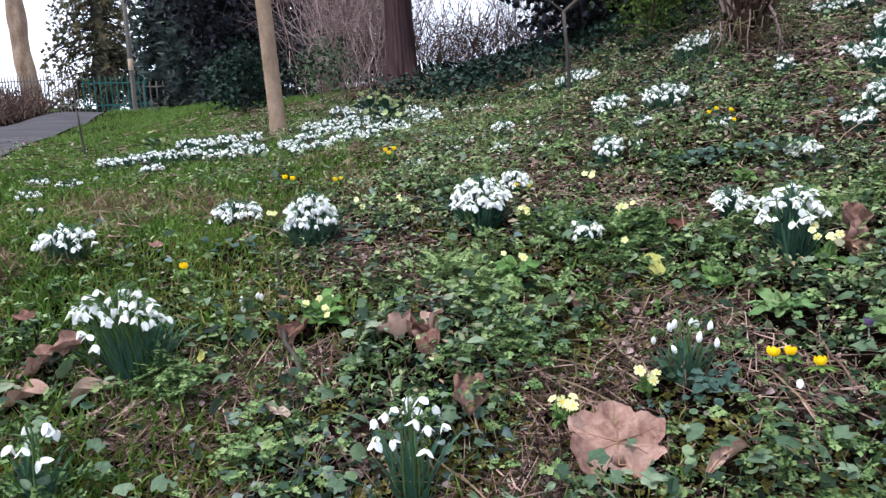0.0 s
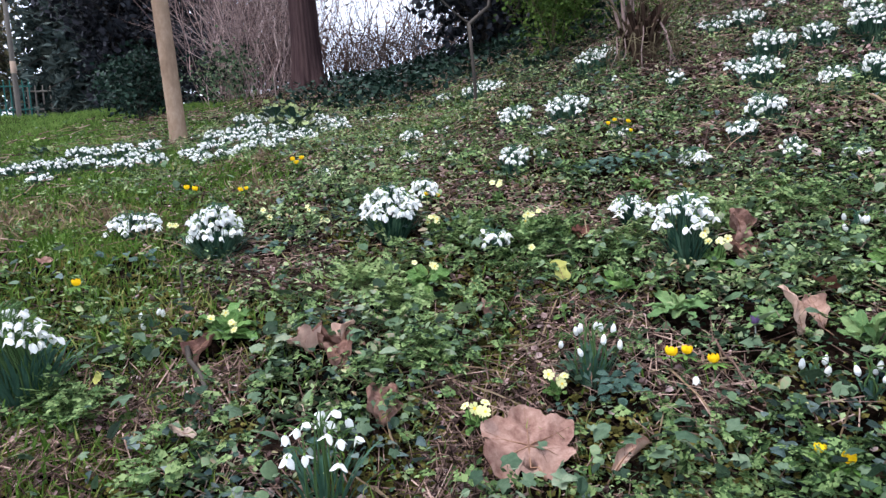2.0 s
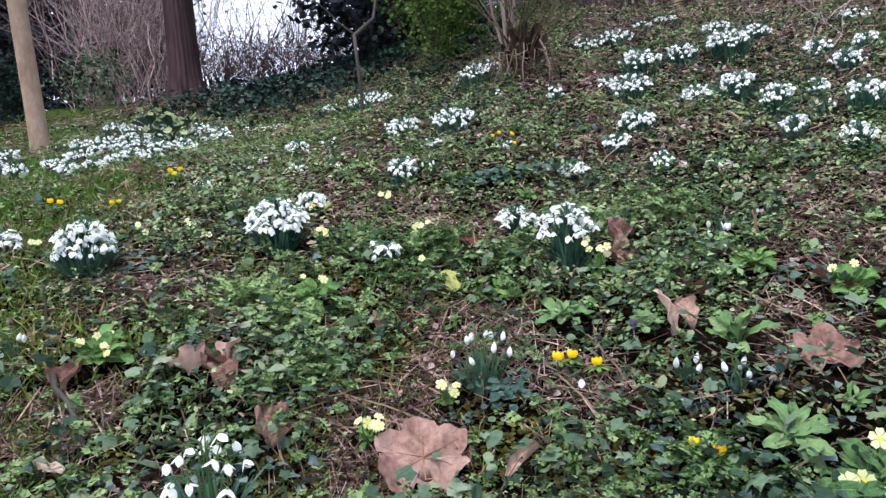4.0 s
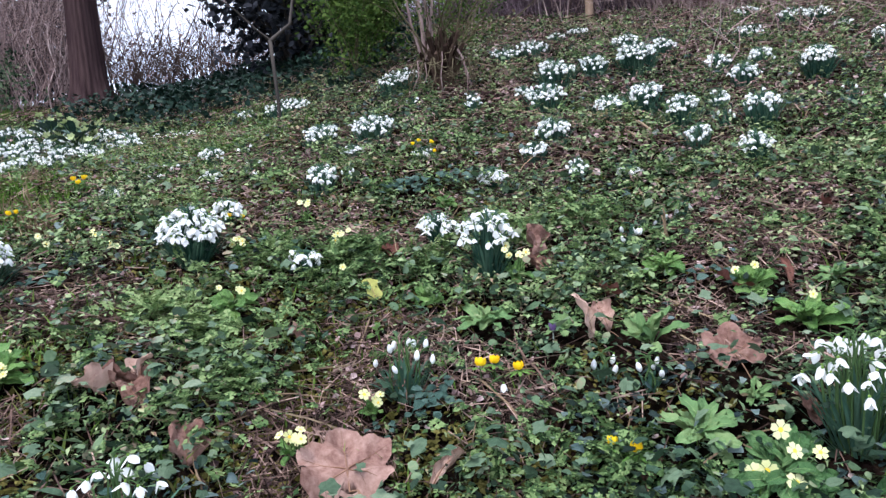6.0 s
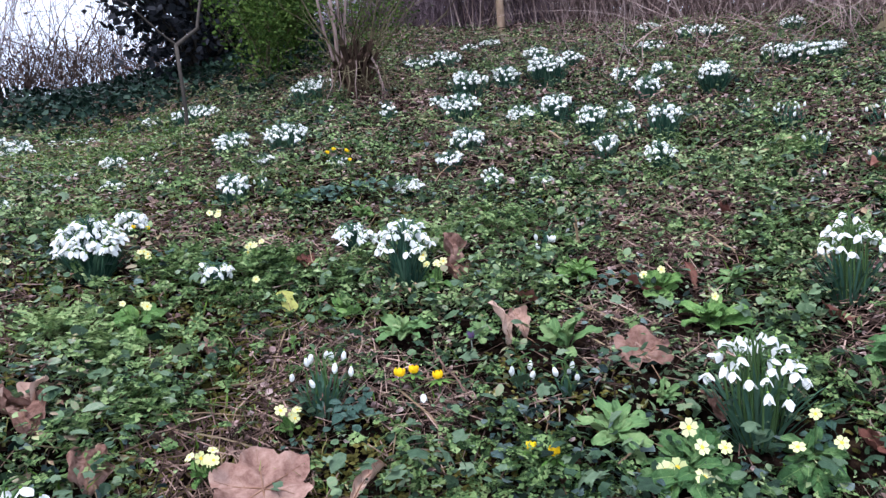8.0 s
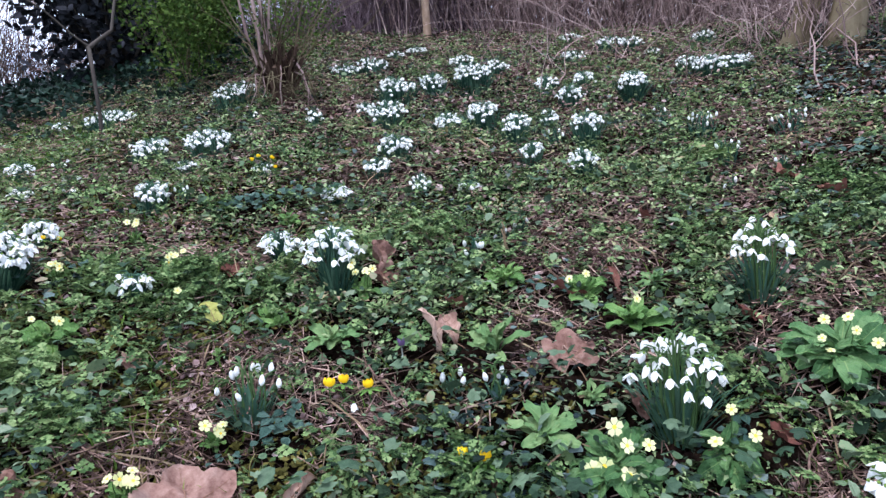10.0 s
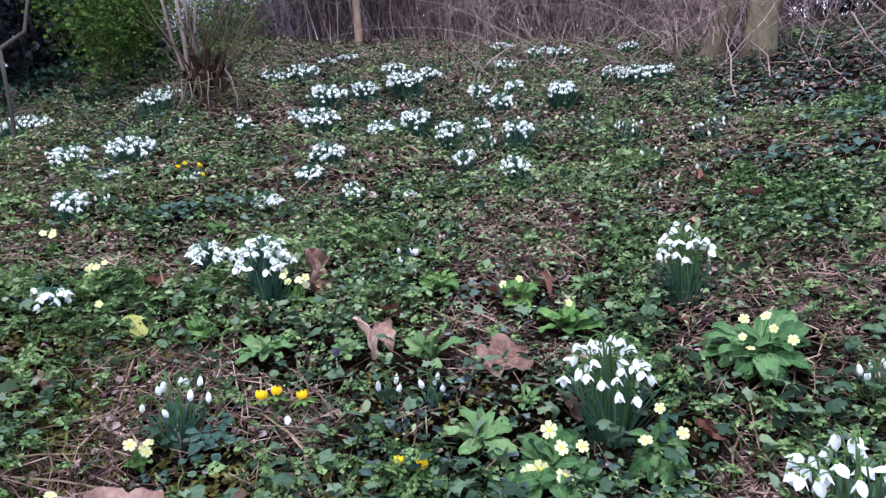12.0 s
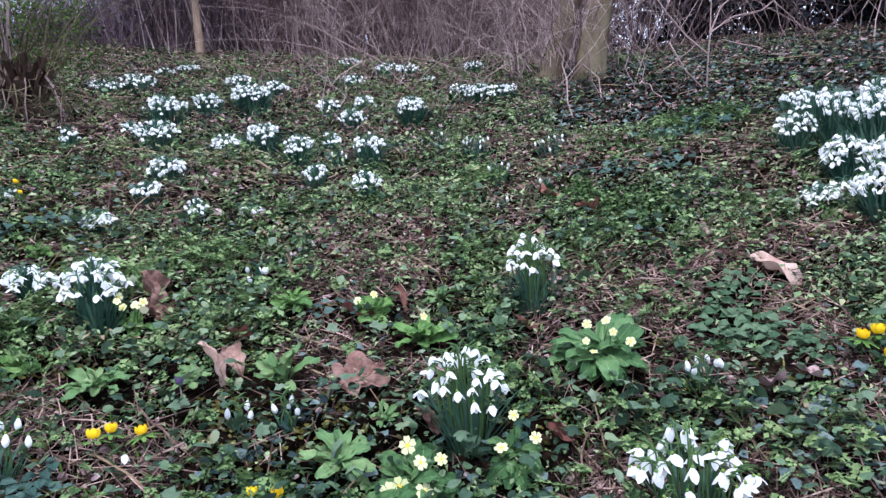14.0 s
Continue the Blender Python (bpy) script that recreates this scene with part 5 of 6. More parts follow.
snowdrops(2.348, 2.287, 0.098, 0.123, 10)
snowdrops(2.516, 2.207, 0.100, 0.117, 9)
snowdrops(2.268, 2.074, 0.089, 0.128, 9)
snowdrops(2.447, 1.877, 0.135, 0.118, 19)
snowdrops(2.909, 1.913, 0.093, 0.116, 8)
snowdrops(2.877, 1.789, 0.102, 0.164, 15)
snowdrops(2.913, 1.697, 0.090, 0.129, 10)
snowdrops(2.981, 1.680, 0.091, 0.068, 4)
snowdrops(3.440, 3.122, 0.094, 0.156, 8)
snowdrops(2.884, 2.603, 0.085, 0.143, 8)
snowdrops(3.263, 2.653, 0.095, 0.194, 9)
snowdrops(3.347, 2.579, 0.099, 0.163, 8)
snowdrops(3.172, 2.303, 0.066, 0.092, 4)
snowdrops(3.574, 2.253, 0.106, 0.134, 7)
snowdrops(4.333, 3.041, 0.080, 0.116, 3)
snowdrops(1.313, 2.616, 0.097, 0.058, 4)
snowdrops(1.128, 2.834, 0.056, 0.056, 3)
snowdrops(1.411, 2.807, 0.050, 0.052, 2)
snowdrops(2.242, 1.592, 0.082, 0.064, 3, "bud")
snowdrops(2.166, 1.376, 0.102, 0.123, 9, "bud")
snowdrops(2.227, 1.103, 0.097, 0.115, 7, "bud")
snowdrops(2.557, 1.137, 0.050, 0.023, 1, "bud")
snowdrops(1.986, 1.184, 0.094, 0.111, 6, "bud")
snowdrops(1.987, 1.011, 0.066, 0.037, 2, "bud")
snowdrops(1.831, 1.071, 0.050, 0.039, 2, "bud")
snowdrops(0.766, 1.026, 0.067, 0.036, 3, "bud")
snowdrops(0.811, 0.954, 0.076, 0.044, 4, "bud")
snowdrops(1.099, 1.351, 0.087, 0.067, 5, "bud")
snowdrops(1.214, 1.366, 0.058, 0.018, 2, "bud")
snowdrops(1.281, 1.359, 0.050, 0.022, 2, "bud")
snowdrops(0.985, 0.687, 0.183, 0.175, 20)
snowdrops(1.369, 0.746, 0.180, 0.125, 13)
snowdrops(2.346, 0.344, 0.137, 0.118, 12)
snowdrops(2.554, 0.322, 0.149, 0.128, 10)
snowdrops(2.385, 0.242, 0.204, 0.099, 12)
snowdrops(2.149, 0.193, 0.148, 0.143, 20)
snowdrops(2.314, 0.136, 0.226, 0.115, 20)
snowdrops(2.587, 0.143, 0.178, 0.118, 14)
snowdrops(1.952, 0.117, 0.162, 0.097, 18)
snowdrops(1.990, 0.243, 0.085, 0.100, 8)
snowdrops(2.061, 0.198, 0.069, 0.086, 8)
snowdrops(2.085, 0.097, 0.195, 0.078, 12)
snowdrops(2.291, 0.176, 0.095, 0.106, 12)
snowdrops(2.759, 0.416, 0.111, 0.069, 5)
snowdrops(2.457, 0.203, 0.143, 0.102, 10)
snowdrops(2.331, 0.107, 0.135, 0.077, 10)
snowdrops(1.015, 0.306, 0.137, 0.226, 20, L=0.028)
snowdrops(1.272, 0.357, 0.087, 0.075, 6, "bud")
snowdrops(1.831, 1.751, 0.088, 0.050, 3, "bud")
primrose(-0.269, 1.439, 0.149, 12, 7, 'prim')
primrose(0.198, 1.135, 0.087, 6, 6, 'prim', tall=0.06)
primrose(0.352, 1.170, 0.075, 6, 4, 'prim')
primrose(0.800, 1.409, 0.109, 6, 7, 'prim', tall=0.09)
primrose(0.463, 1.724, 0.089, 5, 6, 'prim')
primrose(0.222, 1.807, 0.068, 6, 5, 'prim')
primrose(-0.231, 1.977, 0.056, 4, 3, 'prim')
primrose(-0.108, 1.984, 0.059, 5, 3, 'prim')
primrose(-0.069, 1.887, 0.035, 3, 2, 'prim')
primrose(-0.495, 1.989, 0.058, 5, 2, 'prim')
primrose(0.427, 1.944, 0.066, 4, 4, 'prim', tall=0.08)
primrose(0.167, 1.584, 0.127, 12, 3, 'prim', tall=0.09)
primrose(0.813, 1.823, 0.086, 8, 0, 'prim', label='pale green tuft of soft young leaves')
primrose(0.422, 1.577, 0.016, 2, 1, 'prim')
primrose(0.853, 0.712, 0.201, 18, 6, 'old', bloom=0.0165, tall=0.068)
primrose(0.996, 0.598, 0.150, 12, 3, 'old', tall=0.09)
primrose(1.265, 0.546, 0.254, 24, 8, 'old', tall=0.085, bloom=0.013)
primrose(1.158, 1.044, 0.125, 9, 2, 'prim')
primrose(1.151, 0.899, 0.149, 11, 1, 'prim')
primrose(1.079, 1.210, 0.122, 9, 0, 'prim', label='low tuft of pale green crinkled leaves')
primrose(0.808, 0.830, 0.155, 11, 0, 'grey')
primrose(0.888, 1.050, 0.180, 8, 0, 'grey', label='upright rosette of long rounded green leaves', rise=20)
primrose(0.648, 1.284, 0.141, 10, 0, 'grey')
primrose(0.940, 0.838, 0.082, 7, 0, 'grey')
primrose(0.790, 1.189, 0.103, 7, 0, 'grey')
primrose(0.569, 1.424, 0.078, 5, 0, 'prim')
primrose(1.310, 0.962, 0.123, 8, 0, 'grey')
primrose(1.443, 0.334, 0.189, 28, 0, 'soft', label='low clump of soft grey-green leaves')
primrose(1.405, 0.220, 0.134, 20, 0, 'soft', label='low clump of soft grey-green leaves')
primrose(1.554, 0.357, 0.147, 20, 0, 'soft', label='low clump of soft grey-green leaves')
primrose(0.436, 1.375, 0.049, 4, 0, 'prim')
primrose(0.580, 1.396, 0.077, 5, 0, 'prim')
aconite(0.559, 1.136, 0.05, 0.0127)
aconite(0.587, 1.132, 0.05, 0.0116)
aconite(0.621, 1.096, 0.05, 0.0116)
aconite(0.656, 0.867, 0.05, 0.0104)
aconite(0.677, 0.831, 0.05, 0.0113)
aconite(1.430, 0.118, 0.05, 0.0129)
aconite(1.458, 0.093, 0.05, 0.0144)
aconite(1.405, 0.075, 0.05, 0.0102)
aconite(-0.613, 1.586, 0.06, 0.0112)
aconite(-0.535, 2.371, 0.06, 0.0106)
aconite(-0.502, 2.332, 0.06, 0.0104)
aconite(-0.335, 2.200, 0.06, 0.0097)
aconite(-0.318, 2.202, 0.06, 0.0077)
aconite(0.217, 1.945, 0.06, 0.0068)
aconite(0.249, 1.929, 0.06, 0.0068)
aconite(-0.192, 2.502, 0.06, 0.0098)
aconite(-0.161, 2.511, 0.06, 0.0109)
aconite(-0.175, 2.451, 0.06, 0.0096)
aconite(0.880, 2.234, 0.06, 0.0083)
aconite(0.911, 2.252, 0.06, 0.0084)
aconite(0.940, 2.203, 0.06, 0.0094)
aconite(0.906, 2.104, 0.06, 0.0070)
snowdrops(0.923, 2.247, 0.052, 0.072, 4)
primrose(-0.180, 2.555, 0.085, 9, 0, 'prim', label='low tuft of pale green crinkled leaves')
primrose(-0.537, 2.427, 0.062, 6, 0, 'prim', label='low tuft of pale green crinkled leaves')
crocus(0.757, 1.188)
fallen_leaf(0.267, 1.052, 0.204, -10, 20, 0, curl=0.2, lift=0.04, twist=0.3, droop=0.9, label='large dry brown plane leaf lying face up', stalk=0.25)
curled_leaf(0.425, 1.003, 0.105, 0.036, -62, 22, 15, cup=1.7, arch=.75, lift=.03, mat=CREAM_PINK)
curled_leaf(-0.312, 1.371, 0.085, 0.06, -35, 38, 0, cup=1.2, arch=.4, lift=.03)
curled_leaf(-0.105, 1.350, 0.075, 0.055, 25, 30, 20, cup=1.1, arch=.4, lift=.04, mat=CREAM_PINK)
curled_leaf(-0.065, 1.335, 0.07, 0.05, 95, 25, 20, cup=1.2, arch=.4, lift=.05, label="dark brown rotting leaf in a heap")
curled_leaf(-0.028, 1.352, 0.065, 0.045, -50, 34, -15, cup=1.1, arch=.5, lift=.055, mat=CREAM_PINK)
fallen_leaf(-0.105, 1.316, 0.085, 120, 30, 30, curl=0.5, fold=0.6, lift=0.04, mat=CREAM_PINK)
curled_leaf(-0.049, 1.318, 0.095, 0.08, 200, -25, 0, cup=1.3, arch=.4, lift=.035, label='dark brown rotting leaf in a heap')
curled_leaf(0.031, 1.180, 0.085, 0.10, 10, 45, 10, cup=1.5, arch=.5, lift=.035, label='dry brown leaf cupped like a shell')
curled_leaf(-0.762, 1.242, 0.125, 0.085, -50, 24, 0, cup=1.0, arch=.35, lift=.03)
curled_leaf(-0.735, 1.262, 0.085, 0.06, -85, 30, 20, cup=1.2, arch=.4, lift=.045)
curled_leaf(-0.765, 1.155, 0.115, 0.062, -78, 20, 0, cup=.7, arch=.3, lift=.02, mat=CREAM_PINK, label='pale dry leaf curled on the ground')
curled_leaf(-0.663, 1.176, 0.13, 0.05, -68, 20, 0, cup=.8, arch=.35, lift=.02, mat=CREAM, label='pale dry leaf curled on the ground')
fallen_leaf(-0.306, 1.143, 0.058, 60, 20, 0, curl=0.3, fold=0.4, outline=oval, mat=CREAM, label='pale dry leaf curled on the ground')
fallen_leaf(0.285, 1.409, 0.067, 30, 20, 0, curl=0.3)
fallen_leaf(-0.872, 1.376, 0.055, 30, 20, 0, curl=0.3)
fallen_leaf(-0.758, 1.788, 0.048, 30, 20, 0, curl=0.3)
fallen_leaf(-0.483, 1.289, 0.033, 10, 25, 0, mat=YELLOW_LEAF, outline=oval, label='small yellowing leaf on the ground')
curled_leaf(0.881, 1.446, 0.09, 0.085, 20, 66, 10, cup=.6, arch=.35, lift=.06, label='brown leaf propped upright beside flowers')
curled_leaf(0.858, 1.412, 0.075, 0.065, 15, 48, 0, cup=.7, arch=.3, lift=.035)
curled_leaf(0.815, 1.152, 0.10, 0.055, 35, 64, 12, cup=1.0, arch=.3, lift=.055, mat=CREAM_PINK, label='curled dry brown leaf standing on edge')
curled_leaf(0.850, 1.140, 0.075, 0.05, -20, 42, -10, cup=1.1, arch=.4, lift=.045, mat=CREAM_PINK)
fallen_leaf(0.922, 1.207, 0.071, 100, 40, 10, curl=0.4, mat=RED_LEAF, label='small reddish dead leaf')
fallen_leaf(0.978, 0.920, 0.139, -30, 35, 0, curl=0.15, lift=0.02, label='large dry brown plane leaf lying face up')
fallen_leaf(0.955, 0.748, 0.080, 30, 55, 0, curl=0.2, fold=0.4, lift=0.03)
curled_leaf(1.237, 1.018, 0.07, 0.03, 5, 66, 0, cup=1.0, arch=.3, lift=.03, mat=RED_LEAF, label='upright reddish dead leaf')
fallen_leaf(1.124, 1.048, 0.104, 70, 25, 0, curl=0.5, mat=RED_LEAF, label='reddish dead leaf under a primrose')
fallen_leaf(1.287, 0.721, 0.081, 40, 25, 0, curl=0.3, mat=RED_LEAF, label='reddish dead leaf on bare soil')
curled_leaf(0.700, 0.822, 0.075, 0.04, -60, 18, 0, cup=1.0, arch=.3, lift=.02)
curled_leaf(0.462, 1.476, 0.060, 0.052, 15, 52, 0, cup=.3, arch=.3, lift=.045, crumple=.06, mat=YELLOW_LEAF, label='yellowing oval leaf on the ground')
fallen_leaf(1.281, 0.253, 0.085, 110, 25, 0, curl=0.4, mat=LITTER)
curled_leaf(1.653, 0.292, 0.13, 0.08, -20, 24, 0, cup=.8, arch=.4, lift=.03, mat=CREAM_PINK)
fallen_leaf(1.815, 0.492, 0.053, 5, 70, 0, curl=0.4, fold=0.9, outline=oval, lift=0.03, mat=CREAM, label='pale curled leaf standing upright')
fallen_leaf(1.892, 0.162, 0.079, 30, 25, 0, curl=0.4)
fallen_leaf(1.285, 0.720, 0.069, 30, 25, 0, curl=0.3, mat=RED_LEAF, label='reddish dead leaf on bare soil')
fallen_leaf(1.681, 0.384, 0.058, 70, 20, 0, curl=0.3)
fallen_leaf(1.050, 0.532, 0.073, 30, 30, 0, curl=0.5, mat=RED_LEAF, label='dark curled leaf beside a primrose')
fallen_leaf(1.336, 0.188, 0.070, 20, 20, 0, curl=0.4, mat=LITTER)
fallen_leaf(1.893, 0.950, 0.105, 30, 20, 0, curl=0.4, mat=RED_LEAF, label='reddish dead leaf on bare soil')
fallen_leaf(1.855, 0.807, 0.092, 80, 20, 0, curl=0.4, mat=RED_LEAF, label='reddish dead leaf on bare soil')
fallen_leaf(1.570, 1.564, 0.048, 80, 40, 0, curl=0.4)
fallen_leaf(1.526, 1.149, 0.048, 80, 40, 0, curl=0.4, mat=RED_LEAF, label='reddish dead leaf on bare soil')
fallen_leaf(1.279, 1.262, 0.051, 80, 40, 0, curl=0.4, mat=RED_LEAF, label='reddish dead leaf on bare soil')
fallen_leaf(0.280, 1.402, 0.051, 30, 20, 0, curl=0.4)
fallen_leaf(0.570, 1.612, 0.064, 30, 20, 0, curl=0.4, mat=RED_LEAF, label='reddish dead leaf on bare soil')
fallen_leaf(0.560, 1.612, 0.064, 30, 20, 0, curl=0.4, mat=RED_LEAF, label='reddish dead leaf on bare soil')
primrose(0.739, 2.004, 0.168, 10, 0, 'dark', label='clump of dark leathery blue-green leaves')
primrose(0.801, 2.006, 0.143, 9, 0, 'dark', label='clump of dark leathery blue-green leaves')
primrose(0.929, 1.987, 0.163, 10, 0, 'dark', label='clump of dark leathery blue-green leaves')
primrose(0.997, 1.975, 0.110, 7, 0, 'dark', label='clump of dark leathery blue-green leaves')
primrose(-0.218, 1.827, 0.138, 8, 0, 'dark', label='clump of dark leathery blue-green leaves')
primrose(0.134, 1.834, 0.138, 5, 0, 'dark', label='clump of dark leathery blue-green leaves')
primrose(0.292, 1.820, 0.107, 6, 0, 'dark', label='clump of dark leathery blue-green leaves')
primrose(-0.553, 1.773, 0.132, 8, 0, 'dark', label='clump of dark leathery blue-green leaves')
primrose(-0.080, 1.464, 0.075, 5, 0, 'dark', label='clump of dark leathery blue-green leaves')
primrose(0.440, 1.133, 0.102, 7, 0, 'dark', label='clump of dark leathery blue-green leaves')
primrose(-0.138, 1.140, 0.097, 4, 0, 'dark', label='clump of dark leathery blue-green leaves')
primrose(0.359, 1.123, 0.063, 5, 0, 'dark', label='clump of dark leathery blue-green leaves')
primrose(-0.204, 1.114, 0.061, 4, 0, 'dark', label='clump of dark leathery blue-green leaves')
primrose(0.190, 1.341, 0.070, 5, 0, 'dark', label='clump of dark leathery blue-green leaves')
primrose(1.239, 1.772, 0.089, 6, 0, 'dark', label='clump of dark leathery blue-green leaves')
primrose(1.111, 1.097, 0.118, 6, 0, 'dark', label='clump of dark leathery blue-green leaves')
primrose(0.775, 1.252, 0.062, 5, 0, 'dark', label='clump of dark leathery blue-green leaves')
primrose(0.447, 1.140, 0.118, 8, 0, 'dark', label='clump of dark leathery blue-green leaves')
primrose(1.031, 0.607, 0.095, 6, 0, 'dark', label='clump of dark leathery blue-green leaves')
primrose(1.767, 0.598, 0.109, 6, 0, 'dark', label='clump of dark leathery blue-green leaves')
primrose(2.102, 0.793, 0.130, 8, 0, 'dark', label='clump of dark leathery blue-green leaves')
primrose(2.237, 0.691, 0.174, 9, 0, 'dark', label='clump of dark leathery blue-green leaves')
primrose(2.125, 0.896, 0.153, 8, 0, 'dark', label='clump of dark leathery blue-green leaves')
primrose(2.645, 0.686, 0.249, 12, 0, 'dark', label='clump of dark leathery blue-green leaves')
primrose(2.563, 0.787, 0.222, 10, 0, 'dark', label='clump of dark leathery blue-green leaves')
primrose(2.074, 0.954, 0.113, 6, 0, 'dark', label='clump of dark leathery blue-green leaves')
hellebore(-0.244, 3.610, 0.150, 0.260, 20)
hellebore(-0.375, 3.934, 0.150, 0.230, 14)
hellebore(-1.669, 4.066, 0.109, 0.146, 7)
hellebore(-0.135, 3.449, 0.086, 0.114, 5)
stick(-0.396, 1.598, 0.000, -0.392, 1.598, 0.094, 0.0035, 'short dark stick standing upright in the ground', mat=BARK_DARK, name='stick')
stick(-2.237, 4.368, 0.000, -2.257, 4.368, 0.297, 0.0081, 'thin dark stick standing by the lawn', mat=BARK_DARK, name='stick')
stick(-0.338, 1.368, 0.035, -0.258, 1.182, 0.020, 0.0054, 'dark dead stick lying on the soil', mat=BARK_DARK, name='stick')
stick(1.535, 1.834, 0.030, 1.653, 2.240, 0.030, 0.0040, 'long pale dry stalk lying on the bank', mat=STRAW, name='dry_stalk')
stick(1.602, 1.840, 0.030, 1.727, 2.263, 0.040, 0.0040, 'long pale dry stalk lying on the bank', mat=STRAW, name='dry_stalk')
stick(1.173, 1.303, 0.000, 1.156, 1.303, 0.099, 0.0029, 'pale dry stalk standing among leaves', mat=STRAW, name='dry_stalk')
stick(1.170, 1.306, 0.000, 1.155, 1.306, 0.080, 0.0029, 'pale dry stalk standing among leaves', mat=STRAW, name='dry_stalk')
stick(1.375, 1.008, 0.030, 1.410, 1.132, 0.030, 0.0028, 'pale dry stalk lying over leaves', mat=STRAW, name='dry_stalk')
stick(0.659, 1.010, 0.020, 0.757, 0.966, 0.030, 0.0027, 'thin brown twig lying on bare soil', name='stick')
stick(0.668, 1.175, 0.030, 0.666, 1.003, 0.020, 0.0023, 'thin brown twig lying on bare soil', name='stick')
stick(1.307, 1.086, 0.020, 1.343, 1.197, 0.030, 0.0028, 'thin brown twig lying on bare soil', name='stick')
stick(0.981, 0.481, 0.020, 1.079, 0.497, 0.030, 0.0025, 'thin brown twig lying on bare soil', name='stick')
stick(1.259, 1.485, 0.020, 1.376, 1.713, 0.020, 0.0032, 'thin brown twig lying on bare soil', name='stick')
stick(0.040, 1.164, 0.020, 0.045, 1.101, 0.020, 0.0026, 'pale dry stalk lying over leaves', mat=STRAW, name='dry_stalk')
# thick beds of cow parsley: x, y, radius, number
BEDS = [(2.72, 0.67, 0.14, 260), (2.69, 0.82, 0.09, 120), (1.93, 0.65, 0.05, 70), (1.95, 0.86, 0.04, 60), (0.02, 1.59, 0.07, 160), (0.10, 1.50, 0.06, 140), (1.94, 0.87, 0.05, 80), (1.91, 0.73, 0.08, 160), (0.70, 2.02, 0.05, 60), (0.68, 0.86, 0.04, 120), (1.97, 1.22, 0.09, 120), (-0.52, 1.22, 0.06, 120), (0.49, 1.65, 0.08, 150), (4.19, 1.55, 0.19, 160), (0.45, 1.62, 0.12, 170), (0.30, 1.75, 0.10, 130), (0.88, 1.64, 0.12, 170), (1.08, 1.55, 0.10, 130), (0.62, 1.52, 0.09, 120), (0.15, 1.32, 0.08, 120)]
stick(2.691, 1.223, 0.020, 3.487, 1.656, 0.250, 0.0036, 'long pale bramble cane leaning on the tree', mat=CANE, name='bramble_cane')
stick(2.991, 1.217, 0.030, 4.320, 1.983, 0.200, 0.0034, 'long pale bramble cane leaning on the tree', mat=CANE, name='bramble_cane')
stick(2.869, 0.853, 0.030, 3.216, 1.110, 0.050, 0.0032, 'long pale bramble cane arching on the slope', mat=CANE, name='bramble_cane')
stick(3.570, 0.537, 0.050, 4.345, 1.014, 0.100, 0.0036, 'long pale bramble cane arching on the slope', mat=CANE, name='bramble_cane')


# ---- what covers the ground: too many to count ----
def spots(rng, n, az0=-45, az1=98, d0=.75, d1=7, power=0.0):
    """Random places over a sector of the bank, thinning with distance."""
    u = rng.uniform(0, 1, n)
    d = np.exp(np.log(d0) + u * (np.log(d1) - np.log(d0))) if not power else (d0 ** power + u * (d1 ** power - d0 ** power)) ** (1 / power)
    x, y = polar(rng.uniform(az0, az1, n), d)
    return x, y, d


def clear(x, y):
    """Few small leaves grow within the feet of larger plants."""
    out = np.ones(len(x))
    for px, py, pr in PLANTS:
        out = np.where((x - px) ** 2 + (y - py) ** 2 < pr * pr, .22, out)
    return out


def keep(mask, *arrays):
    return [a[mask] for a in arrays]


def cover(name, label, mat, sets, category="ground cover"):
    ob = new(name, bulk_mesh(name, *merge(*sets), [mat]))
    return tagged(ob, label, category, kind="stuff")


def bare(x, y):
    """Where bare soil and twig litter show, 0 to 1."""
    right = np.clip((np.degrees(np.arctan2(x, y)) - 48) / 18, 0, 1) * np.clip((2.9 - np.hypot(x, y)) * 1.5, 0, 1)
    return np.clip((patchy(x, y, .30, 3) - .52) * 5 + right * (.36 + .9 * patchy(x, y, .22, 71)), 0, 1)


def off_path(x, y):
    s = (y - 1.2) / 13.4
    return np.where((np.abs(x - (-2.15 - 5.9 * s + .35 * s * s)) < .8), 0.0, 1.0)


def upper_right(x, y):
    """The ivy-grown slope under the far brambles."""
    return (np.degrees(np.arctan2(x, y)) > 64) & (np.hypot(x, y) > 2.75)


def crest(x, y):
    """The shaded top of the bank under the evergreens; pale cover is thinned to darken it."""
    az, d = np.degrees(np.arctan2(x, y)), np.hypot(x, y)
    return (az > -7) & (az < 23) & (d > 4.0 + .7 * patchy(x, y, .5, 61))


def shaded(x, y):
    return upper_right(x, y) | crest(x, y)


def mossy(x, y):
    """Where moss cushions lie open, 0 to 1."""
    near = np.clip(2.2 - .55 * np.hypot(x, y), 0, 1) * np.clip(1.4 - np.degrees(np.arctan2(x, y)) / 38, .12, 1)
    return np.clip(patchy(x, y, .26, 21) * 4.2 - 1.2, 0, 1) * near


def grassy(x, y):
    az, d = np.degrees(np.arctan2(x, y)), np.hypot(x, y)
    return np.clip((-az - 8 + 9 * (patchy(x, y, .5, 7) - .5) * 2) / 10, 0, 1) * np.clip((d - 1.0) / 1.1 - .2 + .7 * patchy(x, y, .2, 44), .1, 1)


ROUND = [fan_leaf(lambda a, k=k: (.95 + .09 * math.cos(a * 9 + k)) * (.62 if abs(a) > 2.7 else 1), f, c, .8, 8, .5) for k, (f, c) in enumerate(((.2, .15), (.45, .05), (.1, .35), (-.15, .2)))]
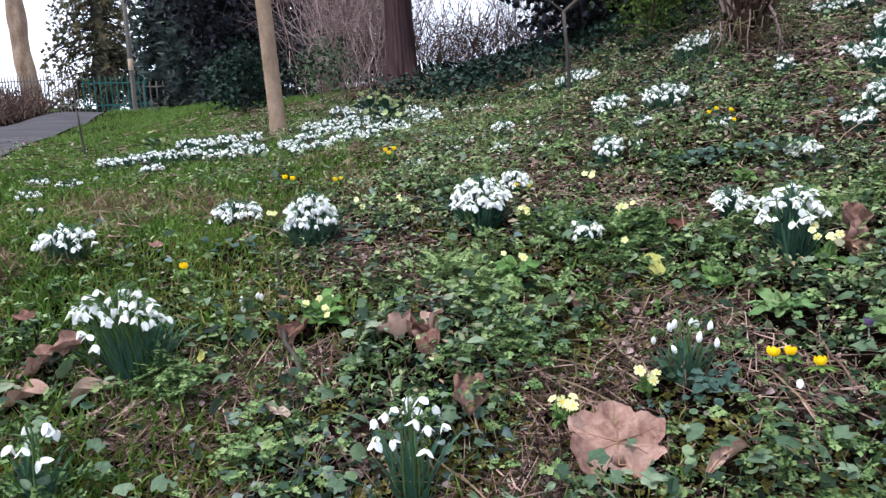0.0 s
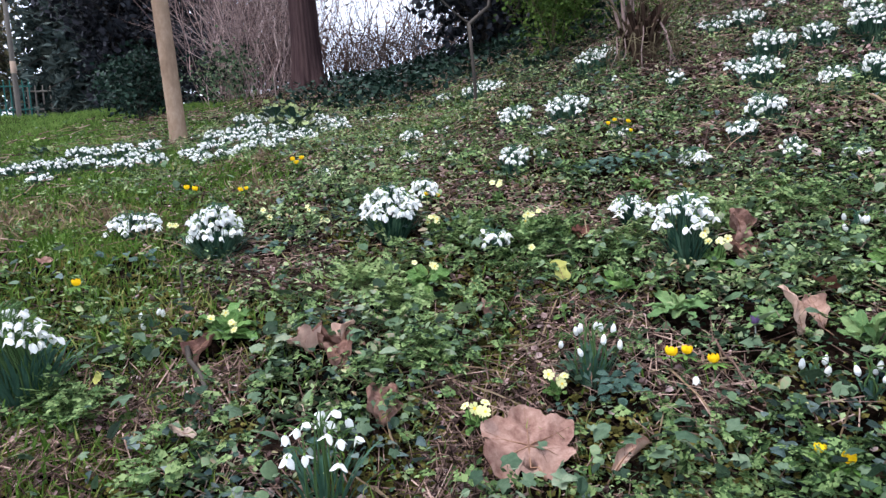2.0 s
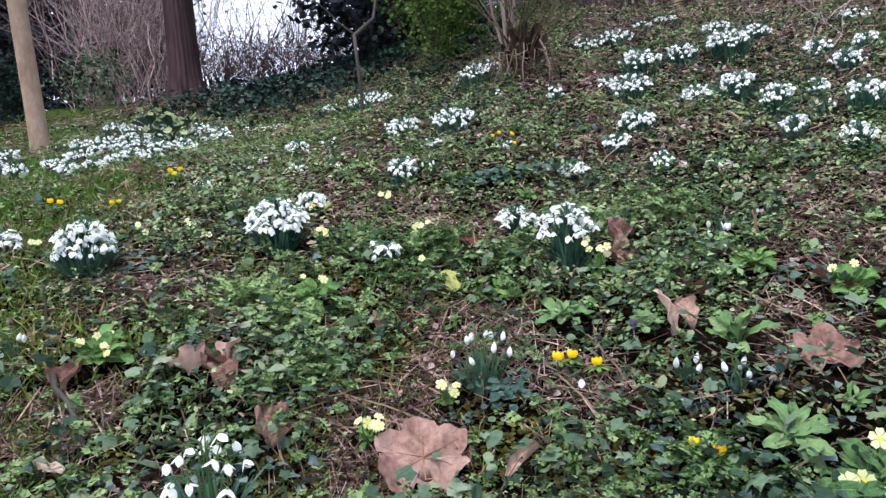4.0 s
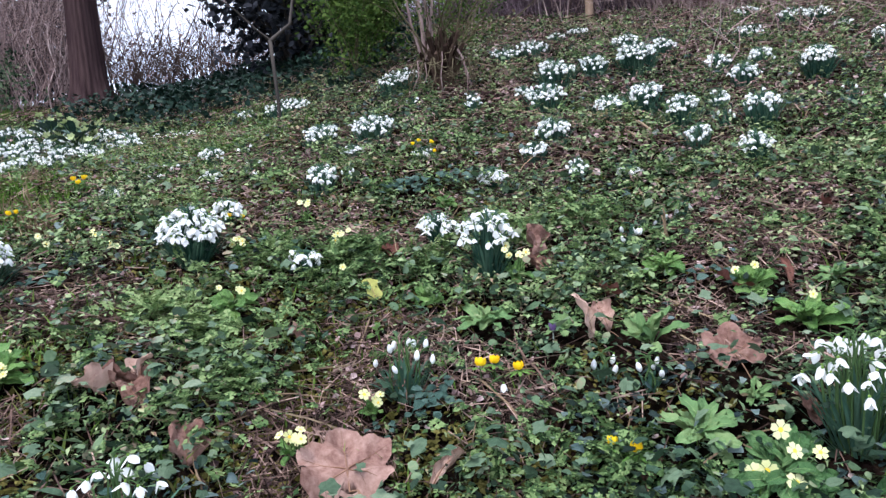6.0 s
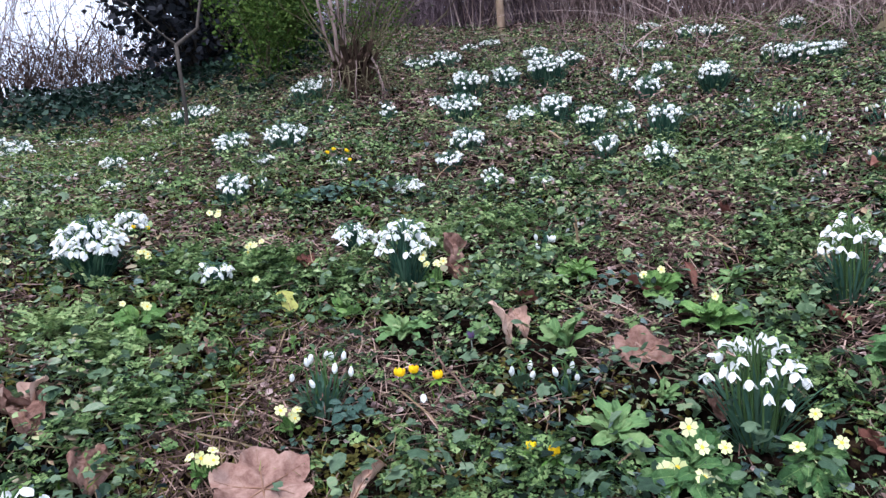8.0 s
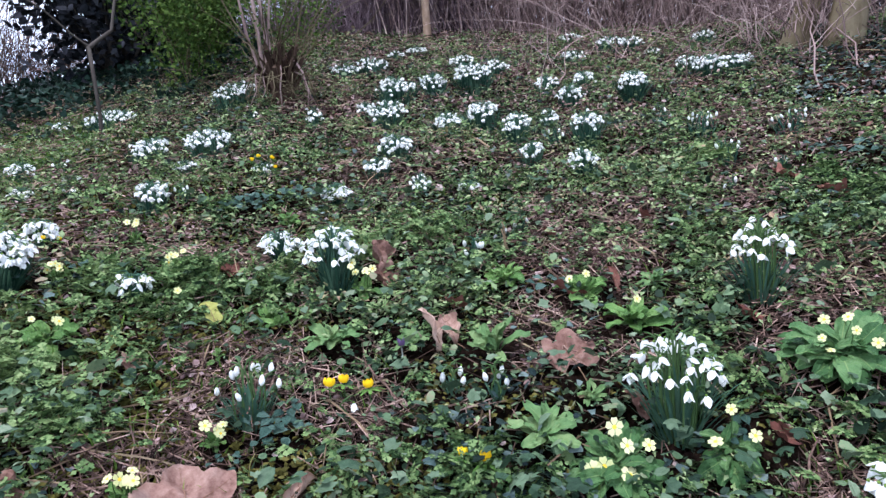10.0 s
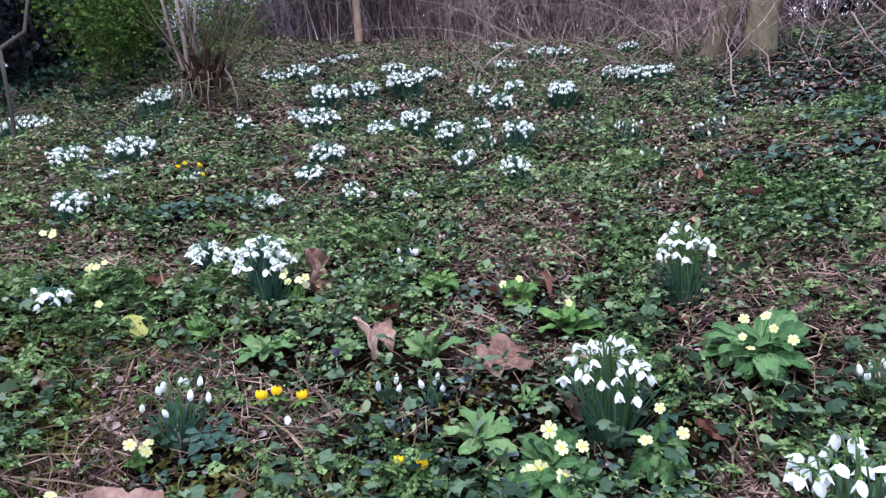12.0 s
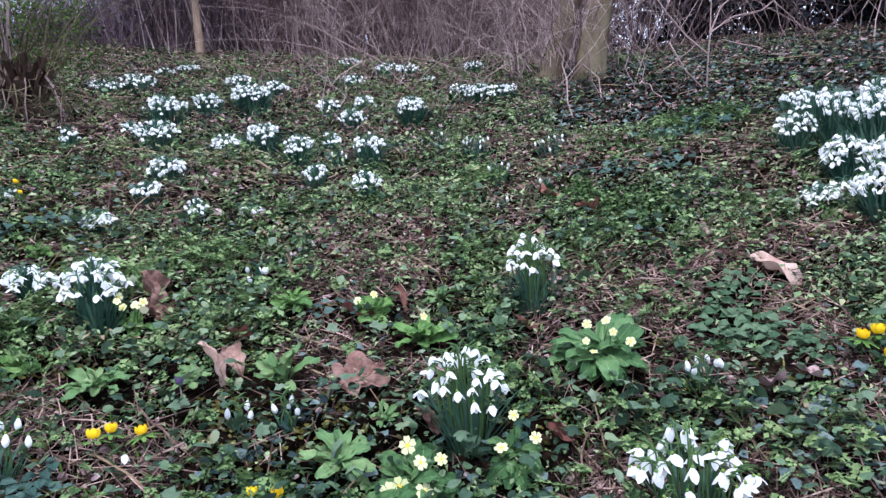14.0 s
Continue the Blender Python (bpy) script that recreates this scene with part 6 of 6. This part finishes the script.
ROUND += [fan_leaf(lambda a, w=w: (1.0 if abs(a) < .5 else .8) / math.sqrt((math.sin(a) / w) ** 2 + math.cos(a) ** 2), f, c, .8, 7, .6) for w, f, c in ((.5, .3, .2), (.38, .4, .4), (.62, -.2, .3), (.28, .3, .5), (.33, -.2, .3))]
IVY_LEAF = [fan_leaf(lambda a: .55 + .5 * max(0, math.cos(a * 2.5)) ** 1.5 * (1 if abs(a) < 2.4 else .3), f, c, .8, 10, .35) for f, c in ((.15, .1), (.3, .25), (-.1, .15))]

BROAD_LEAF = [fan_leaf(lambda a, k=k: (.62 + .38 * abs(math.cos(a * 2.5 + .1 * k))) * (.5 if abs(a) > 2.7 else 1), f, c, .9, 14, .3) for k, (f, c) in enumerate(((.2, .2), (.4, .1), (-.1, .3), (.15, .45)))]
BROAD_LEAF += [fan_leaf(lambda a, w=w: (1.05 if abs(a) < .4 else .85) / math.sqrt((math.sin(a) / w) ** 2 + math.cos(a) ** 2), f, c, .9, 9, .6) for w, f, c in ((.55, .3, .3), (.7, .2, .2))]


def frond(pairs, seed, simple=False):
    """A small parsley-like leaf: a stalk with toothed leaflets in pairs."""
    r = random.Random(seed)
    V, T = [], []

    def leaflet(p, a, L, tip):
        k = len(V)
        for u, w in ((0, 0), (.42, .36), (.38, -.36), (.66, .14), (.64, -.14), (1, 0)):
            V.append((p[0] + L * (u * math.sin(a) + w * math.cos(a)), p[1] + L * (u * math.cos(a) - w * math.sin(a)), p[2] + tip * u * L - .25 * abs(w) * L))
        T.extend([(k, k + 1, k + 2), (k + 1, k + 3, k + 4), (k + 1, k + 4, k + 2), (k + 3, k + 5, k + 4)])

    for q in range(pairs):
        y = .3 + .6 * q / pairs
        L = .42 * (1 - .5 * q / pairs)
        for sgn in (-1, 1):
            a = sgn * (1.15 - .2 * q / pairs + r.uniform(-.1, .1))
            leaflet((0, y, .22 - .1 * (y - .4) ** 2), a, L, r.uniform(-.3, .1))
            if simple:
                continue
            leaflet((L * .45 * math.sin(a), y + L * .45 * math.cos(a), .2), a + sgn * .7, L * .5, -.1)
            leaflet((L * .45 * math.sin(a), y + L * .45 * math.cos(a), .2), a - sgn * .7, L * .5, -.1)
    leaflet((0, .9, .2), 0, .32, -.2)
    k = len(V)
    V += [(-.012, 0, -.1), (.012, 0, -.1), (0, .9, .2)]
    T.append((k, k + 1, k + 2))
    return np.array(V, float), np.array(T)


LANCE = [(np.array([(0, 0, -.05), (w, .45, .10), (0, .5, .03), (-w, .45, .10), (0, 1, b)], float), np.array([(0, 1, 2), (0, 2, 3), (1, 4, 2), (2, 4, 3)])) for w, b in ((.20, -.2), (.27, -.1), (.15, -.35), (.33, .05))]
FROND = [frond(3, k) for k in range(4)]
FROND_FAR = [frond(2, k, True) for k in range(4)]
BLADES = []
for k in range(5):
    rr = random.Random(k)
    be, hh = rr.uniform(.15, .8), rr.uniform(.8, 1)
    BLADES.append((np.array([(-.04, 0, 0), (.04, 0, 0), (-.032, be * .25, hh * .5), (.032, be * .25, hh * .5), (0, be, hh * .85)], float), np.array([(0, 1, 3), (0, 3, 2), (2, 3, 4)])))
SCRAP = [fan_leaf(lambda a, k=k: .6 + .4 * math.sin(a * 3 + k) ** 2, .5 * (-1) ** k, .5, 0, 6, .3) for k in range(4)]


def low_cover():
    rng = np.random.default_rng(101)
    # rounded ground ivy
    sets = []
    for n, d1, s0, s1, hh in ((150000, 5.6, .004, .0092, .046), (26000, 5.0, .008, .0145, .066)):
        x, y, d = spots(rng, n, d1=d1, power=.9)
        p = (1 - .85 * mossy(x, y)) * (.42 + .8 * patchy(x, y, .22, 1)) * np.clip(1.35 - .14 * d, .5, 1) * np.clip(.25 + .5 * d, .85, 1) * (1 - .75 * bare(x, y)) * (1 - .85 * grassy(x, y)) * np.where(shaded(x, y), .35, 1) * clear(x, y)
        x, y, d = keep(rng.uniform(0, 1, n) < p, x, y, d)
        h = rng.uniform(.15, 1, len(x)) * hh * (.25 + 1.2 * patchy(x, y, .13, 9)) * (1 + .1 * d)
        if s0 > .005:
            bx, by, bd = spots(rng, 14000, az0=98, az1=315, d0=.3, d1=6, power=1)
            sets.append(strew(rng, ROUND, np.stack([bx, by, land(bx, by) + .015], -1), rng.uniform(.008, .02, len(bx)), .45))
        sets.append(strew(rng, ROUND, np.stack([x, y, land(x, y) + h], -1), np.clip(rng.lognormal(math.log((s0 + s1) / 2.15), .42, len(x)), s0 * .6, s1 * 1.5) * (1 - .28 * np.clip(d - 1.4, 0, 1)), .48))
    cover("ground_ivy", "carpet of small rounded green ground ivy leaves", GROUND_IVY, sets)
    # broader leaves held above the rest
    x, y, d = spots(rng, 38000, d1=4.6, power=.9)
    p = (.22 + .78 * np.clip(patchy(x, y, .28, 51) * 2.2 - .5, 0, 1)) * np.clip(.40 - .12 * np.abs(d - 1.2), .15, .4) * (1 - .8 * bare(x, y)) * (1 - .96 * grassy(x, y)) * clear(x, y)
    x, y, d = keep(rng.uniform(0, 1, len(x)) < p, x, y, d)
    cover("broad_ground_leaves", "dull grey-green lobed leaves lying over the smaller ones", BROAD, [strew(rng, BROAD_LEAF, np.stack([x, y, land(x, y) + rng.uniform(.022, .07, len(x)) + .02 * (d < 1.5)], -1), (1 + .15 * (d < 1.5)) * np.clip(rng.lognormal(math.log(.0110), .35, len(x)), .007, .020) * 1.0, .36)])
    # slender leaves of many small herbs, the finest growth of the middle of the bank
    sets = []
    for n, d0, lo, hi, top in ((75000, .85, .008, .018, .055), (165000, 1.5, .010, .024, .06)):
        x, y, d = spots(rng, n, d0=d0, d1=5.6, power=.7)
        p = (.40 + .85 * patchy(x, y, .30, 77)) * (1 - .55 * bare(x, y)) * (1 - .9 * grassy(x, y)) * (1 - .7 * mossy(x, y)) * clear(x, y) * np.where(shaded(x, y), .12, 1) * np.clip(.40 + .9 * (d - .95), .40, 1)
        x, y, d = keep(rng.uniform(0, 1, n) < p, x, y, d)
        h = rng.uniform(.1, 1, len(x)) * top * (.3 + patchy(x, y, .12, 19)) * (1 + .08 * d)
        sets.append(strew(rng, LANCE, np.stack([x, y, land(x, y) + h], -1), rng.uniform(lo, hi, len(x)) * (1 + .06 * np.maximum(d - 1.5, 0)), .42))
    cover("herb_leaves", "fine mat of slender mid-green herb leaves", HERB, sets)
    # parsley fronds
    x, y, d = spots(rng, 38000, d1=6.0, power=.6)
    p = np.clip(patchy(x, y, .35, 4) * 1.6 - .25 + .5 * np.clip(1 - np.abs(d - 2.2) / .9, 0, 1), 0, 1) * (1 - .7 * bare(x, y)) * (1 - .85 * grassy(x, y)) * np.where(shaded(x, y), .3, 1) * clear(x, y)
    x, y, d = keep(rng.uniform(0, 1, len(x)) < p, x, y, d)
    for px, py, pr, n in BEDS:
        bx, by = px + rng.normal(0, pr * .45, n), py + rng.normal(0, pr * .45, n)
        x, y, d = np.concatenate([x, bx]), np.concatenate([y, by]), np.concatenate([d, np.hypot(bx, by)])
    cover("parsley_seedlings", "feathery green cow parsley seedlings", PARSLEY, [strew(rng, shapes, np.stack([x[m], y[m], land(x[m], y[m]) + rng.uniform(.004, .045, m.sum())], -1), rng.uniform(.024, .05, m.sum()) * (1 + .12 * np.maximum(d[m] - 1.5, 0)), .42) for shapes, m in ((FROND, d < 1.9), (FROND_FAR, d >= 1.9))])
    # ivy: scattered near, dense on the upper bank
    sets = []
    x, y, d = spots(rng, 80000, d0=.8, d1=7.5, power=.6)
    az = np.degrees(np.arctan2(x, y))
    far = np.clip((d - 2.0) / 1.6, 0, 1) * np.clip((az - 8) / 10, 0, 1)
    p = np.clip((patchy(x, y, .4, 6) - .60) * 2.4, 0, .35) + far * (.12 + .7 * np.clip(patchy(x, y, .6, 8) * 1.8 - .5, 0, 1))
    p = np.where(upper_right(x, y), .95, p * (1 - .8 * bare(x, y)))
    x, y, d = keep(rng.uniform(0, 1, len(x)) < p * (1 - .8 * grassy(x, y)) * clear(x, y), x, y, d)
    sets.append(strew(rng, IVY_LEAF, np.stack([x, y, land(x, y) + rng.uniform(.005, .045, len(x))], -1), rng.uniform(.008, .0165, len(x)) * (1 + .05 * np.maximum(d - 2, 0)), .4))
    cover("ivy", "dark glossy ivy leaves trailing over the bank", IVY, sets)
    # ivy mat of the crest; the trees' shade is put into its leaf colour
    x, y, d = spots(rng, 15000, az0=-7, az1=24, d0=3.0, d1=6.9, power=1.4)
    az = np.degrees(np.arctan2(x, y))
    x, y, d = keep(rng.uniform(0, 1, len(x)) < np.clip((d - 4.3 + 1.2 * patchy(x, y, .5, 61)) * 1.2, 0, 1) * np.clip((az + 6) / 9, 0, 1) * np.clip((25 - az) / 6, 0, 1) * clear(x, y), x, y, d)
    cover("dark_ivy", "dark ivy mat along the top of the bank, tree shade put into its colour", SHADE_TONED_LEAF, [strew(rng, IVY_LEAF, np.stack([x, y, land(x, y) + rng.uniform(.01, .14, len(x)) * np.clip((d - 2.6) / 2, .25, 1)], -1), rng.uniform(.014, .03, len(x)), .6)])
    # dead leaf scraps
    x, y, d = spots(rng, 95000, d1=6.0, power=.8)
    p = np.clip(.04 + .75 * bare(x, y) + .42 * np.maximum(d - 1.3, 0), 0, 1) * np.where((np.degrees(np.arctan2(x, y)) < 20) & (d > 2.7), .15, 1) * np.where(upper_right(x, y), .3, 1) * clear(x, y) * (1 - .9 * grassy(x, y))
    x, y, d = keep(rng.uniform(0, 1, len(x)) < p, x, y, d)
    cover("leaf_litter", "scraps of dead brown leaves on the soil", LITTER, [strew(rng, SCRAP, np.stack([x, y, land(x, y) + rng.uniform(.004, .02, len(x)) * (1 + .6 * np.maximum(d - 1.5, 0))], -1), rng.uniform(.003, .010, len(x)) * (1 + .15 * np.maximum(d - 1.5, 0)) * (1 + .5 * (rng.uniform(0, 1, len(x)) > .95)), .5)])
    # twigs and dry stalks
    for name, text, mat, n, l0, l1, r0, seed in (("twig_litter", "thin brown twigs and needles strewn on the soil", TWIG, 66000, .015, .09, .0009, 1), ("dry_stalks", "pale dry stalks lying over the leaves", STRAW, 1300, .05, .22, .0011, 2)):
        x, y, d = [np.concatenate(q) for q in zip(spots(rng, n, d1=6.0, power=.5), spots(rng, n // 3, d1=1.9))]
        n = len(x)
        x, y, d = keep(rng.uniform(0, 1, n) < .10 + .85 * bare(x, y) + .24 * np.maximum(d - 1.3, 0), x, y, d)
        x, y, d = keep(rng.uniform(0, 1, len(x)) < (clear(x, y) + .1) * (1 - .85 * grassy(x, y)) * np.where(upper_right(x, y), .35, 1), x, y, d)
        n = len(x)
        a, L = rng.uniform(0, 6.3, n), rng.uniform(l0, l1, n)
        s = np.linspace(-.5, .5, 3 if name == "dry_stalks" else 2)
        px, py = x[:, None] + (L * np.cos(a))[:, None] * s, y[:, None] + (L * np.sin(a))[:, None] * s
        bow = rng.normal(0, .06, (n, 1)) * L[:, None] * (1 - 4 * s * s)
        px, py = px - bow * np.sin(a)[:, None], py + bow * np.cos(a)[:, None]
        pz = land(px, py) + rng.uniform(.006, .026, (n, 1)) * (1 + .5 * np.maximum(d - 1.5, 0))[:, None] + rng.normal(0, .10, (n, 1)) * L[:, None] * s
        rad = (r0 * rng.uniform(.6, 1.8, n) * (1 + .25 * np.maximum(d - 1.5, 0)))[:, None] * np.ones(len(s))
        cover(name, text, mat, [many_tubes(np.stack([px, py, pz], -1), rad)], "litter")
    # grass
    sets = []
    x, y, d = spots(rng, 130000, az1=20, d1=6.5)
    p = (grassy(x, y) * (.35 + .65 * patchy(x, y, .3, 12)) + .04 + np.where(crest(x, y), .2, .9) * np.clip((d - 2.6) * 1.5, 0, 1) * np.clip((15 - np.degrees(np.arctan2(x, y))) / 8, 0, 1)) * clear(x, y) * off_path(x, y)
    x, y, d = keep(rng.uniform(0, 1, len(x)) < p, x, y, d)
    sets.append(strew(rng, BLADES, np.stack([x, y, land(x, y) - .003], -1), rng.uniform(.025, .06, len(x)) * (1 + .08 * d), .35))
    x, y, d = spots(rng, 5200, az0=20, d1=5)
    x, y, d = keep(rng.uniform(0, 1, len(x)) < np.clip(patchy(x, y, .25, 15) * 2.2 - 1.1, 0, 1), x, y, d)
    sets.append(strew(rng, BLADES, np.stack([x, y, land(x, y) - .003], -1), rng.uniform(.03, .06, len(x)), .4))
    # thin growth over the rest of the bank
    x, y, d = [np.concatenate(q) for q in zip(spots(rng, 32000, az0=98, az1=315, d0=.2, d1=12, power=1), spots(rng, 6000, d0=.2, d1=.8, power=1.5))]
    x, y, d = keep(off_path(x, y) > 0, x, y, d)
    sets.append(strew(rng, BLADES, np.stack([x, y, land(x, y) - .003], -1), rng.uniform(.03, .08, len(x)), .5))
    cover("rough_grass", "rough green grass growing through the leaves", GRASS, sets)
    x, y, d = spots(rng, 70000, az0=-48, az1=-4, d0=3.8, d1=22)
    keepers = (x < -.9) & (off_path(x, y) > 0)
    x, y, d = keep(keepers, x, y, d)
    cover("lawn", "mown bright green lawn beside the path", LAWN, [strew(rng, BLADES, np.stack([x, y, land(x, y) - .003], -1), .035 * (1 + .12 * d) * rng.uniform(.6, 1.2, len(x)), .4)], "lawn")
    # dead yellow grass
    x, y, d = spots(rng, 11000, az0=-38, az1=-6, d0=1.9, d1=2.9)
    x, y, d = keep(rng.uniform(0, 1, len(x)) < np.clip(patchy(x, y, .35, 31) * 3 - 1.6, 0, 1), x, y, d)
    cover("dead_grass", "flattened straw-coloured dead grass", STRAW, [strew(rng, BLADES, np.stack([x, y, land(x, y) + rng.uniform(.008, .025, len(x))], -1), rng.uniform(.03, .07, len(x)), .9)])
    # moss
    tuft = [(np.array([(0, 0, .9)] + [(math.cos(a) * (1 + .3 * (k % 2)), math.sin(a) * (1 + .3 * (k % 2)), .0 + .35 * (k % 2)) for k, a in enumerate(np.arange(6) * math.pi / 3)], float), np.array([(0, k + 1, (k + 1) % 6 + 1) for k in range(6)]))]
    x, y, d = spots(rng, 80000, d1=3.0)
    p = mossy(x, y) * clear(x, y)
    x, y, d = keep(rng.uniform(0, 1, len(x)) < p, x, y, d)
    cover("moss", "soft yellow-green moss cushions on the soil", MOSS, [strew(rng, tuft, np.stack([x, y, land(x, y) + .005], -1), rng.uniform(.003, .0075, len(x)), .4)])


low_cover()
